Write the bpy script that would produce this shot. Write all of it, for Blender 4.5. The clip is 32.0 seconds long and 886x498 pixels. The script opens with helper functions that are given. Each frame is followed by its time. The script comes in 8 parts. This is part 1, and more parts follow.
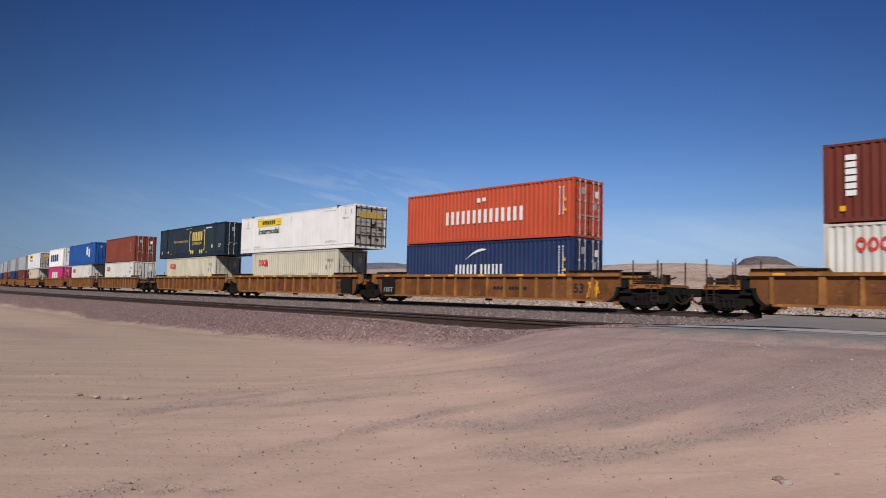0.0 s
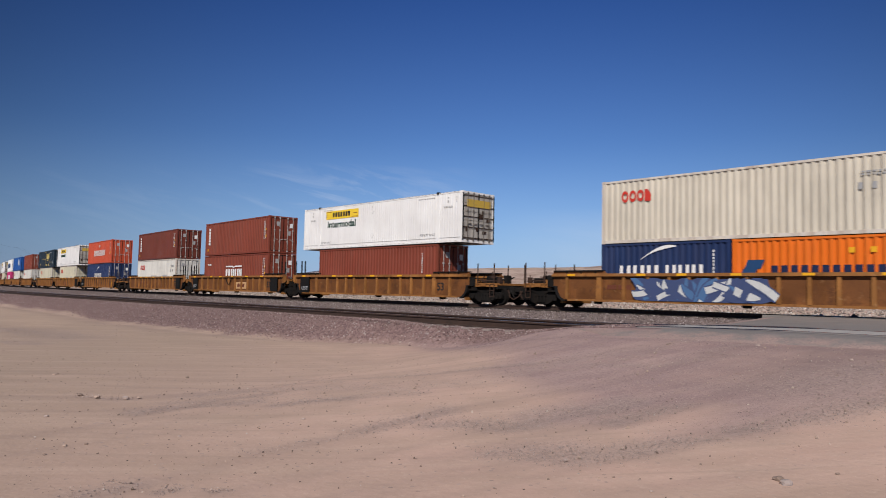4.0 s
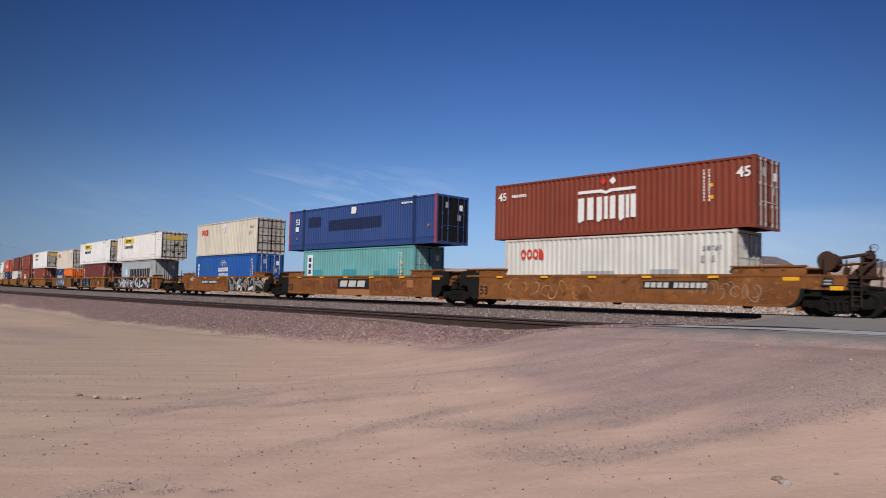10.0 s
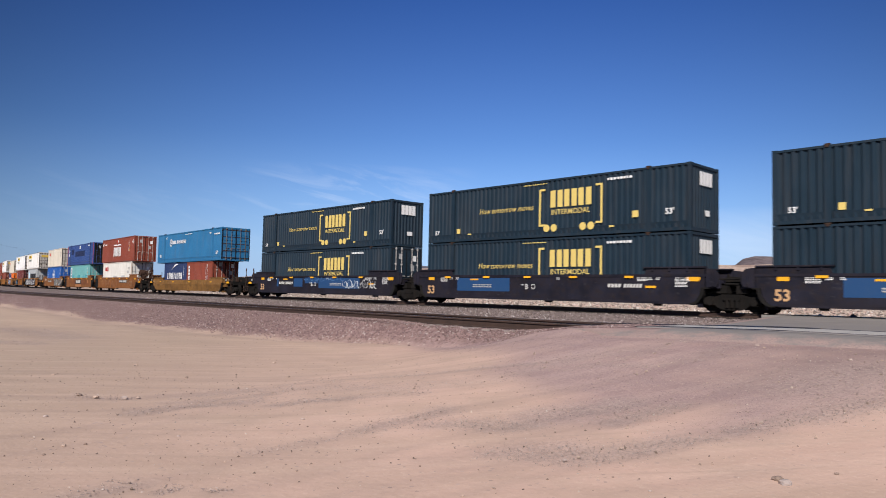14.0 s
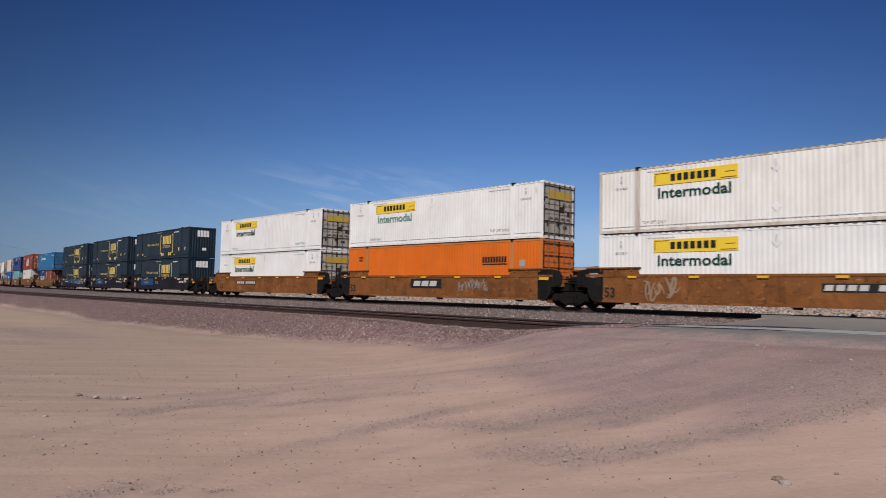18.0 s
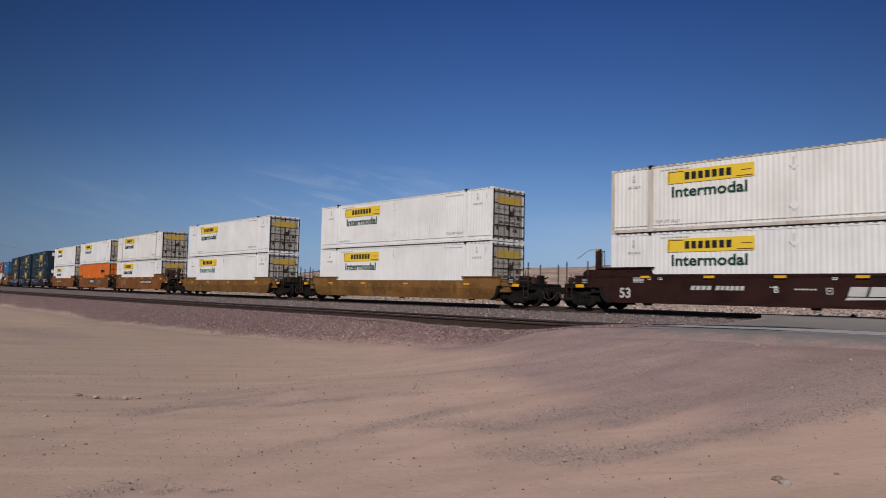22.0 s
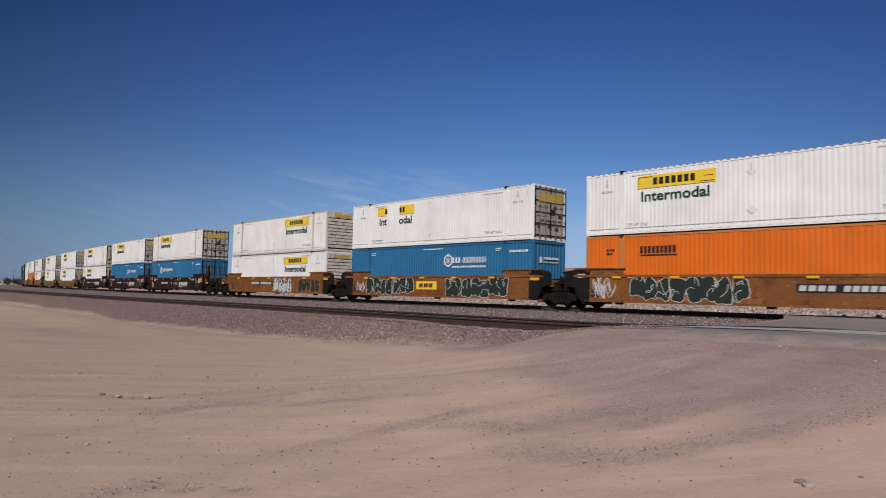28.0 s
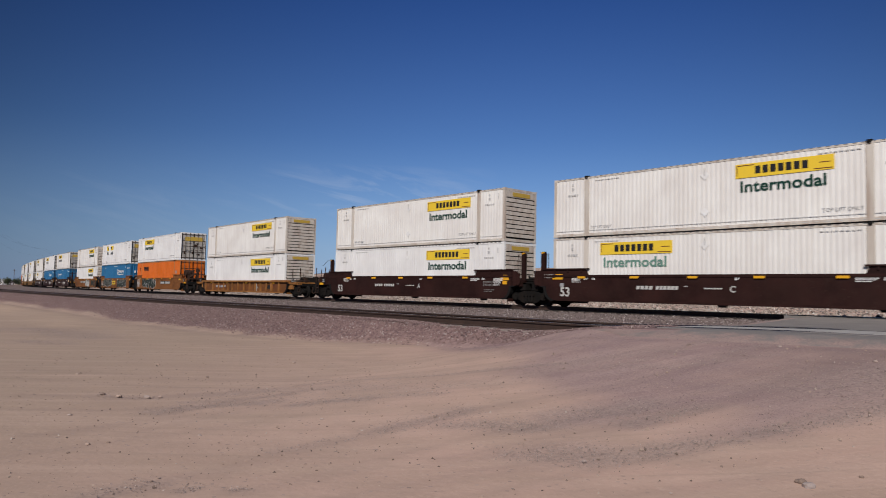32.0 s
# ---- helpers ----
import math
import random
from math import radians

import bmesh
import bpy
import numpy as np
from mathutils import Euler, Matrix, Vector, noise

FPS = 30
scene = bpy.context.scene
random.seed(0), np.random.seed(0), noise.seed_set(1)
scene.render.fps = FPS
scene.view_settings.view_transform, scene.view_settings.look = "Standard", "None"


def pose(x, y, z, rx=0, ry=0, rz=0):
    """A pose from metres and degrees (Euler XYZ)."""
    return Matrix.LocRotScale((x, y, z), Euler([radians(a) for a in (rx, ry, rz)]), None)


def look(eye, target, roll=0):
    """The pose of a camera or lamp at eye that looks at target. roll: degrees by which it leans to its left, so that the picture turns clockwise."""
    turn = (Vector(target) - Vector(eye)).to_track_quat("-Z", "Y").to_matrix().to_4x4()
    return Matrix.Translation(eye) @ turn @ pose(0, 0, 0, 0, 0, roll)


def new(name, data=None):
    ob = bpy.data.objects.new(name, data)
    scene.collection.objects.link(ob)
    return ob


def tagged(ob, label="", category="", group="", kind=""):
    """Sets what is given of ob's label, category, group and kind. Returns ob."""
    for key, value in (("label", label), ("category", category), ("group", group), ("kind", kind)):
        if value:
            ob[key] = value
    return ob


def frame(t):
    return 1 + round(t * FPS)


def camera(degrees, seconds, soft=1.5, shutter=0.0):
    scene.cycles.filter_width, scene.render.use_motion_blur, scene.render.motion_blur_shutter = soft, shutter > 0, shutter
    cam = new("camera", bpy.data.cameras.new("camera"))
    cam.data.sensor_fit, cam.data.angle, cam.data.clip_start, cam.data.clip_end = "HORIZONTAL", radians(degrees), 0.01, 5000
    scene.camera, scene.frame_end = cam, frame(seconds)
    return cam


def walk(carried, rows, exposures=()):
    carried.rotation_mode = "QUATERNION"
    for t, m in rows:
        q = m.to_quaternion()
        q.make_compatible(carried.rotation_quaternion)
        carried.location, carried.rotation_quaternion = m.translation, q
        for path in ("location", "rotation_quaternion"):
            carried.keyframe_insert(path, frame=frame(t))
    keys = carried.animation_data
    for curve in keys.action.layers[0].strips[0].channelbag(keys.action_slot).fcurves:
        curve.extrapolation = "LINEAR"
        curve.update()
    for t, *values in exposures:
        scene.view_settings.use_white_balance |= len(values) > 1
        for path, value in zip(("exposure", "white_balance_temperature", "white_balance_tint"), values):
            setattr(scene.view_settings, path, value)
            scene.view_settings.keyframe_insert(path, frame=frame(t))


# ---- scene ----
# Camera: a tripod beside the line, nudged once to its left.
# World: x along the tracks (the train runs towards -x), y across them, z up, dirt at 0.
EYE_Z = 1.30
RAIL = 0.74          # height of the rail heads
LINE_Y = 29.306      # centre of the train's track
NEAR_Y = 12.42       # centre of the empty track


def aim(yaw, pitch, roll):
    return pose(0, 0, EYE_Z, 0, 0, yaw) @ pose(0, 0, 0, 90 + pitch) @ pose(0, 0, 0, 0, 0, roll)


cam = camera(63.92, 32.0, soft=0.92, shutter=0.15)
YAW = [(0, .05), (1, .09), (2.5, .09), (4.5, .05), (8.5, .04), (9.5, 0), (16, 0), (23.6, 0), (24.0, .14), (24.5, .97),
       (25, 1.30), (25.5, 1.40), (27.5, 1.46), (29, 1.497), (32, 1.497)]
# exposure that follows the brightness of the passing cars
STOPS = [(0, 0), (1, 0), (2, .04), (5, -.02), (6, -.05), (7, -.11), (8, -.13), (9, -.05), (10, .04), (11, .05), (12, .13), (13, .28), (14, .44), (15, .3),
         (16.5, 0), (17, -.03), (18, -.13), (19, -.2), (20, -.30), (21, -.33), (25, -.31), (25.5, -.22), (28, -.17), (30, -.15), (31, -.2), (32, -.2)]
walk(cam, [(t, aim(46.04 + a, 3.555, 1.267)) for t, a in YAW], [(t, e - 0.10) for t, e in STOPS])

# ---- world, sun ----
SUN = Vector((0.42, -0.665, 0.62)).normalized()
world = bpy.data.worlds.new("desert_sky")
scene.world = world
world.use_nodes = True
wn, wl = world.node_tree.nodes, world.node_tree.links
wn.clear()
sky = wn.new("ShaderNodeTexSky")
sky.sky_type, sky.sun_disc = "NISHITA", False
sky.sun_elevation, sky.sun_rotation = math.asin(SUN.z), math.atan2(SUN.x, SUN.y)
sky.altitude, sky.air_density, sky.dust_density, sky.ozone_density = 700, 1.0, 0.15, 4.0
wout, wbg = wn.new("ShaderNodeOutputWorld"), wn.new("ShaderNodeBackground")
wbg.inputs["Strength"].default_value = 0.094


def wnode(kind, **sets):
    n = wn.new(kind)
    for k, v in sets.items():
        n.inputs[k].default_value = v
    return n


# thin wisps of high cloud, in the direction's azimuth and height
geo = wn.new("ShaderNodeTexCoord")
sep = wn.new("ShaderNodeSeparateXYZ")
wl.new(geo.outputs["Generated"], sep.inputs[0])


def wmath(op, a, b=None, c=None):
    n = wn.new("ShaderNodeMath")
    n.operation = op
    for i, v in enumerate((a, b, c)):
        if v is None:
            continue
        if isinstance(v, (int, float)):
            n.inputs[i].default_value = v
        else:
            wl.new(v, n.inputs[i])
    return n.outputs[0]


az = wmath("ARCTAN2", wmath("MULTIPLY", sep.outputs["X"], -1.0), sep.outputs["Y"])     # radians left of +y
el = wmath("ARCSINE", sep.outputs["Z"])
comb = wn.new("ShaderNodeCombineXYZ")
tilt = wmath("ADD", el, wmath("MULTIPLY", az, -0.22))
wl.new(wmath("MULTIPLY", az, 7.0), comb.inputs[0])
wl.new(wmath("MULTIPLY", tilt, 42.0), comb.inputs[1])
wisps = wnode("ShaderNodeTexNoise", Scale=1.0, Detail=6.0, Roughness=0.62, Distortion=0.6)
wl.new(comb.outputs[0], wisps.inputs["Vector"])


def bump_at(v, centre, half):
    d = wmath("DIVIDE", wmath("SUBTRACT", v, centre), half)
    return wmath("MAXIMUM", wmath("SUBTRACT", 1.0, wmath("MULTIPLY", d, d)), 0.0)


band = wmath("ADD", wmath("MULTIPLY", bump_at(az, 0.92, 0.17), bump_at(el, 0.138, 0.040)), wmath("MULTIPLY", wmath("MULTIPLY", bump_at(az, 1.16, 0.26), bump_at(el, 0.100, 0.060)), 0.25))
ramp = wn.new("ShaderNodeMapRange")
ramp.inputs["From Min"].default_value, ramp.inputs["From Max"].default_value = 0.46, 0.78
wl.new(wisps.outputs["Fac"], ramp.inputs["Value"])
veil = wmath("MULTIPLY", wmath("MULTIPLY", bump_at(az, 0.42, 0.30), bump_at(el, 0.072, 0.050)), wmath("MULTIPLY", wisps.outputs["Fac"], 0.42))
cloud = wmath("ADD", wmath("MULTIPLY", wmath("MULTIPLY", ramp.outputs[0], band), 0.36), veil)
# dust near the horizon
haze = wmath("POWER", wmath("MAXIMUM", wmath("SUBTRACT", 1.0, wmath("MULTIPLY", wmath("ABSOLUTE", el), 4.6)), 0.0), 1.6)
mixh = wn.new("ShaderNodeMix")
mixh.data_type = "RGBA"
wl.new(wmath("MULTIPLY", haze, 0.85), mixh.inputs["Factor"])
deep = wn.new("ShaderNodeMix")
deep.data_type, deep.blend_type = "RGBA", "MULTIPLY"
deep.inputs["Factor"].default_value = 1.0
grade = wn.new("ShaderNodeMix")
grade.data_type = "RGBA"
wl.new(wmath("MINIMUM", wmath("MULTIPLY", wmath("ABSOLUTE", el), 2.0), 1.0), grade.inputs["Factor"])
grade.inputs["A"].default_value = (0.70, 0.84, 1.02, 1)
grade.inputs["B"].default_value = (0.155, 0.34, 0.75, 1)
wl.new(sky.outputs[0], deep.inputs["A"])
wl.new(grade.outputs["Result"], deep.inputs["B"])
wl.new(deep.outputs["Result"], mixh.inputs["A"])
mixh.inputs["B"].default_value = (3.35, 4.88, 8.15, 1)
mixc = wn.new("ShaderNodeMix")
mixc.data_type = "RGBA"
# the clear sky is darkest at a right angle to the sun
side = wmath("SINE", wmath("SUBTRACT", az, radians(40)))
polar = wmath("MAXIMUM", wmath("SUBTRACT", 1.0, wmath("MULTIPLY", wmath("MULTIPLY", side, side), 1.1)), 0.5)
dim = wn.new("ShaderNodeMix")
dim.data_type, dim.blend_type = "RGBA", "MULTIPLY"
dim.inputs["Factor"].default_value = 1.0
wl.new(mixh.outputs["Result"], dim.inputs["A"])
wl.new(polar, dim.inputs["B"])
wl.new(cloud, mixc.inputs["Factor"])
wl.new(dim.outputs["Result"], mixc.inputs["A"])
mixc.inputs["B"].default_value = (7.5, 8.0, 9.2, 1)
wl.new(mixc.outputs["Result"], wbg.inputs["Color"])
wl.new(wbg.outputs[0], wout.inputs[0])

sun_data = bpy.data.lights.new("sun", "SUN")
sun_data.energy, sun_data.angle, sun_data.color = 5.0, radians(0.53), (1.0, 0.93, 0.86)
sun = new("sun", sun_data)
sun.matrix_world = look(SUN * 100, (0, 0, 0))


# ---- materials ----
def material(name):
    m = bpy.data.materials.new(name)
    m.use_nodes = True
    nt = m.node_tree
    return m, nt, nt.nodes["Principled BSDF"]


def node(nt, kind, **sets):
    n = nt.nodes.new(kind)
    for k, v in sets.items():
        n.inputs[k].default_value = v
    return n


ALBEDO_TRIM = 0.8        # dims every base colour, so that sky fill weakens against a stronger sun


def rgba(c):
    return (*(v * ALBEDO_TRIM for v in c), 1)


def mix(nt, fac, a, b, mode="MIX"):
    n = nt.nodes.new("ShaderNodeMix")
    n.data_type, n.blend_type = "RGBA", mode
    for sock, v in (("Factor", fac), ("A", a), ("B", b)):
        if isinstance(v, tuple):
            n.inputs[sock].default_value = rgba(v)
        elif isinstance(v, (int, float)):
            n.inputs[sock].default_value = v
        else:
            nt.links.new(v, n.inputs[sock])
    return n.outputs["Result"]


def spread(nt, value, lo, hi, out_lo=0.0, out_hi=1.0):
    n = nt.nodes.new("ShaderNodeMapRange")
    n.inputs["From Min"].default_value, n.inputs["From Max"].default_value = lo, hi
    n.inputs["To Min"].default_value, n.inputs["To Max"].default_value = out_lo, out_hi
    nt.links.new(value, n.inputs["Value"])
    return n.outputs[0]


def noise_at(nt, coords, scale, detail=4.0, rough=0.55, stretch=None):
    n = node(nt, "ShaderNodeTexNoise", Scale=scale, Detail=detail, Roughness=rough)
    if stretch:
        mp = nt.nodes.new("ShaderNodeMapping")
        mp.inputs["Scale"].default_value = stretch
        nt.links.new(coords, mp.inputs["Vector"])
        coords = mp.outputs[0]
    nt.links.new(coords, n.inputs["Vector"])
    return n.outputs["Fac"]


def bumped(nt, bsdf, height, strength, distance):
    b = node(nt, "ShaderNodeBump", Strength=strength, Distance=distance)
    nt.links.new(height, b.inputs["Height"])
    nt.links.new(b.outputs[0], bsdf.inputs["Normal"])


def painted(name, col, rough=0.45, dirt=0.35, rust=0.15, dirt_col=(0.13, 0.095, 0.07), metal=0.0, gloss=0.22):
    """Weathered paint on steel: faded blotches, streaks of dirt that run down, specks of rust."""
    m, nt, b = material(name)
    tc, oi = nt.nodes.new("ShaderNodeTexCoord"), nt.nodes.new("ShaderNodeObjectInfo")
    off = nt.nodes.new("ShaderNodeVectorMath")
    off.operation = "MULTIPLY_ADD"
    nt.links.new(oi.outputs["Random"], off.inputs[0])
    off.inputs[1].default_value = (37, 23, 11)
    nt.links.new(tc.outputs["Object"], off.inputs[2])
    co = off.outputs[0]
    fade = noise_at(nt, co, 0.55, 5)
    streak = noise_at(nt, co, 1.0, 5, 0.6, (3.2, 3.2, 0.28))
    speck = noise_at(nt, co, 9.0, 6, 0.7)
    base = mix(nt, spread(nt, fade, 0.3, 0.75), tuple(c * 0.88 for c in col), tuple(min(1, c * 1.06 + 0.008) for c in col))
    base = mix(nt, spread(nt, streak, 0.46, 0.80, 0, dirt), base, dirt_col)
    base = mix(nt, spread(nt, speck, 0.66, 0.76, 0, rust), base, (0.12, 0.045, 0.02))
    nt.links.new(base, b.inputs["Base Color"])
    nt.links.new(spread(nt, fade, 0.2, 0.8, rough + 0.12, rough - 0.06), b.inputs["Roughness"])
    b.inputs["Metallic"].default_value = metal
    b.inputs["Specular IOR Level"].default_value = gloss
    bumped(nt, b, noise_at(nt, co, 5.0, 3), 0.10, 0.01)
    return m


def grimy(name, col, dark, pale, rough=0.7, blotch=1.0):
    """Old car paint: large stains, rust bleeding down, scuffs, and chalky pale spots."""
    m, nt, b = material(name)
    tc, oi = nt.nodes.new("ShaderNodeTexCoord"), nt.nodes.new("ShaderNodeObjectInfo")
    off = nt.nodes.new("ShaderNodeVectorMath")
    off.operation = "MULTIPLY_ADD"
    nt.links.new(oi.outputs["Random"], off.inputs[0])
    off.inputs[1].default_value = (53, 17, 29)
    nt.links.new(tc.outputs["Object"], off.inputs[2])
    co = off.outputs[0]
    big, mid = noise_at(nt, co, 0.8, 6, 0.62), noise_at(nt, co, 3.2, 6, 0.68)
    run = noise_at(nt, co, 1.0, 6, 0.65, (2.6, 2.6, 0.55))
    fleck = noise_at(nt, co, 16.0, 5, 0.7)
    base = mix(nt, spread(nt, big, 0.40, 0.62), tuple(c * 0.52 for c in col), col)
    base = mix(nt, spread(nt, mid, 0.47, 0.66, 0, 0.8 * blotch), base, dark)
    base = mix(nt, spread(nt, run, 0.52, 0.72, 0, 0.55 * blotch), base, tuple(c * 0.8 for c in dark))
    base = mix(nt, spread(nt, fleck, 0.60, 0.72, 0, 0.6 * blotch), base, tuple(c * 0.55 for c in dark))
    wash = noise_at(nt, co, 0.45, 3, 0.5, (1.0, 1.0, 2.2))
    base = mix(nt, spread(nt, wash, 0.46, 0.60, 0, 0.7 * blotch), base, tuple(0.5 * (a + c) for a, c in zip(col, dark)))
    scuff = noise_at(nt, co, 2.4, 6, 0.75, (0.35, 0.35, 2.0))
    base = mix(nt, spread(nt, scuff, 0.60, 0.70, 0, 0.55 * blotch), base, tuple(c * 0.7 for c in dark))
    base = mix(nt, spread(nt, noise_at(nt, co, 5.0, 4, 0.6, (0.8, 0.8, 1.3)), 0.61, 0.74, 0, 0.55 * blotch), base, pale)
    nt.links.new(base, b.inputs["Base Color"])
    b.inputs["Roughness"].default_value = rough
    b.inputs["Specular IOR Level"].default_value = 0.15
    bumped(nt, b, mid, 0.15, 0.01)
    return m


def decal(name, col, wear=0.25):
    m, nt, b = material(name)
    tc = nt.nodes.new("ShaderNodeTexCoord")
    n = noise_at(nt, tc.outputs["Object"], 3.0, 6, 0.7)
    nt.links.new(mix(nt, spread(nt, n, 0.5, 0.8, 0, wear), col, tuple(c * 0.55 + 0.05 for c in col)), b.inputs["Base Color"])
    b.inputs["Roughness"].default_value = 0.65
    b.inputs["Specular IOR Level"].default_value = 0.2
    return m


PAINT = {
    "red_orange": painted("red_orange_paint", (0.56, 0.085, 0.035), dirt=0.3),
    "navy": painted("navy_paint", (0.016, 0.035, 0.11), dirt=0.15, rust=0.08),
    "brown": painted("brown_red_paint", (0.165, 0.036, 0.022), dirt=0.3),
    "rust_red": painted("rust_red_paint", (0.235, 0.050, 0.027), dirt=0.28),
    "maroon": painted("maroon_paint", (0.155, 0.032, 0.027), dirt=0.3),
    "cream": painted("cream_paint", (0.62, 0.58, 0.44), dirt=0.28),
    "pale_grey": painted("pale_grey_paint", (0.70, 0.685, 0.63), dirt=0.3),
    "beige": painted("beige_paint", (0.68, 0.62, 0.51), dirt=0.3),
    "silver": painted("silver_grey_paint", (0.40, 0.42, 0.43), dirt=0.3),
    "white": painted("white_paint", (0.95, 0.935, 0.91), dirt=0.16, rust=0.05, dirt_col=(0.42, 0.36, 0.29)),
    "warm_white": painted("warm_white_paint", (0.96, 0.925, 0.875), dirt=0.22, rust=0.06, dirt_col=(0.46, 0.34, 0.24)),
    "stained_white": painted("rust_stained_white_paint", (0.70, 0.64, 0.56), dirt=0.75, rust=0.5, dirt_col=(0.26, 0.13, 0.07)),
    "blue": painted("blue_paint", (0.025, 0.065, 0.22), dirt=0.22),
    "sea_blue": painted("sea_blue_paint", (0.012, 0.095, 0.36), dirt=0.15),
    "teal": painted("teal_paint", (0.15, 0.40, 0.40), dirt=0.3),
    "patch_teal": painted("blue_green_touch_up_paint", (0.05, 0.30, 0.36), dirt=0.2),
    "sky_blue": painted("bright_blue_paint", (0.020, 0.155, 0.33), dirt=0.2),
    "dark_teal": painted("dark_blue_green_paint", (0.0095, 0.0255, 0.042), dirt=0.18, rust=0.08),
    "stained_orange": painted("rust_stained_orange_paint", (0.62, 0.22, 0.06), dirt=0.6, rust=0.4, dirt_col=(0.30, 0.17, 0.09)),
    "orange": painted("orange_paint", (0.82, 0.172, 0.012), dirt=0.2),
    "pink": painted("magenta_paint", (0.55, 0.03, 0.16), dirt=0.15),
    "post_red": painted("red_post_paint", (0.45, 0.05, 0.05), dirt=0.2),
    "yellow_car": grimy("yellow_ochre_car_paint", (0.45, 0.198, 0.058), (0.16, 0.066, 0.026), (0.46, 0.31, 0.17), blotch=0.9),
    "orange_car": grimy("orange_brown_car_paint", (0.355, 0.136, 0.039), (0.10, 0.040, 0.018), (0.45, 0.27, 0.14), blotch=1.15),
    "gold_car": grimy("gold_brown_car_paint", (0.31, 0.152, 0.042), (0.108, 0.059, 0.025), (0.42, 0.31, 0.19), blotch=1.25),
    "blue_car": grimy("blue_black_car_paint", (0.020, 0.020, 0.034), (0.023, 0.016, 0.015), (0.055, 0.05, 0.055), blotch=0.9),
    "brown_car": grimy("dark_brown_car_paint", (0.040, 0.0135, 0.011), (0.026, 0.013, 0.010), (0.07, 0.04, 0.03), blotch=0.7),
    "black": painted("black_car_paint", (0.010, 0.010, 0.010), rough=0.8, dirt=0.4, rust=0.25, dirt_col=(0.030, 0.021, 0.016), gloss=0.1),
    "truck": painted("greasy_truck_steel", (0.009, 0.0078, 0.007), rough=0.85, dirt=0.55, rust=0.3, dirt_col=(0.030, 0.021, 0.016), gloss=0.1),
    "rusty": painted("rusty_steel", (0.050, 0.026, 0.017), rough=0.8, dirt=0.6, rust=0.5, dirt_col=(0.02, 0.014, 0.011)),
    "gear_brown": painted("rusty_brake_paint", (0.060, 0.032, 0.022), rough=0.85, dirt=0.5, rust=0.4, dirt_col=(0.02, 0.013, 0.01), gloss=0.08),
    # side walls of ribbed cars: darker ochre than their ribs and chords
    "dark_panel": grimy("dark_ochre_panel_paint", (0.265, 0.104, 0.034), (0.080, 0.034, 0.018), (0.30, 0.17, 0.08)),
    "door_grey": painted("dirty_door_paint", (0.50, 0.47, 0.42), dirt=0.75, rust=0.3, dirt_col=(0.12, 0.09, 0.07)),
    "rod": painted("stained_door_rod", (0.17, 0.15, 0.13), dirt=0.5, rust=0.4),
    "rod_grey": painted("dull_rod_steel", (0.50, 0.48, 0.46), dirt=0.4, rust=0.3),
}
INK = {
    "white": decal("white_lettering", (0.84, 0.835, 0.82), 0.3), "black": decal("black_lettering", (0.02, 0.02, 0.022)),
    "yellow": decal("yellow_sign", (0.93, 0.64, 0.05), 0.3), "gold": decal("gold_lettering", (0.74, 0.56, 0.17), 0.25),
    "red": decal("red_lettering", (0.62, 0.05, 0.035)), "green": decal("dark_green_lettering", (0.012, 0.055, 0.04), 0.12),
    "pale_green": decal("faded_green_lettering", (0.16, 0.30, 0.24), 0.4), "grey": decal("grey_lettering", (0.38, 0.38, 0.38), 0.5),
    "amber": decal("amber_reflector", (0.85, 0.42, 0.02), 0.1), "light_blue": decal("light_blue_panel", (0.28, 0.62, 0.80)),
    "clip": decal("dark_clip_gaps", (0.26, 0.25, 0.24), 0.2), "dark_blue": decal("dark_blue_patch", (0.012, 0.022, 0.07), 0.3), "mid_blue": decal("blue_patch", (0.018, 0.065, 0.17), 0.3),
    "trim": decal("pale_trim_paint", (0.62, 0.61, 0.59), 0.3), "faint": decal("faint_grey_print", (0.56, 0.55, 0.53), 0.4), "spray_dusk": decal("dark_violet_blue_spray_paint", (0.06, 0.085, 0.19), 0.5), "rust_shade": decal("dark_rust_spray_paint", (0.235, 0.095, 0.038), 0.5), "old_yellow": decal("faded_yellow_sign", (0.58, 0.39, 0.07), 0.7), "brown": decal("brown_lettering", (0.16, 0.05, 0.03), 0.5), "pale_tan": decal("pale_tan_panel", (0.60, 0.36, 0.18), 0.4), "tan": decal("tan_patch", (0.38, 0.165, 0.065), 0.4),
    "spray_white": decal("white_spray_paint", (0.62, 0.63, 0.62), 0.6), "spray_dark": decal("dark_green_spray_paint", (0.025, 0.035, 0.028), 0.4),
    "spray_black": decal("black_spray_paint", (0.008, 0.008, 0.010), 0.4), "spray_sky": decal("light_blue_spray_paint", (0.22, 0.40, 0.62), 0.4), "spray_orange": decal("brown_spray_paint", (0.17, 0.075, 0.035), 0.4), "worn_grey": decal("worn_grey_paint", (0.33, 0.235, 0.165), 0.6), "spray_blue": decal("blue_spray_paint", (0.08, 0.17, 0.34), 0.4), "dim_white": decal("worn_white_stencil", (0.58, 0.57, 0.54), 0.5), "spray_grey": decal("grey_spray_paint", (0.28, 0.28, 0.28), 0.5),
    "spray_violet": decal("violet_spray_paint", (0.06, 0.05, 0.12), 0.4),
}


# ---- mesh helpers ----
def box(bm, x0, x1, y0, y1, z0, z1):
    v = [bm.verts.new((x, y, z)) for x in (x0, x1) for y in (y0, y1) for z in (z0, z1)]
    for f in ((0, 1, 3, 2), (4, 6, 7, 5), (0, 4, 5, 1), (2, 3, 7, 6), (0, 2, 6, 4), (1, 5, 7, 3)):
        bm.faces.new([v[i] for i in f])


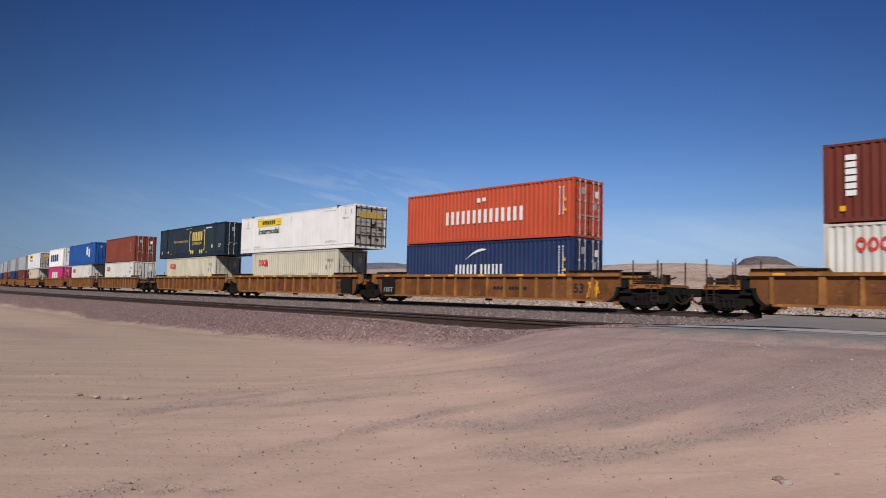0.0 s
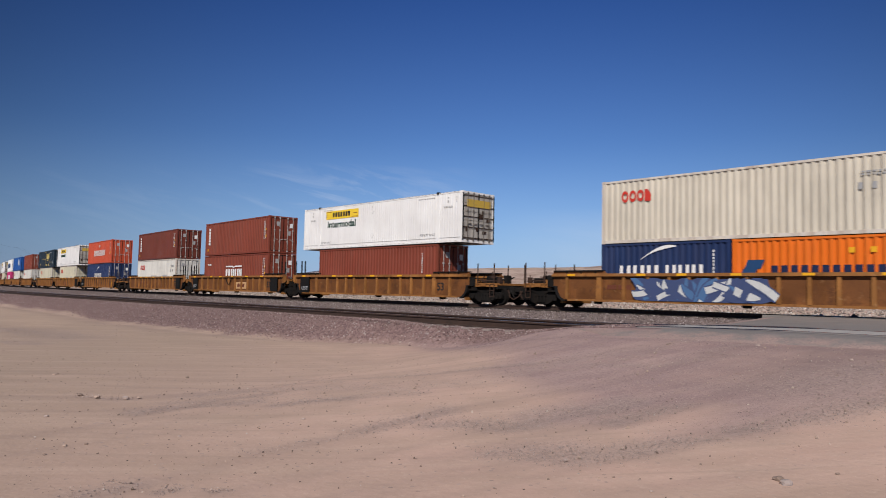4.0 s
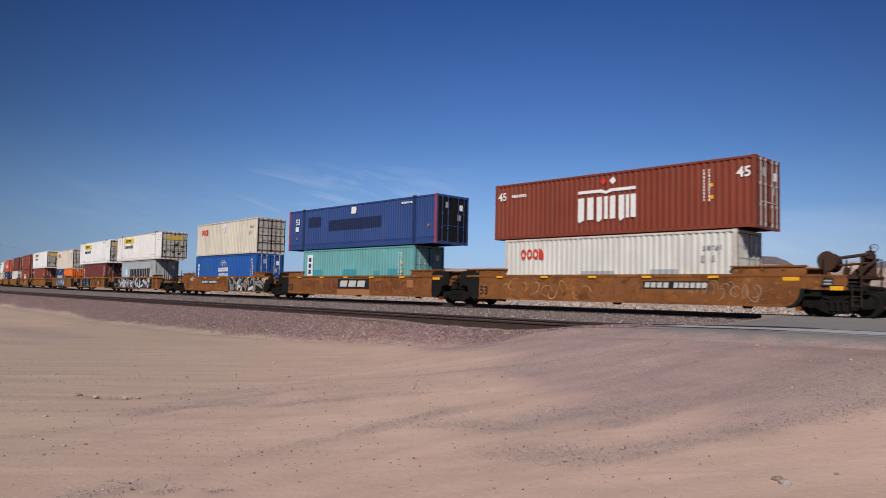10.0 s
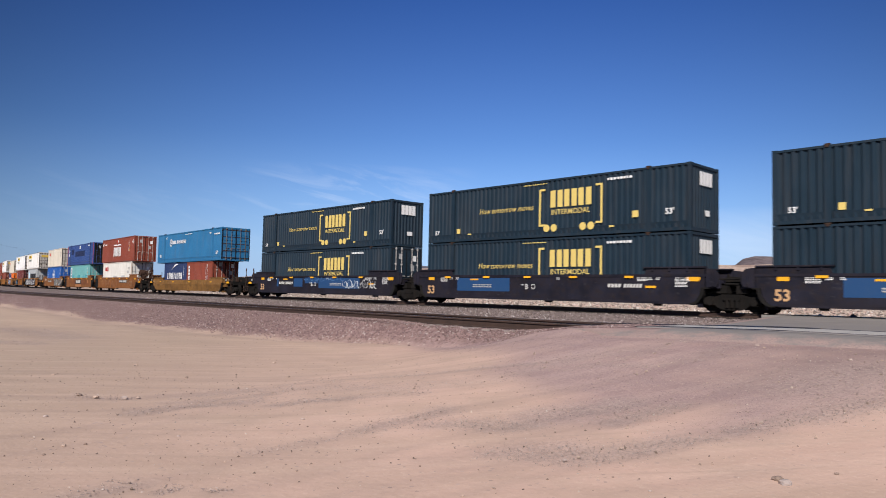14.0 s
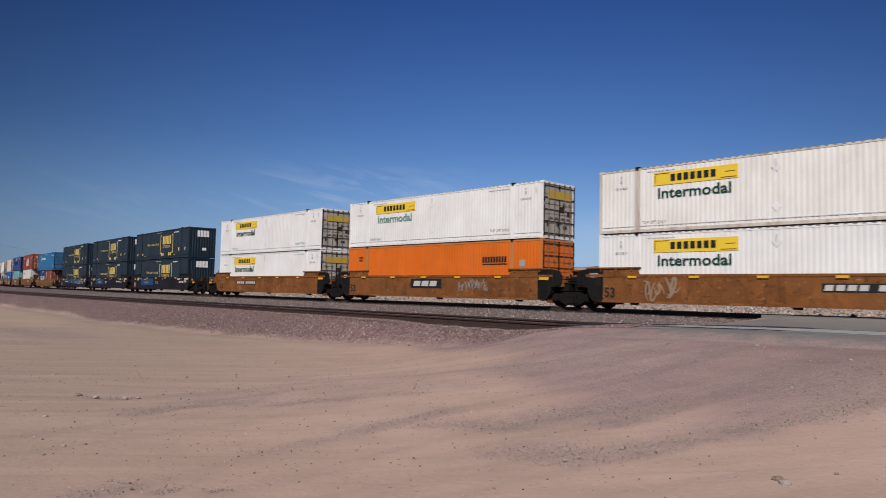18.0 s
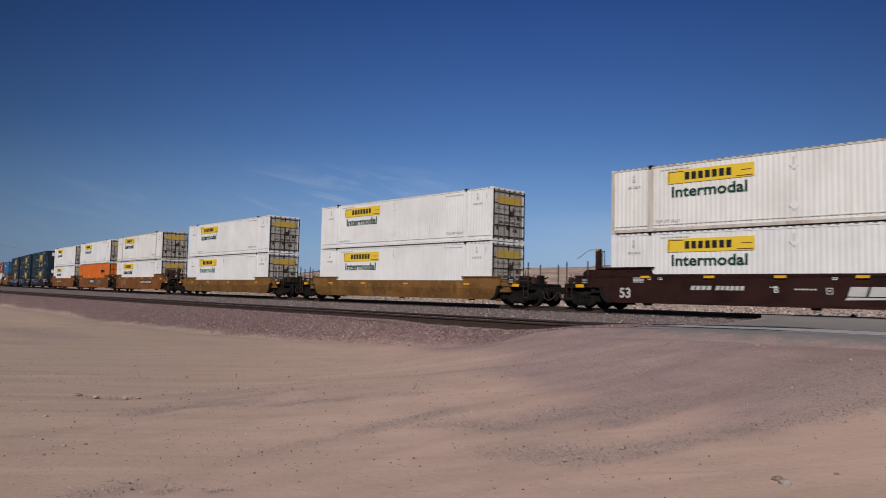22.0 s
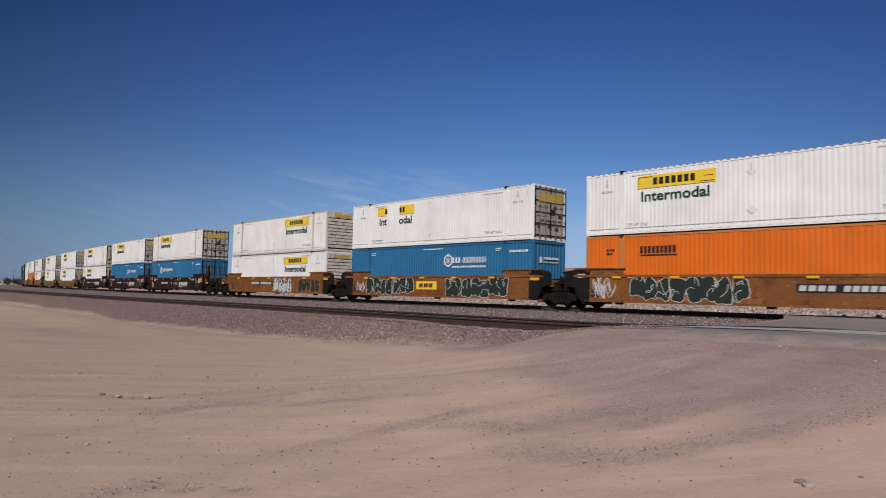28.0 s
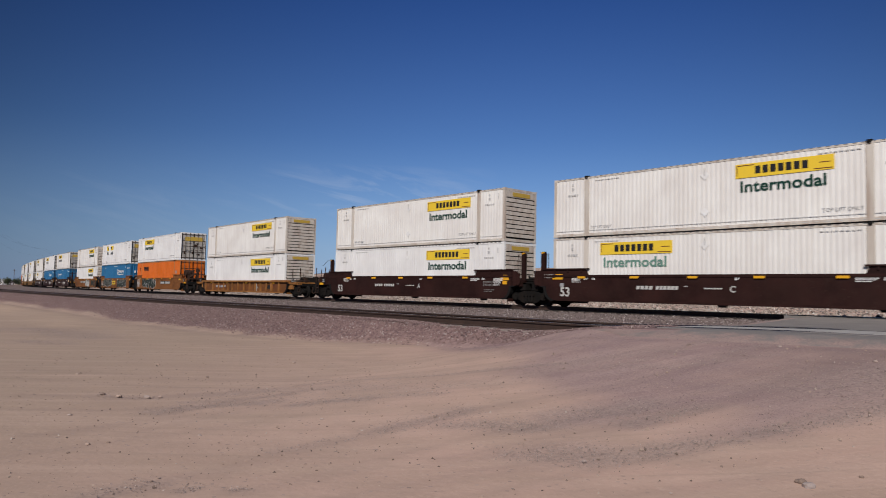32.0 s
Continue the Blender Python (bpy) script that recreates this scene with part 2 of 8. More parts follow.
def rod(bm, a, b, r, n=8):
    a, b = Vector(a), Vector(b)
    d = (b - a).normalized()
    u = d.orthogonal().normalized()
    w = d.cross(u)
    rings = [[bm.verts.new(p + (u * math.cos(2 * math.pi * i / n) + w * math.sin(2 * math.pi * i / n)) * r) for i in range(n)] for p in (a, b)]
    for i in range(n):
        bm.faces.new((rings[0][i], rings[0][(i + 1) % n], rings[1][(i + 1) % n], rings[1][i]))
    bm.faces.new(rings[0][::-1])
    bm.faces.new(rings[1])


def prism(bm, outline, y0, y1):
    """An outline of (x, z) pushed from y0 to y1."""
    a = [bm.verts.new((x, y0, z)) for x, z in outline]
    b = [bm.verts.new((x, y1, z)) for x, z in outline]
    bm.faces.new(a)
    bm.faces.new(b[::-1])
    for i in range(len(a)):
        bm.faces.new((a[i], b[i], b[(i + 1) % len(a)], a[(i + 1) % len(a)]))


def prism_x(bm, x0, x1, outline):
    """An outline of (y, z) pushed from x0 to x1."""
    a = [bm.verts.new((x0, y, z)) for y, z in outline]
    b = [bm.verts.new((x1, y, z)) for y, z in outline]
    bm.faces.new(a)
    bm.faces.new(b[::-1])
    for i in range(len(a)):
        bm.faces.new((a[i], b[i], b[(i + 1) % len(a)], a[(i + 1) % len(a)]))


def soften(bm, width, segments=1):
    bmesh.ops.bevel(bm, geom=bm.edges[:], offset=width, segments=segments, affect="EDGES", clamp_overlap=True)


MESHES = {}


def shape(key, build, bevel=0.0):
    """The mesh that build(bm) draws, made once for each key."""
    if key not in MESHES:
        bm = bmesh.new()
        build(bm)
        if bevel:
            soften(bm, bevel)
        bmesh.ops.recalc_face_normals(bm, faces=bm.faces[:])
        me = bpy.data.meshes.new(str(key[0]) if isinstance(key, tuple) else key)
        bm.to_mesh(me)
        bm.free()
        MESHES[key] = me
    return MESHES[key]


def part(name, me, mat, parent, label="", at=None):
    """One mesh object under a thing or a part; the material belongs to the object."""
    ob = new(name, me)
    if not me.materials:
        me.materials.append(None)
    ob.material_slots[0].link = "OBJECT"
    ob.material_slots[0].material = mat
    if parent:
        ob.parent = parent
    if at is not None:
        ob.matrix_basis = at
    if label:
        ob["label"] = label
    return ob


def words(text, height, squeeze=1.0, weight=0.022, lean=0.0):
    """A flat mesh of lettering in the x-z plane, facing -y, its lower left corner at the origin, of that cap height."""
    key = ("lettering", text, round(height, 3), round(squeeze, 3), weight, lean)
    if key not in MESHES:
        cu = bpy.data.curves.new("lettering", "FONT")
        cu.body, cu.size, cu.resolution_u, cu.offset = text, 1.0, 3, weight
        ob = bpy.data.objects.new("lettering", cu)
        scene.collection.objects.link(ob)
        me = bpy.data.meshes.new_from_object(ob.evaluated_get(bpy.context.evaluated_depsgraph_get()))
        bpy.data.objects.remove(ob)
        co = np.empty(len(me.vertices) * 3)
        me.vertices.foreach_get("co", co)
        co = co.reshape(-1, 3)
        co[:, 0] -= co[:, 0].min()
        s = height / 0.72
        out = np.stack([(co[:, 0] + lean * co[:, 1]) * s * squeeze, np.zeros(len(co)), co[:, 1] * s], 1)
        me.vertices.foreach_set("co", out.ravel())
        me.materials.clear()
        me.name = "lettering"
        MESHES[key] = me
    return MESHES[key]


def width_of(me):
    co = np.empty(len(me.vertices) * 3)
    me.vertices.foreach_get("co", co)
    return co.reshape(-1, 3)[:, 0].max()


def block_outline(x0, x1, z0, z1, k, lean):
    """A plain block: a rectangle, or one with cut corners."""
    c = 0.16 * min(x1 - x0, z1 - z0)
    pts = ([(x0, z0), (x1, z0), (x1, z1), (x0, z1)],
           [(x0 + c, z0), (x1 - c, z0), (x1, z0 + c), (x1, z1 - c), (x1 - c, z1), (x0 + c, z1), (x0, z1 - c), (x0, z0 + c)])[k % 2]
    return [(x + lean * (z - z0), z) for x, z in pts]


def plates(name, rects, mat, parent, y, label="", thick=0.006, lean=0.0):
    """Flat painted shapes: rectangles (x0, x1, z0, z1) on the side that faces -y; lean shears them."""
    if name in ("name_blocks", "reflector", "label", "patch", "brackets", "caution_label", "black_end", "placards"):
        single = {"name_blocks": "name_block", "brackets": "bracket_bar", "placards": "placard"}.get(name, name)
        last = None
        for i, (x0, x1, z0, z1) in enumerate(rects):
            w, h = round(x1 - x0, 2), round(z1 - z0, 2)
            k = 0
            me = shape((single, w, h, k, thick, lean), lambda bm: prism(bm, block_outline(0, w, 0, h, k, lean), -thick, 0))
            last = part(single, me, mat, parent, label, pose(x0, y, z0))
        return last
    key = ("plates", tuple(rects), thick, lean)

    def build(bm):
        for x0, x1, z0, z1 in rects:
            s = lean * (z1 - z0)
            prism(bm, [(x0, z0), (x1, z0), (x1 + s, z1), (x0 + s, z1)], -thick, 0)
    ob = part(name, shape(key, build), mat, parent, label, pose(0, y, 0))
    if len(rects) > 1:
        ob["kind"] = "stuff"
    return ob


def word_blocks(x0, x1, z0, z1, n, gap=0.22):
    """A brand's name as a row of plain blocks, one a letter."""
    w = (x1 - x0) / n
    return [(round(x0 + i * w, 3), round(x0 + (i + 1) * w - gap * w, 3), z0, z1) for i in range(n)]


def split_blocks(x0, x1, z0, z1, n, gap=0.22, slit=0.2):
    """The same, each block cut by an upright slit into two bars."""
    out = []
    for a, b, c, d in word_blocks(x0, x1, z0, z1, n, gap):
        m, h = (a + b) / 2, slit * (b - a) / 2
        out += [(a, round(m - h, 3), c, d), (round(m + h, 3), b, c, d)]
    return out


def lettering(text, x0, z0, height, mat, parent, y, x1=None, name="lettering", weight=0.022, lean=0.0):
    me = words(text, height, 1.0, weight, lean)
    if x1 is not None:
        me = words(text, height, (x1 - x0) / max(0.01, width_of(me)), weight, lean)
    return part(name, me, mat, parent, "", pose(x0, y, z0))


# ---- the line's curve ----
BEND = (-30.81, 0.0020285, 34.57, 0.000611)     # start, first curvature, its length, curvature beyond


def line_at(s):
    """Offset from the straight line at the place s along it: x, sideways shift, turn in radians."""
    xs, k1, l2, k2 = BEND
    if s >= xs:
        return s, 0.0, 0.0
    d = xs - s
    th = k1 * min(d, l2)
    x, y = xs - math.sin(th) / k1, (1 - math.cos(th)) / k1
    if d > l2:
        th2 = th + k2 * (d - l2)
        x -= (math.sin(th2) - math.sin(th)) / k2
        y += (math.cos(th) - math.cos(th2)) / k2
        th = th2
    return x, y, th


_S = np.linspace(60, -1400, 1461)
_P = np.array([line_at(s)[:2] for s in _S])


def shift(x):
    """Sideways shift of the line at the world's x."""
    return np.interp(x, _P[::-1, 0], _P[::-1, 1])


def step(a, b, v):
    t = np.clip((v - a) / (b - a), 0, 1)
    return t * t * (3 - 2 * t)


def lumps(x, y, seed=0):
    r = np.random.RandomState(seed)
    z = np.zeros_like(x)
    for i in range(14):
        f = 0.25 * 1.38 ** i
        a = r.uniform(0, 2 * math.pi)
        z += np.sin(f * (x * math.cos(a) + y * math.sin(a)) + r.uniform(0, 6.28)) / (1 + 0.55 * i)
    return z / 5.0


# ---- ground ----
ROAD_P, ROAD_D = np.array((-6.1, 9.2)), np.array((-4.9, 18.8)) / 19.43


def road_side(x, y):
    """Metres to the right of the road's left edge."""
    return (x - ROAD_P[0]) * ROAD_D[1] - (y - ROAD_P[1]) * ROAD_D[0]


def toe_at(x):
    """Where the ballast's slope runs out onto the dirt, across the line."""
    return np.interp(x, (-60, -43, -36, -28, -22, -20, -18, -16, -14.4, -12.5, -10.5, -8.5), (9.9, 9.75, 9.6, 9.1, 8.9, 8.9, 9.3, 9.9, 10.35, 10.65, 10.7, 10.7))


def hump(x):
    """The crossing lifts the near track a little."""
    return 0.095 * step(-9.0, -4.5, x)


def ground_z(x, y):
    v = y - shift(x)
    wob = lumps(x, y, 3)
    toe = toe_at(x) + 0.12 * wob
    base = 0.022 * wob + 0.02 * lumps(x * 3.1, y * 3.1, 5) + 0.11 * step(-16, -11.5, x) * step(8.4, 10.6, v) * (v < 14)
    r = road_side(x, y)
    ramp = np.interp(v, (2.5, 3.2, 4, 5, 6, 7, 8, 9), (0, .015, .058, .146, .255, .375, .495, .615)) + hump(x) * step(6.5, 9, v)
    inside = step(-5.1, -0.2, r) * (1 - step(33, 37, v))
    base = np.maximum(base, base + (ramp - base) * inside)
    top = 0.588 - 0.05 * step(-14, -12, x)
    z = base + np.maximum(0, top - base) * np.clip((v - toe) / np.maximum(0.45, 11.0 - toe), 0, 1)
    z = np.where((v > 14.2) & (v < 26.8), 0.53 - 0.07 * step(14.2, 16, v) + 0.07 * step(25, 26.8, v) + 0.03 * wob, z)
    z = np.where((v > 26.8) & (v < 27.9), 0.53 - 0.12 * step(27.2, 27.6, v), z)
    z = np.where((v >= 27.9) & (v < 31.2), 0.41 + 0.12 * step(28.0, 28.3, v), z)
    z = np.where(v > 31.2, 0.53 - 0.33 * step(31.2, 34.5, v) + 0.05 * wob * step(34, 50, v), z)
    cross = step(-0.5, 0.6, r) * (1 - step(31.5, 36, v))
    z = np.where(v < 10.9, z, z + (0.64 - z) * cross)
    bank = step(-3.2, -0.6, r) * step(9.6, 10.8, v) * (1 - step(13.4, 14.6, v))
    return z + np.maximum(0, RAIL - 0.022 + hump(x) - z) * bank


def axis(lo, near0, near1, hi, fine, stepsize, far):
    """Places along one side of the ground's grid: fine near the camera, wider and wider away from it."""
    core = np.concatenate([np.arange(lo, near0, stepsize), np.arange(near0, near1, fine), np.arange(near1, hi, stepsize)])
    out, d, p = [], stepsize, hi
    while p < far:
        d *= 1.17
        out.append(p)
        p += d
    inn, d, p = [], stepsize, lo
    while p > -far:
        d *= 1.17
        p -= d
        inn.append(p)
    return np.concatenate([inn[::-1], core, out])


# loose gravel thrown up along tyre marks: half width, strength, points
STREAKS = [(.17, 1.0, ((-7.55, 2.91), (-7.54, 3.03), (-7.57, 3.27), (-7.46, 3.6), (-7.32, 3.93), (-7.28, 4.12))), (.13, .55, ((-7.88, 3.4), (-7.63, 4.24), (-7.56, 4.5))),
           (.14, 1.0, ((-6.84, 4.14), (-6.73, 4.51), (-6.47, 4.85))), (.10, .55, ((-6.47, 4.85), (-6.14, 5.23), (-5.92, 5.46))),
           (.09, .6, ((-8.17, 5.02), (-8.09, 5.49), (-7.59, 5.87), (-7.16, 6.09), (-6.8, 6.36), (-6.4, 6.79), (-6.05, 7.06), (-5.73, 7.36))),
           (.11, .42, ((-5.16, 2.93), (-5.13, 3.18), (-5.1, 3.48), (-5.08, 3.82), (-5.13, 4.05))), (.15, .85, ((-5.15, 4.03), (-5.12, 4.37), (-5.07, 4.76), (-5.1, 5.01))),
           (.15, .8, ((-4.79, 4.5), (-4.55, 4.77), (-4.4, 4.8))), (.16, 1.0, ((-4.4, 4.8), (-4.17, 4.87), (-4.11, 5.04))), (.2, .95, ((-4.19, 5.3), (-4.03, 5.62), (-3.85, 5.81), (-3.75, 6.15))),
           (.12, .8, ((-3.73, 4.17), (-3.6, 4.35))), (.2, 1.0, ((-3.5, 4.4), (-3.43, 4.41), (-3.33, 4.6))), (.14, .7, ((-3.18, 4.36), (-3.05, 4.61), (-2.95, 4.83))),
           (.15, .9, ((-2.95, 4.83), (-2.89, 5.06), (-2.79, 5.31))), (.09, .7, ((-2.79, 5.31), (-2.57, 5.54))), (.14, .9, ((-3.51, 5.52), (-3.44, 5.83), (-3.38, 6.03), (-3.3, 6.4))),
           (.12, 1.0, ((-2.56, 5.77), (-2.43, 6.06))), (.14, .6, ((-2.43, 6.06), (-2.3, 6.33), (-2.19, 6.54))), (.22, .8, ((-2.19, 6.54), (-2.08, 6.92), (-1.84, 7.28), (-1.48, 7.88))),
           (.10, .4, ((-5.21, 7.13), (-4.89, 7.75), (-4.74, 8.29), (-4.76, 9.08), (-5.09, 10.42))), (.10, .4, ((-4.06, 8.3), (-4.0, 9.63), (-4.0, 11.04))), (.10, .4, ((-5.11, 7.46), (-4.37, 7.66), (-3.6, 8.6))),
           (.55, .65, ((-2.75, 7.4), (-2.3, 8.1), (-1.5, 8.9))), (.7, .6, ((-23.5, 5.1), (-21.6, 5.5), (-18.9, 5.45))), (.35, .6, ((-18.4, 4.0), (-17.4, 4.5))), (.10, .6, ((-9.1, 2.8), (-8.8, 2.92), (-8.45, 3.25))),
           (.12, .6, ((-4.78, 1.46), (-4.81, 1.66), (-4.83, 1.88))), (.05, 1.0, ((-4.53, 1.91), (-4.56, 2.04))), (.05, .8, ((-4.37, 2.18), (-4.32, 2.27))),
           (.30, .42, ((-8.29, 3.78), (-8.09, 4.57), (-7.24, 5.25), (-6.41, 5.46))), (.25, .3, ((-6.41, 5.46), (-5.66, 6.4), (-5.51, 7.54), (-5.07, 8.44)))]
# tyre tracks that swing in from the dirt to the crossing
RUTS = (((-7.36, 2.84), (-7.71, 3.86), (-7.67, 5.21), (-6.71, 6.27), (-5.74, 7.37), (-5.06, 8.14), (-4.8, 9.81)), ((-5.04, 2.63), (-5.1, 3.05), (-5.17, 4.08), (-5.11, 5.02), (-4.62, 6.32), (-4.22, 7.78), (-3.83, 9.22)),
        ((-4.05, 3.69), (-3.88, 4.55), (-3.49, 5.62), (-3.22, 6.82), (-3.0, 8.28), (-3.03, 9.27)), ((-3.14, 4.67), (-2.82, 5.38), (-2.34, 6.44), (-1.93, 7.65)),
        ((-6.97, 1.56), (-7.1, 2.53), (-7.12, 3.96), (-6.97, 5.39), (-6.21, 6.7), (-5.36, 7.96), (-5.03, 8.8)), ((-4.69, 1.52), (-4.89, 2.13), (-5.02, 3.0), (-5.02, 3.9)),
        ((-3.79, 2.6), (-3.65, 3.66), (-3.31, 4.54), (-2.73, 5.69)), ((-12.4, 2.73), (-10.35, 4.04), (-8.75, 5.37), (-7.05, 6.6), (-6.39, 7.45), (-6.1, 8.33)), ((-9.58, 2.12), (-8.67, 3.07), (-8.27, 4.44), (-7.67, 5.93)))
# reddish gravel spilled from the crossing over the dirt
SPILL = ((-13.0, 11.0), (-10.57, 9.87), (-8.11, 8.47), (-6.36, 7.41), (-6.16, 6.64), (-4.93, 6.14), (-4.36, 6.17), (-4.2, 5.67), (-4.04, 5.2), (-3.43, 5.53), (-3.26, 6.1), (-3.0, 6.36),
         (-2.9, 5.53), (-2.47, 5.72), (-2.27, 6.24), (-2.14, 6.53), (-2.05, 6.94), (-1.84, 7.3), (-1.48, 7.88), (0.5, 9.5), (3.0, 12.0), (-6.3, 12.2), (-9.2, 12.4))


def inside_of(x, y, ring):
    """True where a place lies in a closed outline."""
    odd = np.zeros(x.shape, bool)
    for (ax, ay), (bx, by) in zip(ring, ring[1:] + ring[:1]):
        odd ^= ((ay > y) != (by > y)) & (x < (bx - ax) * (y - ay) / (by - ay + 1e-9) + ax)
    return odd


def near_line(x, y, pts):
    best = np.full_like(x, 1e9)
    for (ax, ay), (bx, by) in zip(pts[:-1], pts[1:]):
        dx, dy = bx - ax, by - ay
        t = np.clip(((x - ax) * dx + (y - ay) * dy) / (dx * dx + dy * dy), 0, 1)
        best = np.minimum(best, np.hypot(x - ax - t * dx, y - ay - t * dy))
    return best


gx, gy = axis(-46, -9.6, 0.6, 10, 0.06, 0.17, 4600), axis(-3, 1.2, 8.4, 36, 0.06, 0.17, 4600)
X, Y = np.meshgrid(gx, gy)
Z = ground_z(X, Y)
wob, grit = lumps(X * 1.7, Y * 1.7, 9), lumps(X * 6.3, Y * 6.3, 12)
streak = np.zeros_like(X)
for half, power, pts in STREAKS:
    streak = np.maximum(streak, power * np.exp(-(near_line(X, Y, pts) / (half * (1 + 0.4 * wob + 0.3 * grit))) ** 2) * np.clip(0.85 + 0.6 * grit, 0, 1))
rut = np.zeros_like(X)
for i, pts in enumerate(RUTS):
    for k, off in enumerate((0.0, 0.24, 1.55)):
        d = near_line(X - 0.5 * off, Y + 0.35 * off, pts) + 0.05 * wob
        rut = np.maximum(rut, (1.0, 0.6, 0.7)[k] * np.exp(-(d / 0.085) ** 2) * np.clip(0.55 + 0.6 * lumps(X * 0.9, Y * 0.9, 30 + i), 0, 1) * np.clip(0.8 + 0.4 * grit, 0, 1))
V = Y - shift(X)
ballast = np.clip((V - toe_at(X) - 0.1 + 0.25 * step(-18, -14.5, X) - (0.15 + 0.25 * step(-15, -19, X)) * (wob + 0.6 * grit)) / 0.32, 0, 1) * (1 - step(32.5, 34.5, V))
mixed = step(1.0, 0.0, np.abs(V - toe_at(X) - 0.25 + 0.25 * step(-19, -15, X) - 0.5 * wob) / (1 + 0.5 * step(-18, -23, X))) * (0.6 + 0.4 * step(-15, -19, X)) * (1 - step(-13, -11, X)) * (V < 11)
depth_in = near_line(X, Y, SPILL + SPILL[:1]) * np.where(inside_of(X, Y, SPILL), 1, -1)
spill = step(-0.35, 0.55, depth_in + 0.30 * wob + 0.18 * grit) * (V < 12)
tone = step(-5.0, -17.0, X + 1.1 * (Y - 6) + 1.5 * lumps(X * 0.6, Y * 0.6, 17))
pale = step(-0.6, 0.7, lumps(X * 0.35, Y * 0.9, 19)) * step(5.0, 7.2, V) * (1 - step(8.8, 10.0, V)) * (1 - step(-9.5, -6.5, X))
for half, power, pts in ((0.28, 1.0, ((-28.4, 8.71), (-26.7, 8.93), (-24.8, 8.95))), (.2, .8, ((-23.9, 9.25), (-23.5, 9.5))), (.5, .35, ((-17.7, 8.6), (-16.8, 9.0), (-15.5, 9.3), (-13.6, 9.1), (-12.5, 8.8)))):
    pale = np.maximum(pale, power * np.exp(-(near_line(X, Y, pts) / (half * (1 + 0.5 * wob))) ** 2))
Z -= (0.012 * streak + 0.010 * rut) * (V < 9)
nx, ny = len(gx), len(gy)
idx = np.arange(nx * ny).reshape(ny, nx)
faces = np.stack([idx[:-1, :-1], idx[:-1, 1:], idx[1:, 1:], idx[1:, :-1]], -1).reshape(-1, 4)


def grid_mesh(name, verts, faces, smooth=True):
    me = bpy.data.meshes.new(name)
    n, k = len(faces), faces.shape[1]
    me.vertices.add(len(verts))
    me.vertices.foreach_set("co", np.ascontiguousarray(verts, dtype=np.float32).ravel())
    me.loops.add(n * k)
    me.loops.foreach_set("vertex_index", np.ascontiguousarray(faces, dtype=np.int32).ravel())
    me.polygons.add(n)
    me.polygons.foreach_set("loop_start", np.arange(0, n * k, k, dtype=np.int32))
    me.polygons.foreach_set("use_smooth", np.full(n, smooth))
    me.update()
    me.validate()
    return me


def attribute(me, name, values):
    a = me.attributes.new(name, "FLOAT", "POINT")
    a.data.foreach_set("value", np.ascontiguousarray(values, dtype=np.float32).ravel())


ground_me = grid_mesh("ground", np.stack([X, Y, Z], -1).reshape(-1, 3), faces)
attribute(ground_me, "streak", np.clip(streak * 1.6, 0, 1))
attribute(ground_me, "ballast", ballast)
attribute(ground_me, "spill", np.clip(spill, 0, 1))
attribute(ground_me, "tone", tone)
attribute(ground_me, "pale", np.clip(pale, 0, 1))
attribute(ground_me, "mixed", mixed)
attribute(ground_me, "rut", rut * (V < 10))
attribute(ground_me, "deep", step(0.2, 1.6, depth_in + 0.3 * wob) * step(-4.6, -2.2, X + 0.4 * wob) * (V < 12))
attribute(ground_me, "track", step(13.6, 15.0, V) * 1.0)


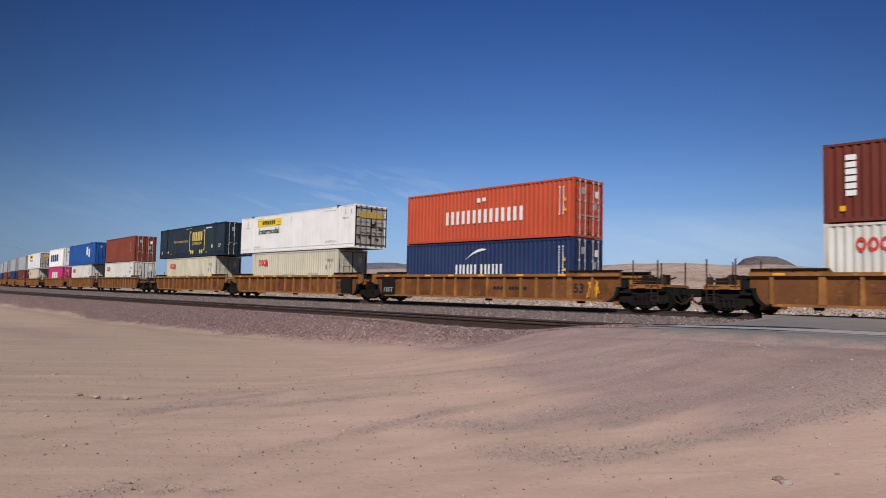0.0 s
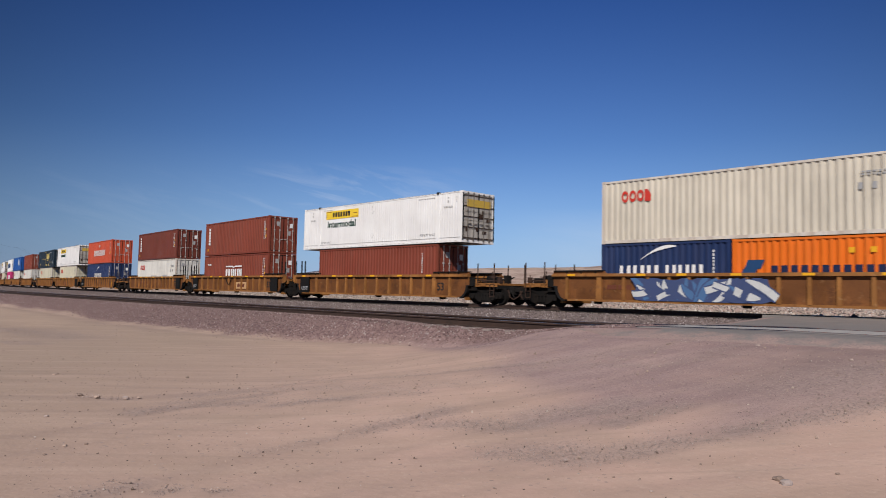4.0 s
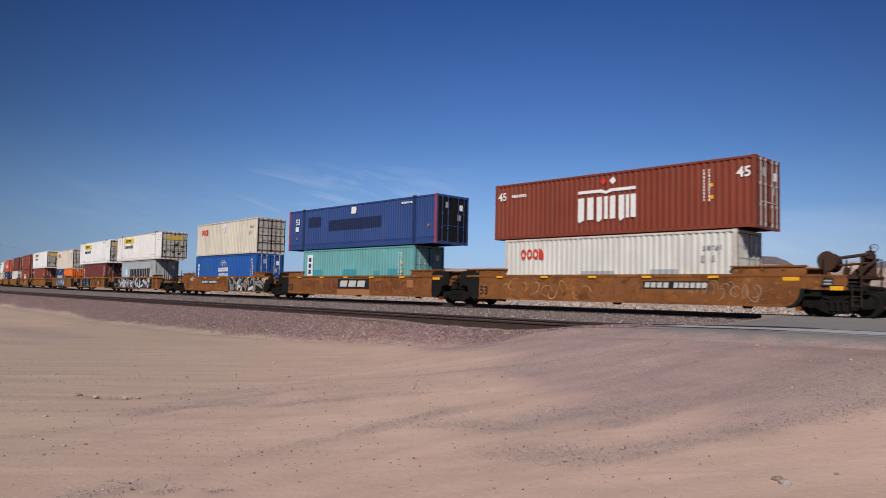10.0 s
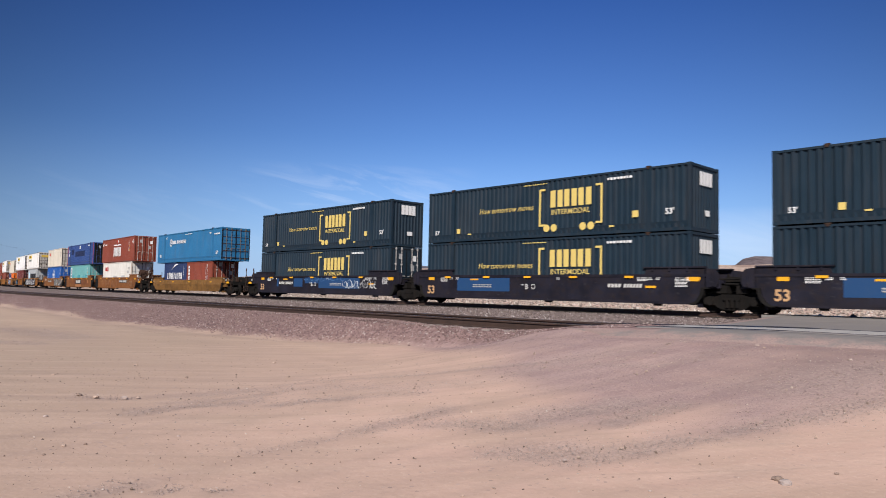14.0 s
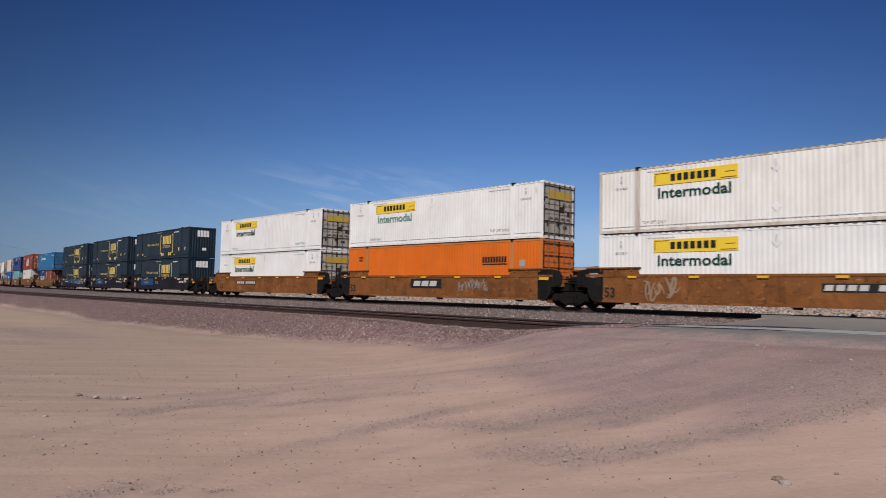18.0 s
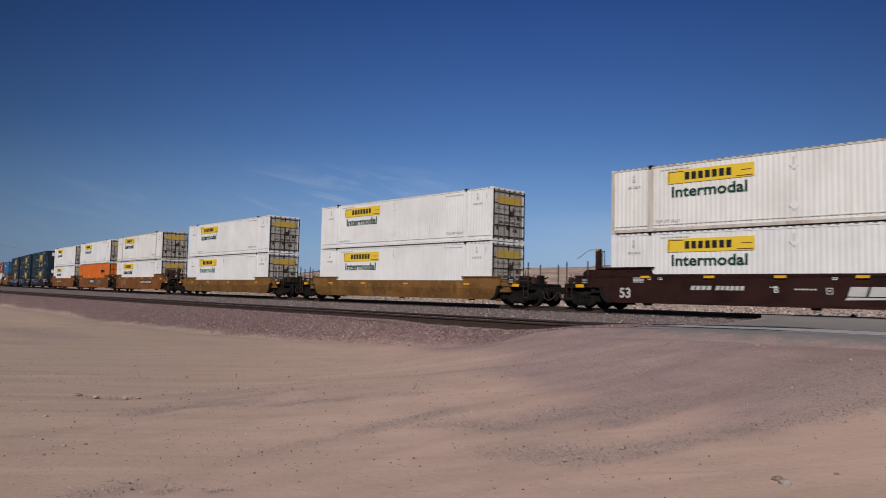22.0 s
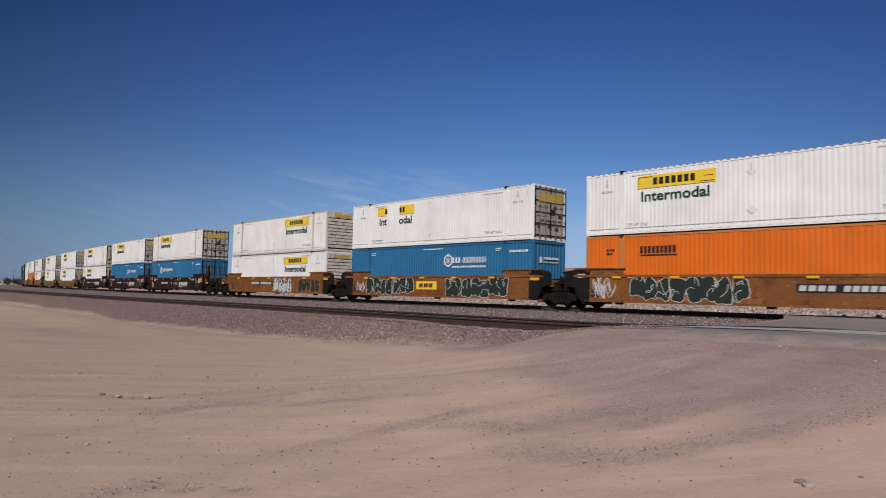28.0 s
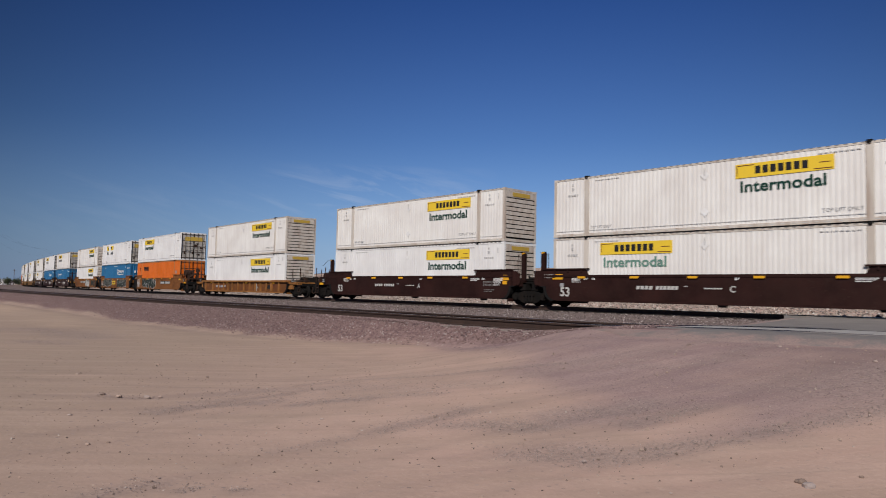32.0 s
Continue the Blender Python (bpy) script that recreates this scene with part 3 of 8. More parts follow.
def ground_material():
    m, nt, b = material("desert_dirt_and_ballast")
    tc = nt.nodes.new("ShaderNodeTexCoord")
    co = tc.outputs["Object"]

    def attr(name):
        a = nt.nodes.new("ShaderNodeAttribute")
        a.attribute_name = name
        return a.outputs["Fac"]
    broad, mid, fine = noise_at(nt, co, 0.12, 4), noise_at(nt, co, 1.3, 6, 0.62), noise_at(nt, co, 34, 6, 0.75)

    def turned(angle, stretch):
        mp = nt.nodes.new("ShaderNodeMapping")
        mp.vector_type = "TEXTURE"
        mp.inputs["Rotation"].default_value = (0, 0, radians(angle))
        mp.inputs["Scale"].default_value = stretch
        nt.links.new(co, mp.inputs["Vector"])
        return mp.outputs[0]
    pink = mix(nt, spread(nt, broad, 0.35, 0.68), (0.565, 0.384, 0.308), (0.63, 0.44, 0.356))
    olive = mix(nt, spread(nt, broad, 0.35, 0.68), (0.395, 0.30, 0.232), (0.465, 0.355, 0.272))
    dirt = mix(nt, attr("tone"), pink, olive)
    dirt = mix(nt, attr("pale"), dirt, (0.63, 0.465, 0.335))
    dirt = mix(nt, spread(nt, attr("mixed"), 0, 0.9, 0, 0.75), dirt, (0.34, 0.252, 0.208))
    dirt = mix(nt, spread(nt, mid, 0.42, 0.68, 0, 0.6), dirt, (0.45, 0.33, 0.26))
    # brushed tyre lines that swing round towards the crossing
    brush = noise_at(nt, turned(52, (5.5, 0.34, 1.0)), 1.0, 5, 0.6)
    dirt = mix(nt, spread(nt, brush, 0.48, 0.72, 0, 0.4), dirt, (0.68, 0.50, 0.40))
    dirt = mix(nt, spread(nt, noise_at(nt, turned(48, (2.4, 0.7, 1.0)), 0.9, 4, 0.55), 0.48, 0.66, 0, 0.32), dirt, (0.47, 0.345, 0.265))
    ruts = noise_at(nt, turned(44, (7.0, 0.13, 1.0)), 1.0, 4, 0.6)
    dirt = mix(nt, spread(nt, ruts, 0.55, 0.70, 0, 0.4), dirt, (0.42, 0.315, 0.25))
    dirt = mix(nt, spread(nt, fine, 0.54, 0.70, 0, 0.34), dirt, (0.36, 0.27, 0.21))
    dirt = mix(nt, spread(nt, noise_at(nt, co, 22, 5, 0.75), 0.54, 0.70, 0, 0.30), dirt, (0.72, 0.56, 0.45))
    vor = node(nt, "ShaderNodeTexVoronoi", Scale=17.0)
    vor.feature = "F1"
    nt.links.new(co, vor.inputs["Vector"])
    hue = nt.nodes.new("ShaderNodeSeparateColor")
    nt.links.new(vor.outputs["Color"], hue.inputs[0])
    stone = mix(nt, hue.outputs[0], (0.165, 0.106, 0.102), (0.305, 0.207, 0.195))
    stone = mix(nt, spread(nt, hue.outputs[1], 0.9, 1.0), stone, (0.40, 0.34, 0.32))
    grey = mix(nt, attr("track"), stone, mix(nt, hue.outputs[0], (0.10, 0.075, 0.070), (0.31, 0.25, 0.23)))
    fan = noise_at(nt, turned(70, (4.5, 0.42, 1.0)), 1.0, 5, 0.6)
    red = mix(nt, spread(nt, fan, 0.42, 0.60), (0.34, 0.238, 0.232), (0.435, 0.315, 0.292))
    red = mix(nt, spread(nt, fine, 0.50, 0.68, 0, 0.55), red, (0.24, 0.17, 0.166))
    red = mix(nt, spread(nt, noise_at(nt, co, 38, 3, 0.8), 0.50, 0.62, 0, 0.6), red, (0.22, 0.155, 0.152))
    red = mix(nt, spread(nt, noise_at(nt, co, 26, 4, 0.8), 0.55, 0.66, 0, 0.7), red, (0.54, 0.41, 0.36))
    red = mix(nt, spread(nt, attr("deep"), 0, 1, 0, 0.75), red, (0.235, 0.165, 0.155))
    vs = node(nt, "ShaderNodeTexVoronoi", Scale=42.0)
    nt.links.new(co, vs.inputs["Vector"])
    hs = nt.nodes.new("ShaderNodeSeparateColor")
    nt.links.new(vs.outputs["Color"], hs.inputs[0])
    chips = mix(nt, hs.outputs[0], (0.25, 0.195, 0.18), (0.47, 0.37, 0.325))

    def times(a, k):
        n = nt.nodes.new("ShaderNodeMath")
        n.operation = "MULTIPLY"
        nt.links.new(a, n.inputs[0])
        if isinstance(k, (int, float)):
            n.inputs[1].default_value = k
        else:
            nt.links.new(k, n.inputs[1])
        n.use_clamp = True
        return n.outputs[0]
    col = mix(nt, times(attr("spill"), spread(nt, mid, 0.30, 0.60, 0.68, 0.92)), dirt, red)
    col = mix(nt, times(attr("streak"), spread(nt, fine, 0.40, 0.58, 0.28, 0.68)), col, chips)
    col = mix(nt, spread(nt, attr("rut"), 0, 1, 0, 0.42), col, (0.30, 0.222, 0.195))
    scat = times(spread(nt, hs.outputs[1], 0.985, 0.99), spread(nt, broad, 0.4, 0.6, 0.2, 0.8))
    col = mix(nt, scat, col, chips)
    col = mix(nt, attr("ballast"), col, grey)
    nt.links.new(col, b.inputs["Base Color"])
    b.inputs["Roughness"].default_value = 0.95
    b.inputs["Specular IOR Level"].default_value = 0.15
    # stones stand proud of each other on the ballast, the dirt is only rough
    hgt = nt.nodes.new("ShaderNodeMath")
    hgt.operation = "MULTIPLY_ADD"
    nt.links.new(times(attr("ballast"), spread(nt, vor.outputs["Distance"], 0.0, 0.6, 1.0, 0.0)), hgt.inputs[0])
    hgt.inputs[1].default_value = 1.6
    nt.links.new(spread(nt, noise_at(nt, co, 14, 4, 0.6), 0, 1, 0, 0.38), hgt.inputs[2])
    bumped(nt, b, hgt.outputs[0], 0.55, 0.03)
    return m


GROUND_MAT = ground_material()
ground = part("ground", ground_me, GROUND_MAT, None)
tagged(ground, "tan desert dirt with tyre marks and pinkish railway ballast", "ground", kind="structure")


# ---- stones ----
def stones(name, pts, sizes, mat, label, seed):
    """Many small broken stones in one mesh."""
    r = np.random.RandomState(seed)
    oct_v = np.array([(1, 0, 0), (-1, 0, 0), (0, 1, 0), (0, -1, 0), (0, 0, 1), (0, 0, -1)], float)
    oct_f = np.array([(0, 2, 4), (2, 1, 4), (1, 3, 4), (3, 0, 4), (2, 0, 5), (1, 2, 5), (3, 1, 5), (0, 3, 5)])
    n = len(pts)
    v = oct_v[None] * r.uniform(0.6, 1.25, (n, 6, 1)) + r.normal(0, 0.14, (n, 6, 3))
    a = r.uniform(0, 6.28, n)
    ca, sa = np.cos(a), np.sin(a)
    b2 = r.uniform(0, 6.28, n)
    cb, sb = np.cos(b2), np.sin(b2)
    x, y, z = v[..., 0], v[..., 1], v[..., 2] * 0.75
    y, z = y * cb[:, None] - z * sb[:, None], y * sb[:, None] + z * cb[:, None]
    x, y = x * ca[:, None] - y * sa[:, None], x * sa[:, None] + y * ca[:, None]
    v = np.stack([x, y, z], -1) * sizes[:, None, None] * 0.5 + pts[:, None, :]
    f = oct_f[None] + 6 * np.arange(n)[:, None, None]
    ob = part(name, grid_mesh(name, v.reshape(-1, 3), f.reshape(-1, 3), False), mat, None)
    return tagged(ob, label, "stones", kind="stuff")


def stone_material(name, a, b_, pale):
    m, nt, b = material(name)
    g = nt.nodes.new("ShaderNodeNewGeometry")
    tc = nt.nodes.new("ShaderNodeTexCoord")
    col = mix(nt, g.outputs["Random Per Island"], a, b_)
    hi = node(nt, "ShaderNodeTexWhiteNoise")
    hi.noise_dimensions = "1D"
    nt.links.new(g.outputs["Random Per Island"], hi.inputs["W"])
    col = mix(nt, spread(nt, hi.outputs["Value"], 0.90, 0.97), col, pale)
    col = mix(nt, spread(nt, noise_at(nt, tc.outputs["Object"], 60, 3), 0.4, 0.7, 0, 0.35), col, tuple(c * 0.6 for c in a))
    nt.links.new(col, b.inputs["Base Color"])
    b.inputs["Roughness"].default_value = 0.9
    return m


rng = np.random.RandomState(7)


def scatter(n, x0, x1, v0, v1, keep=None, squeeze=1.0):
    u = rng.uniform(0, 1, n)
    x = x1 - (x1 - x0) * u ** squeeze
    v = rng.uniform(v0, v1, n)
    y = v + shift(x)
    ok = np.ones(n, bool) if keep is None else keep(x, y)
    x, y = x[ok], y[ok]
    return np.stack([x, y, ground_z(x, y)], 1)


BALLAST_MAT = stone_material("pinkish_ballast_stone", (0.14, 0.09, 0.086), (0.33, 0.225, 0.21), (0.50, 0.41, 0.375))
GREY_MAT = stone_material("grey_ballast_stone", (0.09, 0.064, 0.060), (0.31, 0.245, 0.225), (0.60, 0.54, 0.51))
PEBBLE_MAT = stone_material("desert_pebble", (0.24, 0.175, 0.14), (0.50, 0.375, 0.30), (0.60, 0.49, 0.41))
CHIP_MAT = stone_material("grey_gravel_chip", (0.29, 0.23, 0.205), (0.49, 0.39, 0.34), (0.58, 0.49, 0.43))
RUBBLE_MAT = stone_material("pale_trackside_rubble", (0.13, 0.10, 0.085), (0.52, 0.435, 0.365), (0.74, 0.68, 0.61))
DARK_MAT = stone_material("brown_desert_stone", (0.10, 0.072, 0.058), (0.30, 0.22, 0.175), (0.60, 0.52, 0.45))
SPILL_MAT = stone_material("reddish_gravel", (0.20, 0.142, 0.138), (0.42, 0.30, 0.275), (0.50, 0.39, 0.35))
off_road = lambda x, y: road_side(x, y) < -0.4 + 0.5 * lumps(x, y, 4)
on_slope = lambda x, y: off_road(x, y) & (y - shift(x) > toe_at(x) + 0.28 - 0.2 * step(-18, -14.5, x) + rng.normal(0, 0.10, len(x)) + 0.3 * lumps(x * 1.7, y * 1.7, 9))
p = scatter(62000, -62, -5, 8.7, 11.7, on_slope, 1.6)
p[:, 2] += 0.006
stones("ballast_stones", p, rng.uniform(0.025, 0.06, len(p)), BALLAST_MAT, "pinkish crushed ballast stones on the track's shoulder", 1)
p = scatter(9000, -60, -6, 11.7, 14.2, off_road, 1.5)
stones("ballast_stones", p, rng.uniform(0.035, 0.07, len(p)), BALLAST_MAT, "pinkish ballast stones between the rails", 2)
p = scatter(30000, -75, -9, 14.2, 28.6, off_road, 1.5)
p[:, 2] += 0.01
stones("ballast_stones", p, rng.uniform(0.04, 0.09, len(p)), GREY_MAT, "pale grey ballast stones between the two tracks", 3)
p = np.concatenate([scatter(16000, -62, 10, 31.2, 37, None, 1.2), scatter(16000, -190, 20, 50, 150, None, 1.0), scatter(4500, -80, 14, 31.5, 62, None, 1.1)])
stones("trackside_rubble", p, np.where(np.arange(len(p)) < 16000, rng.uniform(0.06, 0.18, len(p)), rng.uniform(0.15, 0.5, len(p))), RUBBLE_MAT, "pale broken stones along the far side of the line", 8)
p = scatter(600, -60, -5, 8.0, 10.8, lambda x, y: (road_side(x, y) < -0.4) & (np.abs(y - shift(x) - toe_at(x) + 0.3) < rng.uniform(0, 0.9, len(x))), 1.6)
stones("strayed_ballast", p, rng.uniform(0.014, 0.038, len(p)), BALLAST_MAT, "pinkish ballast stones strayed onto the dirt", 9)
p = np.concatenate([scatter(900, -15, -4.5, 0.8, 4.5, None, 1.3), scatter(560, -16, -2.2, 1.0, 6.5, None, 1.3), scatter(350, -30, -8, 3, 9.5, None, 1.0)])
stones("scattered_stones", p, np.where(np.arange(len(p)) < 900, rng.uniform(0.006, 0.014, len(p)), rng.uniform(0.010, 0.024, len(p))) * rng.choice([1, 1, 1.4], len(p)), DARK_MAT, "brown scattered stones on the dirt", 10)
sel = []
for half, power, pts in STREAKS:
    n = int(1300 * half * power * (1 + 2 * sum(math.dist(p_, q_) for p_, q_ in zip(pts[:-1], pts[1:]))))
    k = rng.randint(0, len(pts) - 1, n)
    t = rng.uniform(0, 1, (n, 1))
    P0, P1 = np.array(pts)[k], np.array(pts)[k + 1]
    sel.append(P0 + (P1 - P0) * t + rng.normal(0, half * 0.95, (n, 2)))
sel = np.concatenate(sel)
p = np.column_stack([sel, ground_z(sel[:, 0], sel[:, 1])])
stones("loose_gravel", p, rng.uniform(0.004, 0.011, len(p)) * rng.choice([1, 1, 1, 1.7], len(p)), CHIP_MAT, "grey loose gravel left along tyre marks", 4)
n = 26000
px_, py_ = rng.uniform(-10.5, 0.5, n), rng.uniform(4.9, 10.8, n)
ok = inside_of(px_ + rng.normal(0, 0.22, n), py_ + rng.normal(0, 0.22, n), SPILL)
px_, py_ = px_[ok], py_[ok]
p = np.column_stack([px_, py_, ground_z(px_, py_)])
stones("spilled_ballast", p, rng.uniform(0.004, 0.010, len(p)) * rng.choice([1, 1, 1, 1, 1.8], len(p)), SPILL_MAT, "reddish purple gravel spilled beside the crossing", 6)
p = np.concatenate([scatter(800, -26, 1, 0.6, 10.2, None, 1.5), scatter(700, -9, -0.5, 4.5, 10.5, lambda x, y: road_side(x, y) > -4, 1.0)])
stones("loose_pebbles", p, rng.uniform(0.006, 0.026, len(p)) * rng.choice([1, 1, 1, 1.7], len(p)), PEBBLE_MAT, "small loose pebbles on the dirt", 5)


def rock(x, y, s, seed, mat=PEBBLE_MAT):
    def build(bm):
        bmesh.ops.create_icosphere(bm, subdivisions=2, radius=1)
        for v in bm.verts:
            v.co *= 1 + 0.32 * noise.noise(v.co * 1.7 + Vector((seed, 0, 0)))
            v.co.z *= 0.55
    me = shape(("rock", seed), build)
    ob = part("rock", me, mat, None, at=pose(x, y, float(ground_z(np.array([x]), np.array([y]))[0]) + s * 0.2, 0, 0, seed * 50) @ Matrix.Scale(s, 4))
    return tagged(ob, "small %s rock lying on the dirt" % ("brown" if mat is DARK_MAT else "pale"), "rock", "rocks on the dirt")


ROCKS = ((-7.8, 2.13, .03), (-9.06, 2.82, .04), (-8.78, 2.92, .045), (-8.52, 3.15, .05), (-8.46, 3.28, .03), (-6.27, 2.02, .02), (-6.31, 1.87, .025), (-6.07, 1.66, .02), (-6.08, 2.72, .022),
         (-5.94, 3.89, .026), (-5.97, 3.42, .02), (-4.42, 2.86, .013), (-11.95, 4.57, .045), (-5.7, 2.72, .014), (-11.27, 3.15, .035), (-9.95, 4.53, .035), (-11.11, 6.64, .05), (-3.18, 4.36, .024),
         (-3.14, 4.48, .02), (-2.37, 4.16, .016), (-3.19, 3.3, .013), (-2.7, 4.25, .012), (-2.77, 4.18, .01), (-3.8, 9.33, .035), (-2.52, 8.66, .03), (-4.87, 1.86, .012), (-4.92, 1.92, .01), (-1.6, 5.19, .022))
for i, (x, y, size) in enumerate(ROCKS):
    rock(x, y, 0.78 * size, i % 9, CHIP_MAT if i in (0, 3, 8, 9, 17, 19, 23, 24) else DARK_MAT if i % 2 else PEBBLE_MAT)
SLAB_MAT = stone_material("lilac_grey_slab", (0.36, 0.295, 0.27), (0.40, 0.33, 0.30), (0.40, 0.33, 0.30))
lump = rock(-1.85, 4.86, 0.036, 4, DARK_MAT)
lump["label"] = "dark grey lump of rock on the dirt"
slab = rock(-1.785, 4.81, 0.042, 6, SLAB_MAT)
slab["label"] = "flat lilac grey stone lying on the dirt"


# ---- tracks ----
def swept(name, profile, s0, s1, y0, ds=1.5):
    """A profile of (across, up) drawn along the line."""
    ss = np.arange(s0, s1 + ds, ds)
    rings = []
    for s in ss:
        x, dy, th = line_at(s)
        w = y0 - LINE_Y
        x += math.sin(th) * w
        y = LINE_Y + dy + math.cos(th) * w
        up = float(hump(x)) if y0 == NEAR_Y else 0.0
        rings.append([(x + math.sin(th) * a, y + math.cos(th) * a, h + up) for a, h in profile])
    v = np.array(rings)
    m, k = v.shape[:2]
    i = np.arange(m * k).reshape(m, k)
    f = np.stack([i[:-1], np.roll(i, -1, 1)[:-1], np.roll(i, -1, 1)[1:], i[1:]], -1).reshape(-1, 4)
    return grid_mesh(name, v.reshape(-1, 3), f, False)


RAIL_PROFILE = [(-0.070, 0), (0.070, 0), (0.070, 0.012), (0.010, 0.030), (0.010, 0.125), (0.036, 0.135), (0.036, 0.165), (0.028, 0.172),
                (-0.028, 0.172), (-0.036, 0.165), (-0.036, 0.135), (-0.010, 0.125), (-0.010, 0.030), (-0.070, 0.012)]


def rail_material():
    m, nt, b = material("rusty_rail_steel")
    tc = nt.nodes.new("ShaderNodeTexCoord")
    s = nt.nodes.new("ShaderNodeSeparateXYZ")
    nt.links.new(tc.outputs["Object"], s.inputs[0])
    worn = spread(nt, s.outputs["Z"], RAIL - 0.004, RAIL - 0.001)
    n = noise_at(nt, tc.outputs["Object"], 6, 5, 0.6)
    rust = mix(nt, spread(nt, n, 0.3, 0.7), (0.026, 0.014, 0.010), (0.062, 0.032, 0.022))
    nt.links.new(mix(nt, worn, rust, (0.42, 0.41, 0.40)), b.inputs["Base Color"])
    nt.links.new(worn, b.inputs["Metallic"])
    nt.links.new(spread(nt, worn, 0, 1, 0.85, 0.25), b.inputs["Roughness"])
    return m


RAIL_MAT = rail_material()
TIE_MAT, nt, b = material("weathered_concrete_tie")
tc = nt.nodes.new("ShaderNodeTexCoord")
nt.links.new(mix(nt, spread(nt, noise_at(nt, tc.outputs["Object"], 5, 6, 0.65), 0.3, 0.7), (0.17, 0.135, 0.12), (0.34, 0.29, 0.26)), b.inputs["Base Color"])
b.inputs["Roughness"].default_value = 0.9


OLD_TIE, nt, b = material("dark_creosoted_tie")
tc = nt.nodes.new("ShaderNodeTexCoord")
nt.links.new(mix(nt, spread(nt, noise_at(nt, tc.outputs["Object"], 4, 6, 0.65), 0.3, 0.7), (0.02, 0.015, 0.012), (0.05, 0.038, 0.03)), b.inputs["Base Color"])
b.inputs["Roughness"].default_value = 0.95


def track(y0, label, ties, tie_mat):
    root = tagged(new("railway_track"), label, "railway track", kind="structure")
    root.location = (-20, y0, 0.5)
    inv = Matrix.Translation((20, -y0, -0.5))
    for side in (-0.7525, 0.7525):
        prof = [(side + a, RAIL - 0.172 + h) for a, h in RAIL_PROFILE]
        part("rail", swept("rail", prof, -420, 60, y0), RAIL_MAT, root, "rusty steel rail with a worn head", inv)

    def tie(bm):
        prism(bm, [(-0.13, -0.20), (0.13, -0.20), (0.105, 0.0), (-0.105, 0.0)], -1.29, 1.29)
    me = shape("tie", tie, 0.012)
    for s in ties:
        x, dy, th = line_at(s)
        w = y0 - LINE_Y
        part("tie", me, tie_mat, root, at=inv @ pose(x + math.sin(th) * w, LINE_Y + dy + math.cos(th) * w, RAIL - 0.178, 0, 0, -math.degrees(th)))


# ---- crossing ----
ASPHALT, nt, b = material("worn_grey_asphalt")
tc = nt.nodes.new("ShaderNodeTexCoord")
co = tc.outputs["Object"]
col = mix(nt, spread(nt, noise_at(nt, co, 0.5, 5), 0.3, 0.7), (0.20, 0.183, 0.17), (0.26, 0.238, 0.22))
col = mix(nt, spread(nt, noise_at(nt, co, 60, 4, 0.7), 0.45, 0.75, 0, 0.6), col, (0.17, 0.145, 0.13))
col = mix(nt, spread(nt, noise_at(nt, co, 1.6, 6, 0.65), 0.55, 0.75, 0, 0.5), col, (0.36, 0.305, 0.27))
dust = nt.nodes.new("ShaderNodeAttribute")
dust.attribute_name = "dust"
cover = nt.nodes.new("ShaderNodeMath")
cover.operation = "ADD"
nt.links.new(dust.outputs["Fac"], cover.inputs[0])
nt.links.new(spread(nt, noise_at(nt, co, 2.2, 7, 0.7), 0.25, 0.75, -0.55, 0.55), cover.inputs[1])
grit = mix(nt, spread(nt, noise_at(nt, co, 34, 6, 0.75), 0.45, 0.65), (0.40, 0.29, 0.25), (0.25, 0.182, 0.172))
col = mix(nt, spread(nt, cover.outputs[0], 0.32, 0.72), col, grit)
nt.links.new(col, b.inputs["Base Color"])
b.inputs["Roughness"].default_value = 0.85
bumped(nt, b, noise_at(nt, co, 70, 4, 0.7), 0.4, 0.008)
CONCRETE, nt, b = material("pale_crossing_concrete")
tc = nt.nodes.new("ShaderNodeTexCoord")
nt.links.new(mix(nt, spread(nt, noise_at(nt, tc.outputs["Object"], 3, 6, 0.65), 0.3, 0.75), (0.33, 0.315, 0.295), (0.45, 0.43, 0.405)), b.inputs["Base Color"])
b.inputs["Roughness"].default_value = 0.85


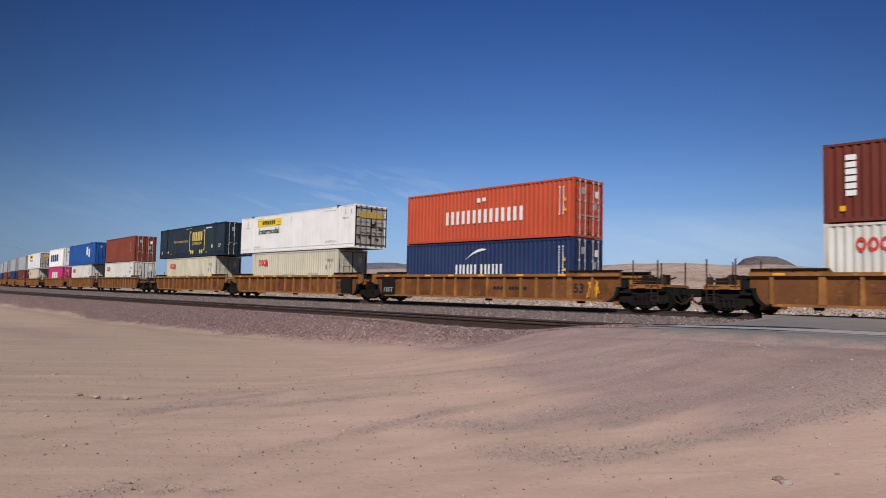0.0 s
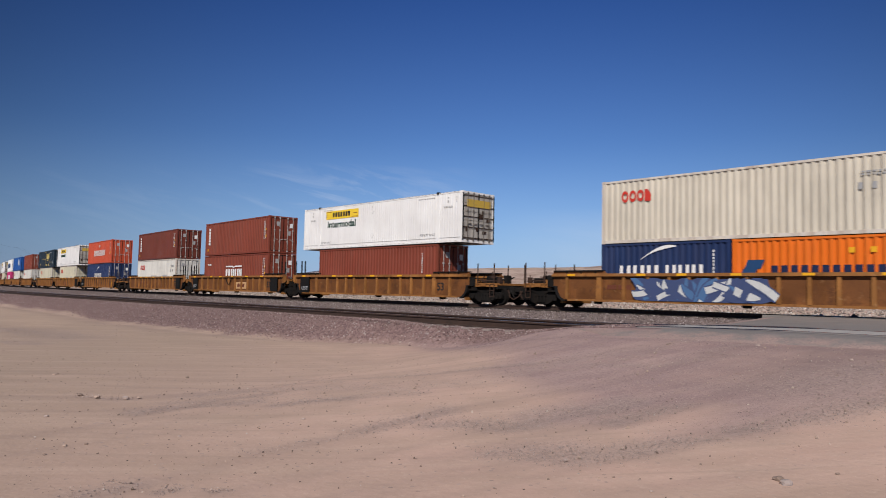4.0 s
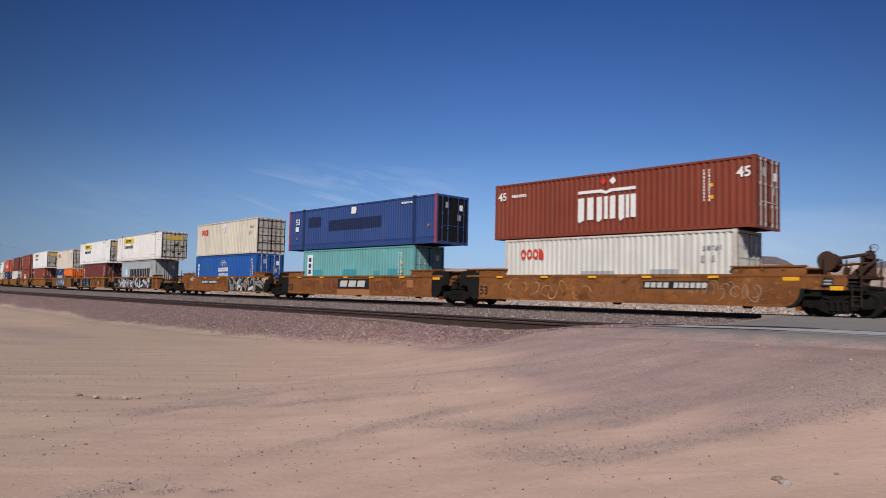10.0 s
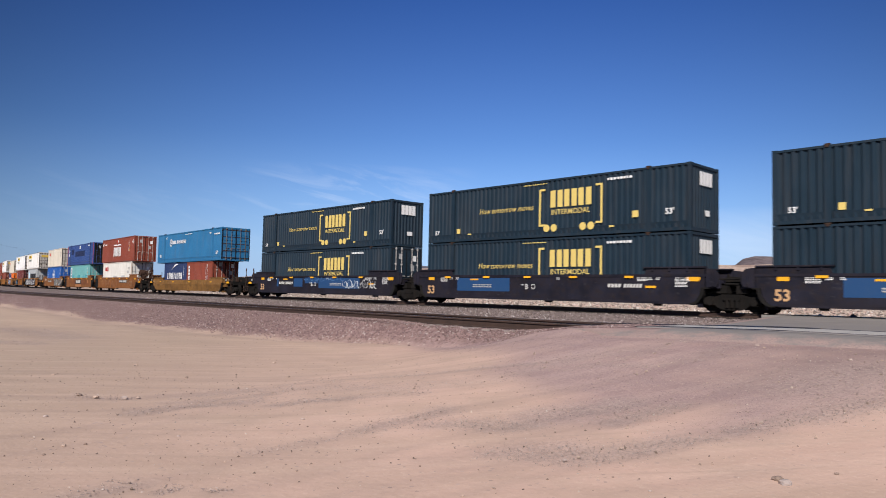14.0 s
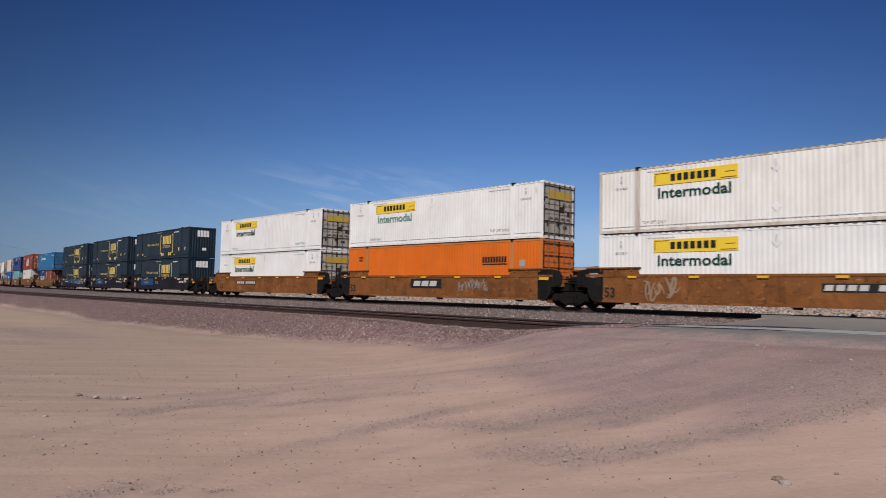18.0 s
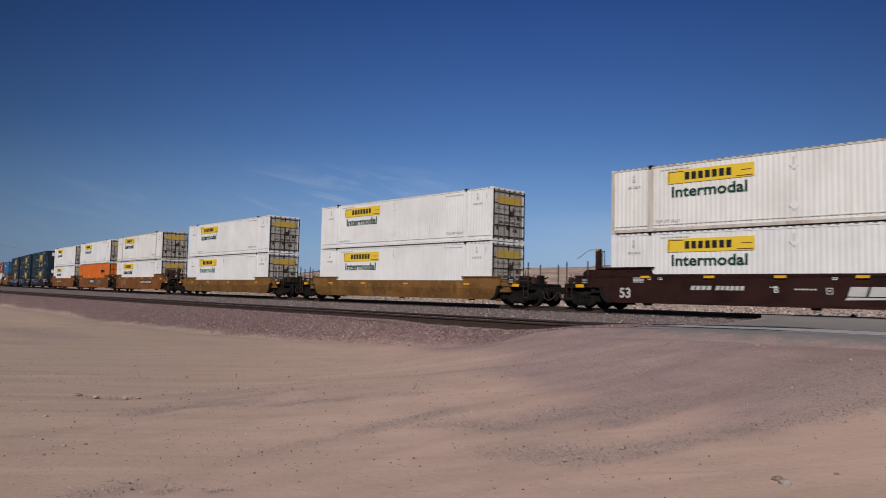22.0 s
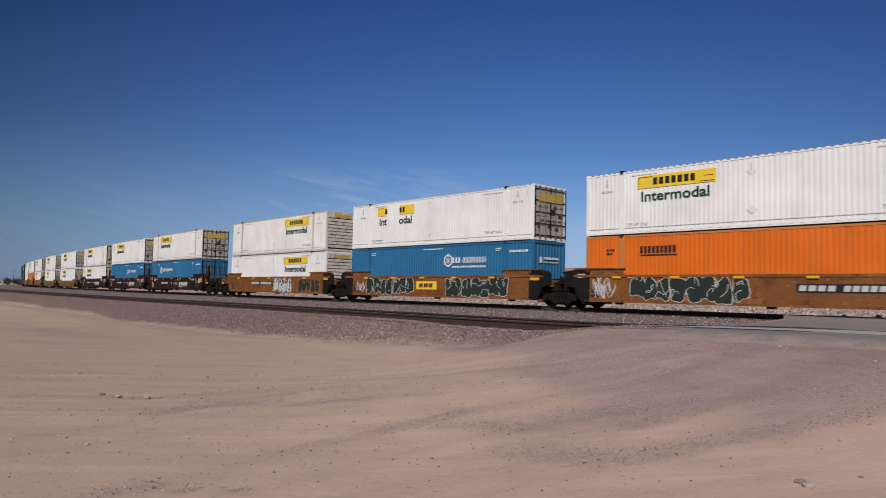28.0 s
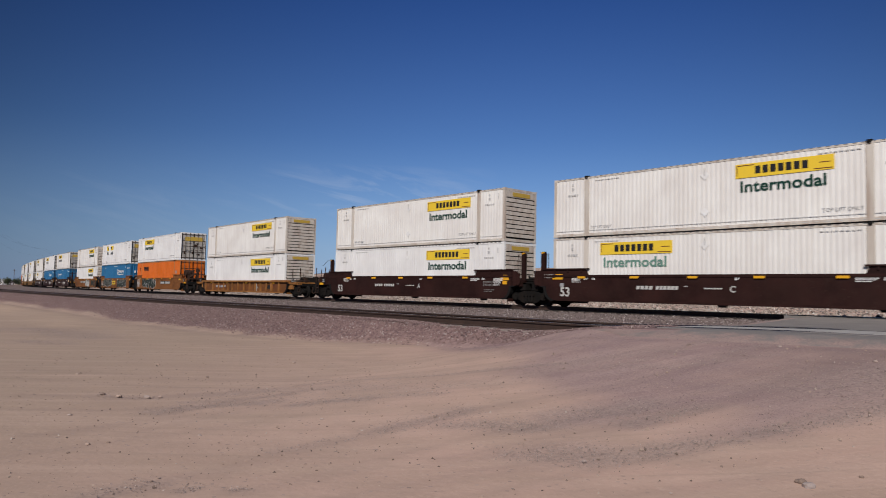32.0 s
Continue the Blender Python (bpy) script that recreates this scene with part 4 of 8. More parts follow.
def road_slab(v0, v1, near=False):
    """Asphalt between two places across the line, from the road's ragged edge on to the right."""
    vs, us = np.arange(v0, v1 + 0.001, (v1 - v0) / max(2, round((v1 - v0) / 0.25))), np.concatenate([np.linspace(0, 6, 40), np.linspace(6.5, 26, 24)])
    v, u = np.meshgrid(vs, us, indexing="ij")
    k = (v - ROAD_P[1]) / ROAD_D[1]
    x = ROAD_P[0] + k * ROAD_D[0] + u
    x = x + (u < 0.01) * (0.22 * lumps(x * 4, v * 4, 21) - (1.5 * step(9.6, 11.2, v) if near else 0))
    y = v + 0.0
    if near:
        front = 9.05 + np.clip(x + 6.5, 0, 6) * 0.10 + 0.3 * lumps(x * 2.2, v, 8)
        f = (v - v0) / (v1 - v0)
        y = front + (v1 - front) * f
    fall = np.where(near, 0.21 * (1 - step(0.0, 0.55, (v - v0) / (v1 - v0))), 0) + np.where(near, 0.035, 0.085) * (1 - step(0.0, 0.9, u))
    z = RAIL - 0.006 + hump(x) * (1 - step(13.2, 20, v)) - fall
    dusty = 1 - step(0.1, 0.75, (v - v0) / (v1 - v0)) if near else 0 * v
    dusty = np.maximum(dusty, 0.7 * (1 - step(0.0, 1.6, u)) if near else 1 - step(0.0, 0.9, u))
    top = np.stack([x, y, z], -1)
    low = top.copy()
    low[..., 2] -= 0.10
    m, n = x.shape
    i = np.arange(m * n).reshape(m, n)
    quads = lambda j: np.stack([j[:-1, :-1], j[:-1, 1:], j[1:, 1:], j[1:, :-1]], -1).reshape(-1, 4)
    fs = [quads(i)]
    o = m * n
    for e in (i[0], i[-1], i[:, 0], i[:, -1]):
        fs.append(np.stack([e[:-1], e[1:], e[1:] + o, e[:-1] + o], -1))
    me = grid_mesh("asphalt", np.concatenate([top.reshape(-1, 3), low.reshape(-1, 3)]), np.concatenate(fs), True)
    attribute(me, "dust", np.tile(dusty.ravel(), 2))
    return me


road = tagged(new("road"), "worn grey asphalt road over a level crossing", "road", kind="structure")
road.location = (0, 20, RAIL)
inv = Matrix.Translation((0, -20, -RAIL))
G = 0.7525
for v0, v1, near in ((9.2, NEAR_Y - G - 0.42, True), (NEAR_Y + G + 0.42, LINE_Y - G - 0.42, False), (LINE_Y + G + 0.42, 31.4, False)):
    part("asphalt", road_slab(v0, v1, near), ASPHALT, road, at=inv)
for y0 in (NEAR_Y, LINE_Y):
    for a, w in ((-G - 0.23, 0.36), (0, 2 * G - 0.24), (G + 0.23, 0.36)):
        panel_mat = CONCRETE if w > 1 else ASPHALT
        def panel(bm, w=w):
            box(bm, 0, 2.42, -w / 2, w / 2, -0.2, 0)
        me = shape(("crossing_panel", w), panel, 0.008)
        x = -6.7 if y0 == NEAR_Y else -11.3
        for i in range(9):
            part("crossing_panel", me, panel_mat, road, at=inv @ pose(x + i * 2.44, y0 + a, RAIL - 0.004 + 0.003 * math.sin(i * 2.1) + (float(hump(x + i * 2.44)) if y0 == NEAR_Y else 0), 0, -math.degrees(math.atan2(float(hump(x + i * 2.44 + 2.44) - hump(x + i * 2.44)), 2.44)) if y0 == NEAR_Y else 0))


# ---- hills ----
def hill_material(name, a, b_):
    m, nt, b = material(name)
    tc = nt.nodes.new("ShaderNodeTexCoord")
    col = mix(nt, spread(nt, noise_at(nt, tc.outputs["Object"], 0.006, 6, 0.6), 0.35, 0.68), a, b_)
    col = mix(nt, spread(nt, noise_at(nt, tc.outputs["Object"], 0.05, 6, 0.7), 0.48, 0.70, 0, 0.65), col, tuple(c * 0.5 for c in a))
    col = mix(nt, spread(nt, noise_at(nt, tc.outputs["Object"], 0.018, 5, 0.6), 0.52, 0.62, 0, 0.6), col, (a[0] * 0.62, a[1] * 0.56, a[2] * 0.56))
    nt.links.new(col, b.inputs["Base Color"])
    b.inputs["Roughness"].default_value = 1.0
    b.inputs["Specular IOR Level"].default_value = 0.0
    bumped(nt, b, noise_at(nt, tc.outputs["Object"], 0.02, 6, 0.7), 1.0, 26.0)
    return m


def hills(name, az, elev, dist, depth, mat, label, rough=0.16, seed=1, flat=False):
    """A range round the camera: elevation of its crest in degrees at azimuths in degrees left of +y."""
    A = np.radians(np.linspace(az[0], az[-1], 260))
    top = np.interp(np.degrees(A), az, elev)
    k = np.linspace(0, 1, 22)
    prof = np.where(k < 0.5, (k / 0.5) ** (0.55 if flat else 0.9), 1 - ((k - 0.5) / 0.5) ** 2)
    r = dist + depth * (k[None] - 0.5)
    aa = A[:, None] + 0 * r
    x, y = -np.sin(aa) * r, np.cos(aa) * r
    n = np.array([[noise.fractal(Vector((a / (depth * 0.55), c / (depth * 0.55), seed * 7.3)), 1.0, 2.1, 6) for a, c in zip(p_, q_)] for p_, q_ in zip(x, y)])
    h = np.tan(np.radians(top))[:, None] * dist * prof[None] * (1 + rough * n * (1 - 0.6 * flat)) + EYE_Z * prof[None]
    h = h - 3 * (k[None] < 0.02) - 3 * (k[None] > 0.98)
    i = np.arange(x.size).reshape(x.shape)
    f = np.stack([i[:-1, :-1], i[:-1, 1:], i[1:, 1:], i[1:, :-1]], -1).reshape(-1, 4)
    ob = part(name, grid_mesh(name, np.stack([x, y, h], -1).reshape(-1, 3), f), mat, None)
    return tagged(ob, label, "hills", kind="structure")


TAN_HILL = hill_material("tan_desert_hill", (0.56, 0.42, 0.345), (0.68, 0.53, 0.44))
# dark rock, its colours lifted towards bluish grey to stand in for haze
DARK_HILL = hill_material("hazed_dark_volcanic_rock", (0.185, 0.155, 0.165), (0.26, 0.215, 0.215))
# the blue-grey of distance haze is put into these base colours
FAR_HILL = hill_material("haze_tinted_far_hill", (0.17, 0.175, 0.22), (0.23, 0.22, 0.25))
hills("hills", [-40, -10, 6, 12, 14, 17, 21, 24, 28, 31, 34, 40, 46, 50, 56, 62, 68], [1.5, 2.1, 2.3, 2.25, 2.4, 2.35, 2.55, 2.5, 2.7, 2.65, 2.4, 2.25, 2.0, 1.9, 1.5, 0.9, 0.1], 1700, 1100, TAN_HILL, "low tan desert hills behind the railway", 0.13, 1)
hills("mesa", [18.2, 19.2, 20.2, 20.9, 22.3, 23.1, 24.0, 25.2], [0.4, 2.3, 2.95, 3.25, 3.3, 3.1, 2.3, 0.4], 2900, 700, DARK_HILL, "dark flat-topped volcanic mesa", 0.05, 2, True)
hills("knoll", [13.6, 14.8, 15.7, 16.3, 17.3, 18.4], [0.5, 2.45, 2.95, 2.9, 2.3, 0.5], 2100, 300, TAN_HILL, "brown pointed knoll among the hills", 0.05, 3)
hills("far_hills", [-20, 0, 8, 11, 14, 17, 20, 30, 42, 47, 50, 53, 58, 63], [1.8, 2.6, 2.75, 3.0, 2.95, 2.3, 2.0, 1.6, 1.8, 2.2, 2.35, 2.1, 1.2, 0.1], 4000, 700, FAR_HILL, "hills on the horizon, coloured blue-grey for haze", 0.08, 4)


# ---- containers ----
# A container's space: x along the train (the end that faces the camera's right is +x), -y the side towards the camera, z up from its floor.
HIGH, STD = 2.896, 2.591
WAVES = {"corrugated": (0.05, 0.29), "fine": (0.009, 0.21), "ribs": (0.036, 0.225), "deep": (0.062, 0.30)}     # depth, pitch


def corrugation(L, H, depth, pitch, w, x0=None, x1=None):
    def build(bm):
        a, b = (-L / 2 + 0.14 if x0 is None else x0), (L / 2 - 0.14 if x1 is None else x1)
        n = max(2, round((b - a) / pitch))
        p = (b - a) / n
        pts = []
        for i in range(n):
            for f, d in ((0.0, 0), (0.26, 0), (0.44, depth), (0.76, depth), (0.94, 0)):
                pts.append((a + (i + f) * p, d))
        pts.append((b, 0))
        lo = [bm.verts.new((x, -w / 2 + 0.012 + d, 0.155)) for x, d in pts]
        hi = [bm.verts.new((x, -w / 2 + 0.012 + d, H - 0.10)) for x, d in pts]
        for i in range(len(pts) - 1):
            bm.faces.new((lo[i], lo[i + 1], hi[i + 1], hi[i]))
    return build


def corrugated_patch(c, x0, x1, z0, z1, mat, name="patch", label=""):
    """Paint on a stretch of the corrugated side, lying in its waves."""
    L, style, w = c["length"], c["style"], 2 * c["half"]
    depth, pitch = WAVES[style]
    a, b = -L / 2 + 0.14, L / 2 - 0.14
    n = max(2, round((b - a) / pitch))
    p = (b - a) / n

    def build(bm):
        pts = [(a + (i + f) * p, d) for i in range(n) for f, d in ((0.0, 0), (0.26, 0), (0.44, depth), (0.76, depth), (0.94, 0)) if x0 <= a + (i + f) * p <= x1]
        lo = [bm.verts.new((x, -w / 2 + 0.008 + d, z0)) for x, d in pts]
        hi = [bm.verts.new((x, -w / 2 + 0.008 + d, z1)) for x, d in pts]
        for i in range(len(pts) - 1):
            bm.faces.new((lo[i], lo[i + 1], hi[i + 1], hi[i]))
    return part(name, shape((name, L, style, x0, x1, z0, z1), build), mat, c, label)


def end_corrugation(w, H):
    def build(bm):
        n = 9
        p = (w - 0.3) / n
        pts = []
        for i in range(n):
            for f, d in ((0.0, 0), (0.3, 0), (0.45, 0.04), (0.8, 0.04), (0.95, 0)):
                pts.append((-w / 2 + 0.15 + (i + f) * p, d))
        pts.append((w / 2 - 0.15, 0))
        lo = [bm.verts.new((-d - 0.03, y, 0.155)) for y, d in pts]
        hi = [bm.verts.new((-d - 0.03, y, H - 0.10)) for y, d in pts]
        for i in range(len(pts) - 1):
            bm.faces.new((lo[i], lo[i + 1], hi[i + 1], hi[i]))
    return build


def frame_mesh(L, H, w):
    def build(bm):
        for sx in (-1, 1):
            for sy in (-1, 1):
                x, y = sx * L / 2, sy * w / 2
                box(bm, min(x, x - sx * 0.15), max(x, x - sx * 0.15), min(y, y - sy * 0.13), max(y, y - sy * 0.13), 0.0, H)
        for sy in (-1, 1):
            y = sy * w / 2
            y0, y1 = min(y, y - sy * 0.09), max(y, y - sy * 0.09)
            box(bm, -L / 2 + 0.15, L / 2 - 0.15, y0, y1, 0.02, 0.155)
            box(bm, -L / 2 + 0.15, L / 2 - 0.15, y0, y1, H - 0.10, H - 0.012)
        for sx in (-1, 1):
            x = sx * L / 2
            x0, x1 = min(x, x - sx * 0.12), max(x, x - sx * 0.12)
            box(bm, x0, x1, -w / 2 + 0.13, w / 2 - 0.13, 0.0, 0.15)
            box(bm, x0, x1, -w / 2 + 0.13, w / 2 - 0.13, H - 0.13, H - 0.01)
    return build


def roof_mesh(L, H, w):
    def build(bm):
        n = int(L / 0.42)
        pts = []
        for i in range(n + 1):
            x = -L / 2 + 0.12 + (L - 0.24) * i / n
            pts += [(x - 0.06, 0), (x, 0.012)]
        lo = [bm.verts.new((x, -w / 2 + 0.05, H - 0.03 + d)) for x, d in pts]
        hi = [bm.verts.new((x, w / 2 - 0.05, H - 0.03 + d)) for x, d in pts]
        for i in range(len(pts) - 1):
            bm.faces.new((lo[i], lo[i + 1], hi[i + 1], hi[i]))
    return build


def door_leaf(w, H):
    """One leaf: hinge edge at y 0, reaching to +y, its outer face at x 0, three pressed panels."""
    def build(bm):
        lw = w / 2 - 0.15
        box(bm, -0.05, -0.02, 0, lw, 0.17, H - 0.15)
        k = 5
        hh = (H - 0.46) / k
        for i in range(k):
            z = 0.24 + i * hh
            box(bm, -0.03, 0.0, 0.05, lw - 0.05, z + 0.05, z + hh - 0.03)
    return build


def door_plate(bm):
    box(bm, 0, 0.008, 0, 0.26, 0, 0.34)


def rods_mesh(H):
    def build(bm):
        rod(bm, (0.035, 0, 0.06), (0.035, 0, H - 0.04), 0.021, 6)
        for z in (0.12, 0.9, 1.75, H - 0.18):
            box(bm, 0.0, 0.06, -0.05, 0.05, z, z + 0.09)
        box(bm, 0.03, 0.06, -0.015, 0.30, 1.05, 1.09)
    return build


def casting(bm):
    box(bm, -0.094, 0.094, -0.085, 0.085, -0.062, 0.062)
    box(bm, -0.05, 0.05, -0.089, -0.084, -0.034, 0.034)


def container(colour, feet=40, H=HIGH, style="corrugated", doors=True, label="", frame_colour=None, door_colour=None, door_style="swing", post_colour=None):
    L, w = {20: (6.058, 2.438), 40: (12.192, 2.438), 45: (13.716, 2.438), 53: (16.154, 2.591)}[feet]
    root = tagged(new("shipping_container"), label, "container", "containers on the train")
    mat = PAINT[colour]
    fmat = PAINT[frame_colour or colour]
    dmat = PAINT[door_colour or colour]
    part("frame", shape(("frame", L, H, w), frame_mesh(L, H, w)), fmat, root)
    depth, pitch = WAVES[style]
    side = shape(("side_panel", L, H, style), corrugation(L, H, depth, pitch, w))
    part("side_panel", side, mat, root)
    part("side_panel", side, mat, root, at=pose(0, 0, 0, 0, 0, 180))
    part("roof", shape(("roof", L, H, w), roof_mesh(L, H, w)), mat, root)
    endm = shape(("end_panel", w, H), end_corrugation(w, H))
    part("end_panel", endm, mat, root, at=pose(-L / 2, 0, 0, 0, 0, 180))
    if not doors:
        part("end_panel", endm, mat, root, at=pose(L / 2, 0, 0))
    elif door_style == "roll":
        def sheet(bm):
            box(bm, -0.06, -0.02, -w / 2 + 0.14, w / 2 - 0.14, 0.15, H - 0.13)
        part("door_backing", shape(("door_backing", w, H), sheet), PAINT["black"], root, at=pose(L / 2, 0, 0))
        hh = (H - 0.75) / 9

        def slat(bm):
            box(bm, -0.02, 0.012, -w / 2 + 0.16, w / 2 - 0.16, 0, hh - 0.05)
        for i in range(9):
            part("door_slat", shape(("door_slat", w, H), slat), dmat, root, at=pose(L / 2, 0, 0.25 + i * hh))

        def head(bm):
            box(bm, -0.02, 0.012, -w / 2 + 0.16, w / 2 - 0.16, H - 0.49, H - 0.14)
        part("door_header", shape(("door_header", w, H), head), dmat, root, at=pose(L / 2, 0, 0))
    else:
        leaf = shape(("door", w, H), door_leaf(w, H))
        dark = PAINT["rod"] if door_style == "grid" else mat if style == "ribs" or colour == "orange" else PAINT["rod_grey"]
        for s in (1, -1):
            d = part("door", leaf, dmat, root, at=pose(L / 2, -s * (w / 2 - 0.14), 0, 0, 0, 0) if s == 1 else pose(L / 2, w / 2 - 0.14, 0) @ Matrix.Diagonal((1, -1, 1, 1)))
            for y in (0.28, 0.74):
                part("locking_rod", shape(("locking_rod", w, H), rods_mesh(H)), dark, d, at=pose(0, y, 0))
        if door_style == "swing":
            def seal(bm):
                for yy in (-w / 2 + 0.125, -0.018, w / 2 - 0.155):
                    box(bm, -0.03, 0.006, yy, yy + 0.034, 0.17, H - 0.15)
                for zz in (0.15, H - 0.165):
                    box(bm, -0.03, 0.006, -w / 2 + 0.16, -0.02, zz, zz + 0.034)
                    box(bm, -0.03, 0.006, 0.018, w / 2 - 0.16, zz, zz + 0.034)
            part("door_seal", shape(("door_seal", w, H), seal), PAINT["black"], root, "black rubber seal round the doors", pose(L / 2, 0, 0))
            for y, z, ink in ((0.52, 2.02, "white"), (0.36, 1.42, "grey"), (-0.62, 2.12, "grey")):
                part("door_plate", shape("door_plate", door_plate), INK[ink], root, "printed plate on the doors", pose(L / 2 + 0.012, y, z))
        if door_style == "grid":
            def bar(bm):
                box(bm, 0.004, 0.03, -w / 2 + 0.10, w / 2 - 0.10, 0, 0.045)

            def upright(bm):
                box(bm, 0.004, 0.032, 0, 0.07, 0.12, H - 0.1)
            for i in range(5):
                part("hinge_bar", shape(("hinge_bar", w), bar), PAINT["rusty"], root, at=pose(L / 2, 0, 0.24 + i * (H - 0.5) / 4))
            for y in (-w / 2 + 0.02, -0.025, w / 2 - 0.07):
                part("door_edge", shape(("door_edge", H), upright), PAINT["black"], root, at=pose(L / 2, y, 0))
    for sx in (-1, 1):
        for sy in (-1, 1):
            for z in (0.058, H - 0.058):
                part("corner_casting", shape("corner_casting", casting), fmat, root, at=pose(sx * (L / 2 - 0.09), sy * (w / 2 - 0.081), z) @ Matrix.Diagonal((1, -sy, 1, 1)))
    if feet == 53:
        def post(bm):
            box(bm, -0.13, 0.13, -0.012, 0.03, 0.02, H - 0.02)
        def fitting(bm):
            box(bm, -0.10, 0.10, -0.05, 0.12, -0.02, 0.035)
            box(bm, -0.07, 0.07, -0.056, -0.048, -0.10, -0.01)
        for x in (-6.096, 6.096):
            for sy in (-1, 1):
                part("post", shape(("post", H), post), PAINT[post_colour] if post_colour else fmat, root, at=pose(x, sy * w / 2, 0) @ Matrix.Diagonal((1, -sy, 1, 1)))
                part("stacking_fitting", shape("stacking_fitting", fitting), PAINT["rusty" if style in ("ribs", "deep") else "black"], root, "dark steel stacking fitting", pose(x, sy * w / 2, H) @ Matrix.Diagonal((1, -sy, 1, 1)))

        if style in ("deep", "ribs"):
            def band(bm):
                for a, b_ in ((-L / 2 + 0.16, -6.24), (-5.95, 5.95), (6.24, L / 2 - 0.16)):
                    prism_x(bm, a, b_, [(-w / 2 - 0.004, 0.42), (-w / 2 + 0.06, 0.42), (-w / 2 + 0.11, 0.14), (-w / 2 + 0.05, 0.14)])
            part("bottom_band", shape(("bottom_band", L), band), mat, root)
        if style == "fine" and "white" in colour:
            def stripe(bm):
                box(bm, -L / 2 + 0.16, L / 2 - 0.16, -0.004, 0.01, 0.27, 0.30)
                for i in range(38):
                    x = -L / 2 + 0.4 + i * 0.41
                    box(bm, x, x + 0.17, -0.004, 0.01, 0.075, 0.10)
            part("bottom_rail_trim", shape(("bottom_rail_trim", L), stripe), INK["trim"], root, at=pose(0, -w / 2 - 0.001, 0))["kind"] = "stuff"

            def clips(bm):
                for i in range(52):
                    x = -L / 2 + 0.3 + i * 0.303
                    box(bm, x, x + 0.14, -0.003, 0.01, H - 0.050, H - 0.012)
            part("top_rail_trim", shape(("top_rail_trim", L, H), clips), INK["clip"], root, at=pose(0, -w / 2 - 0.001, 0))["kind"] = "stuff"
    root["half"], root["length"], root["style"] = w / 2, L, style
    return root


def on_side(c):
    return -c["half"] - 0.004


def small_marks(c, x0, x1, z0, z1, n, ink="white", upright=False):
    """Rows of small print that cannot be read, as bars."""
    rects = []
    r = random.Random(int((x0 + z0) * 100))
    for i in range(n):
        if upright:
            x = x0 + (x1 - x0) * i / n
            z = z1
            while z > z0 + 0.1:
                h = r.uniform(0.05, 0.11)
                rects.append((round(x, 3), round(x + 0.07, 3), round(z - h, 3), round(z, 3)))
                z -= h + 0.05
        else:
            z = z0 + (z1 - z0) * i / n
            x = x0
            while x < x1 - 0.05:
                k = r.uniform(0.06, 0.16)
                rects.append((round(x, 3), round(min(x1, x + k), 3), round(z, 3), round(z + (z1 - z0) / n * 0.6, 3)))
                x += k + 0.05
    return plates("small_print", rects, INK[ink], c, on_side(c))


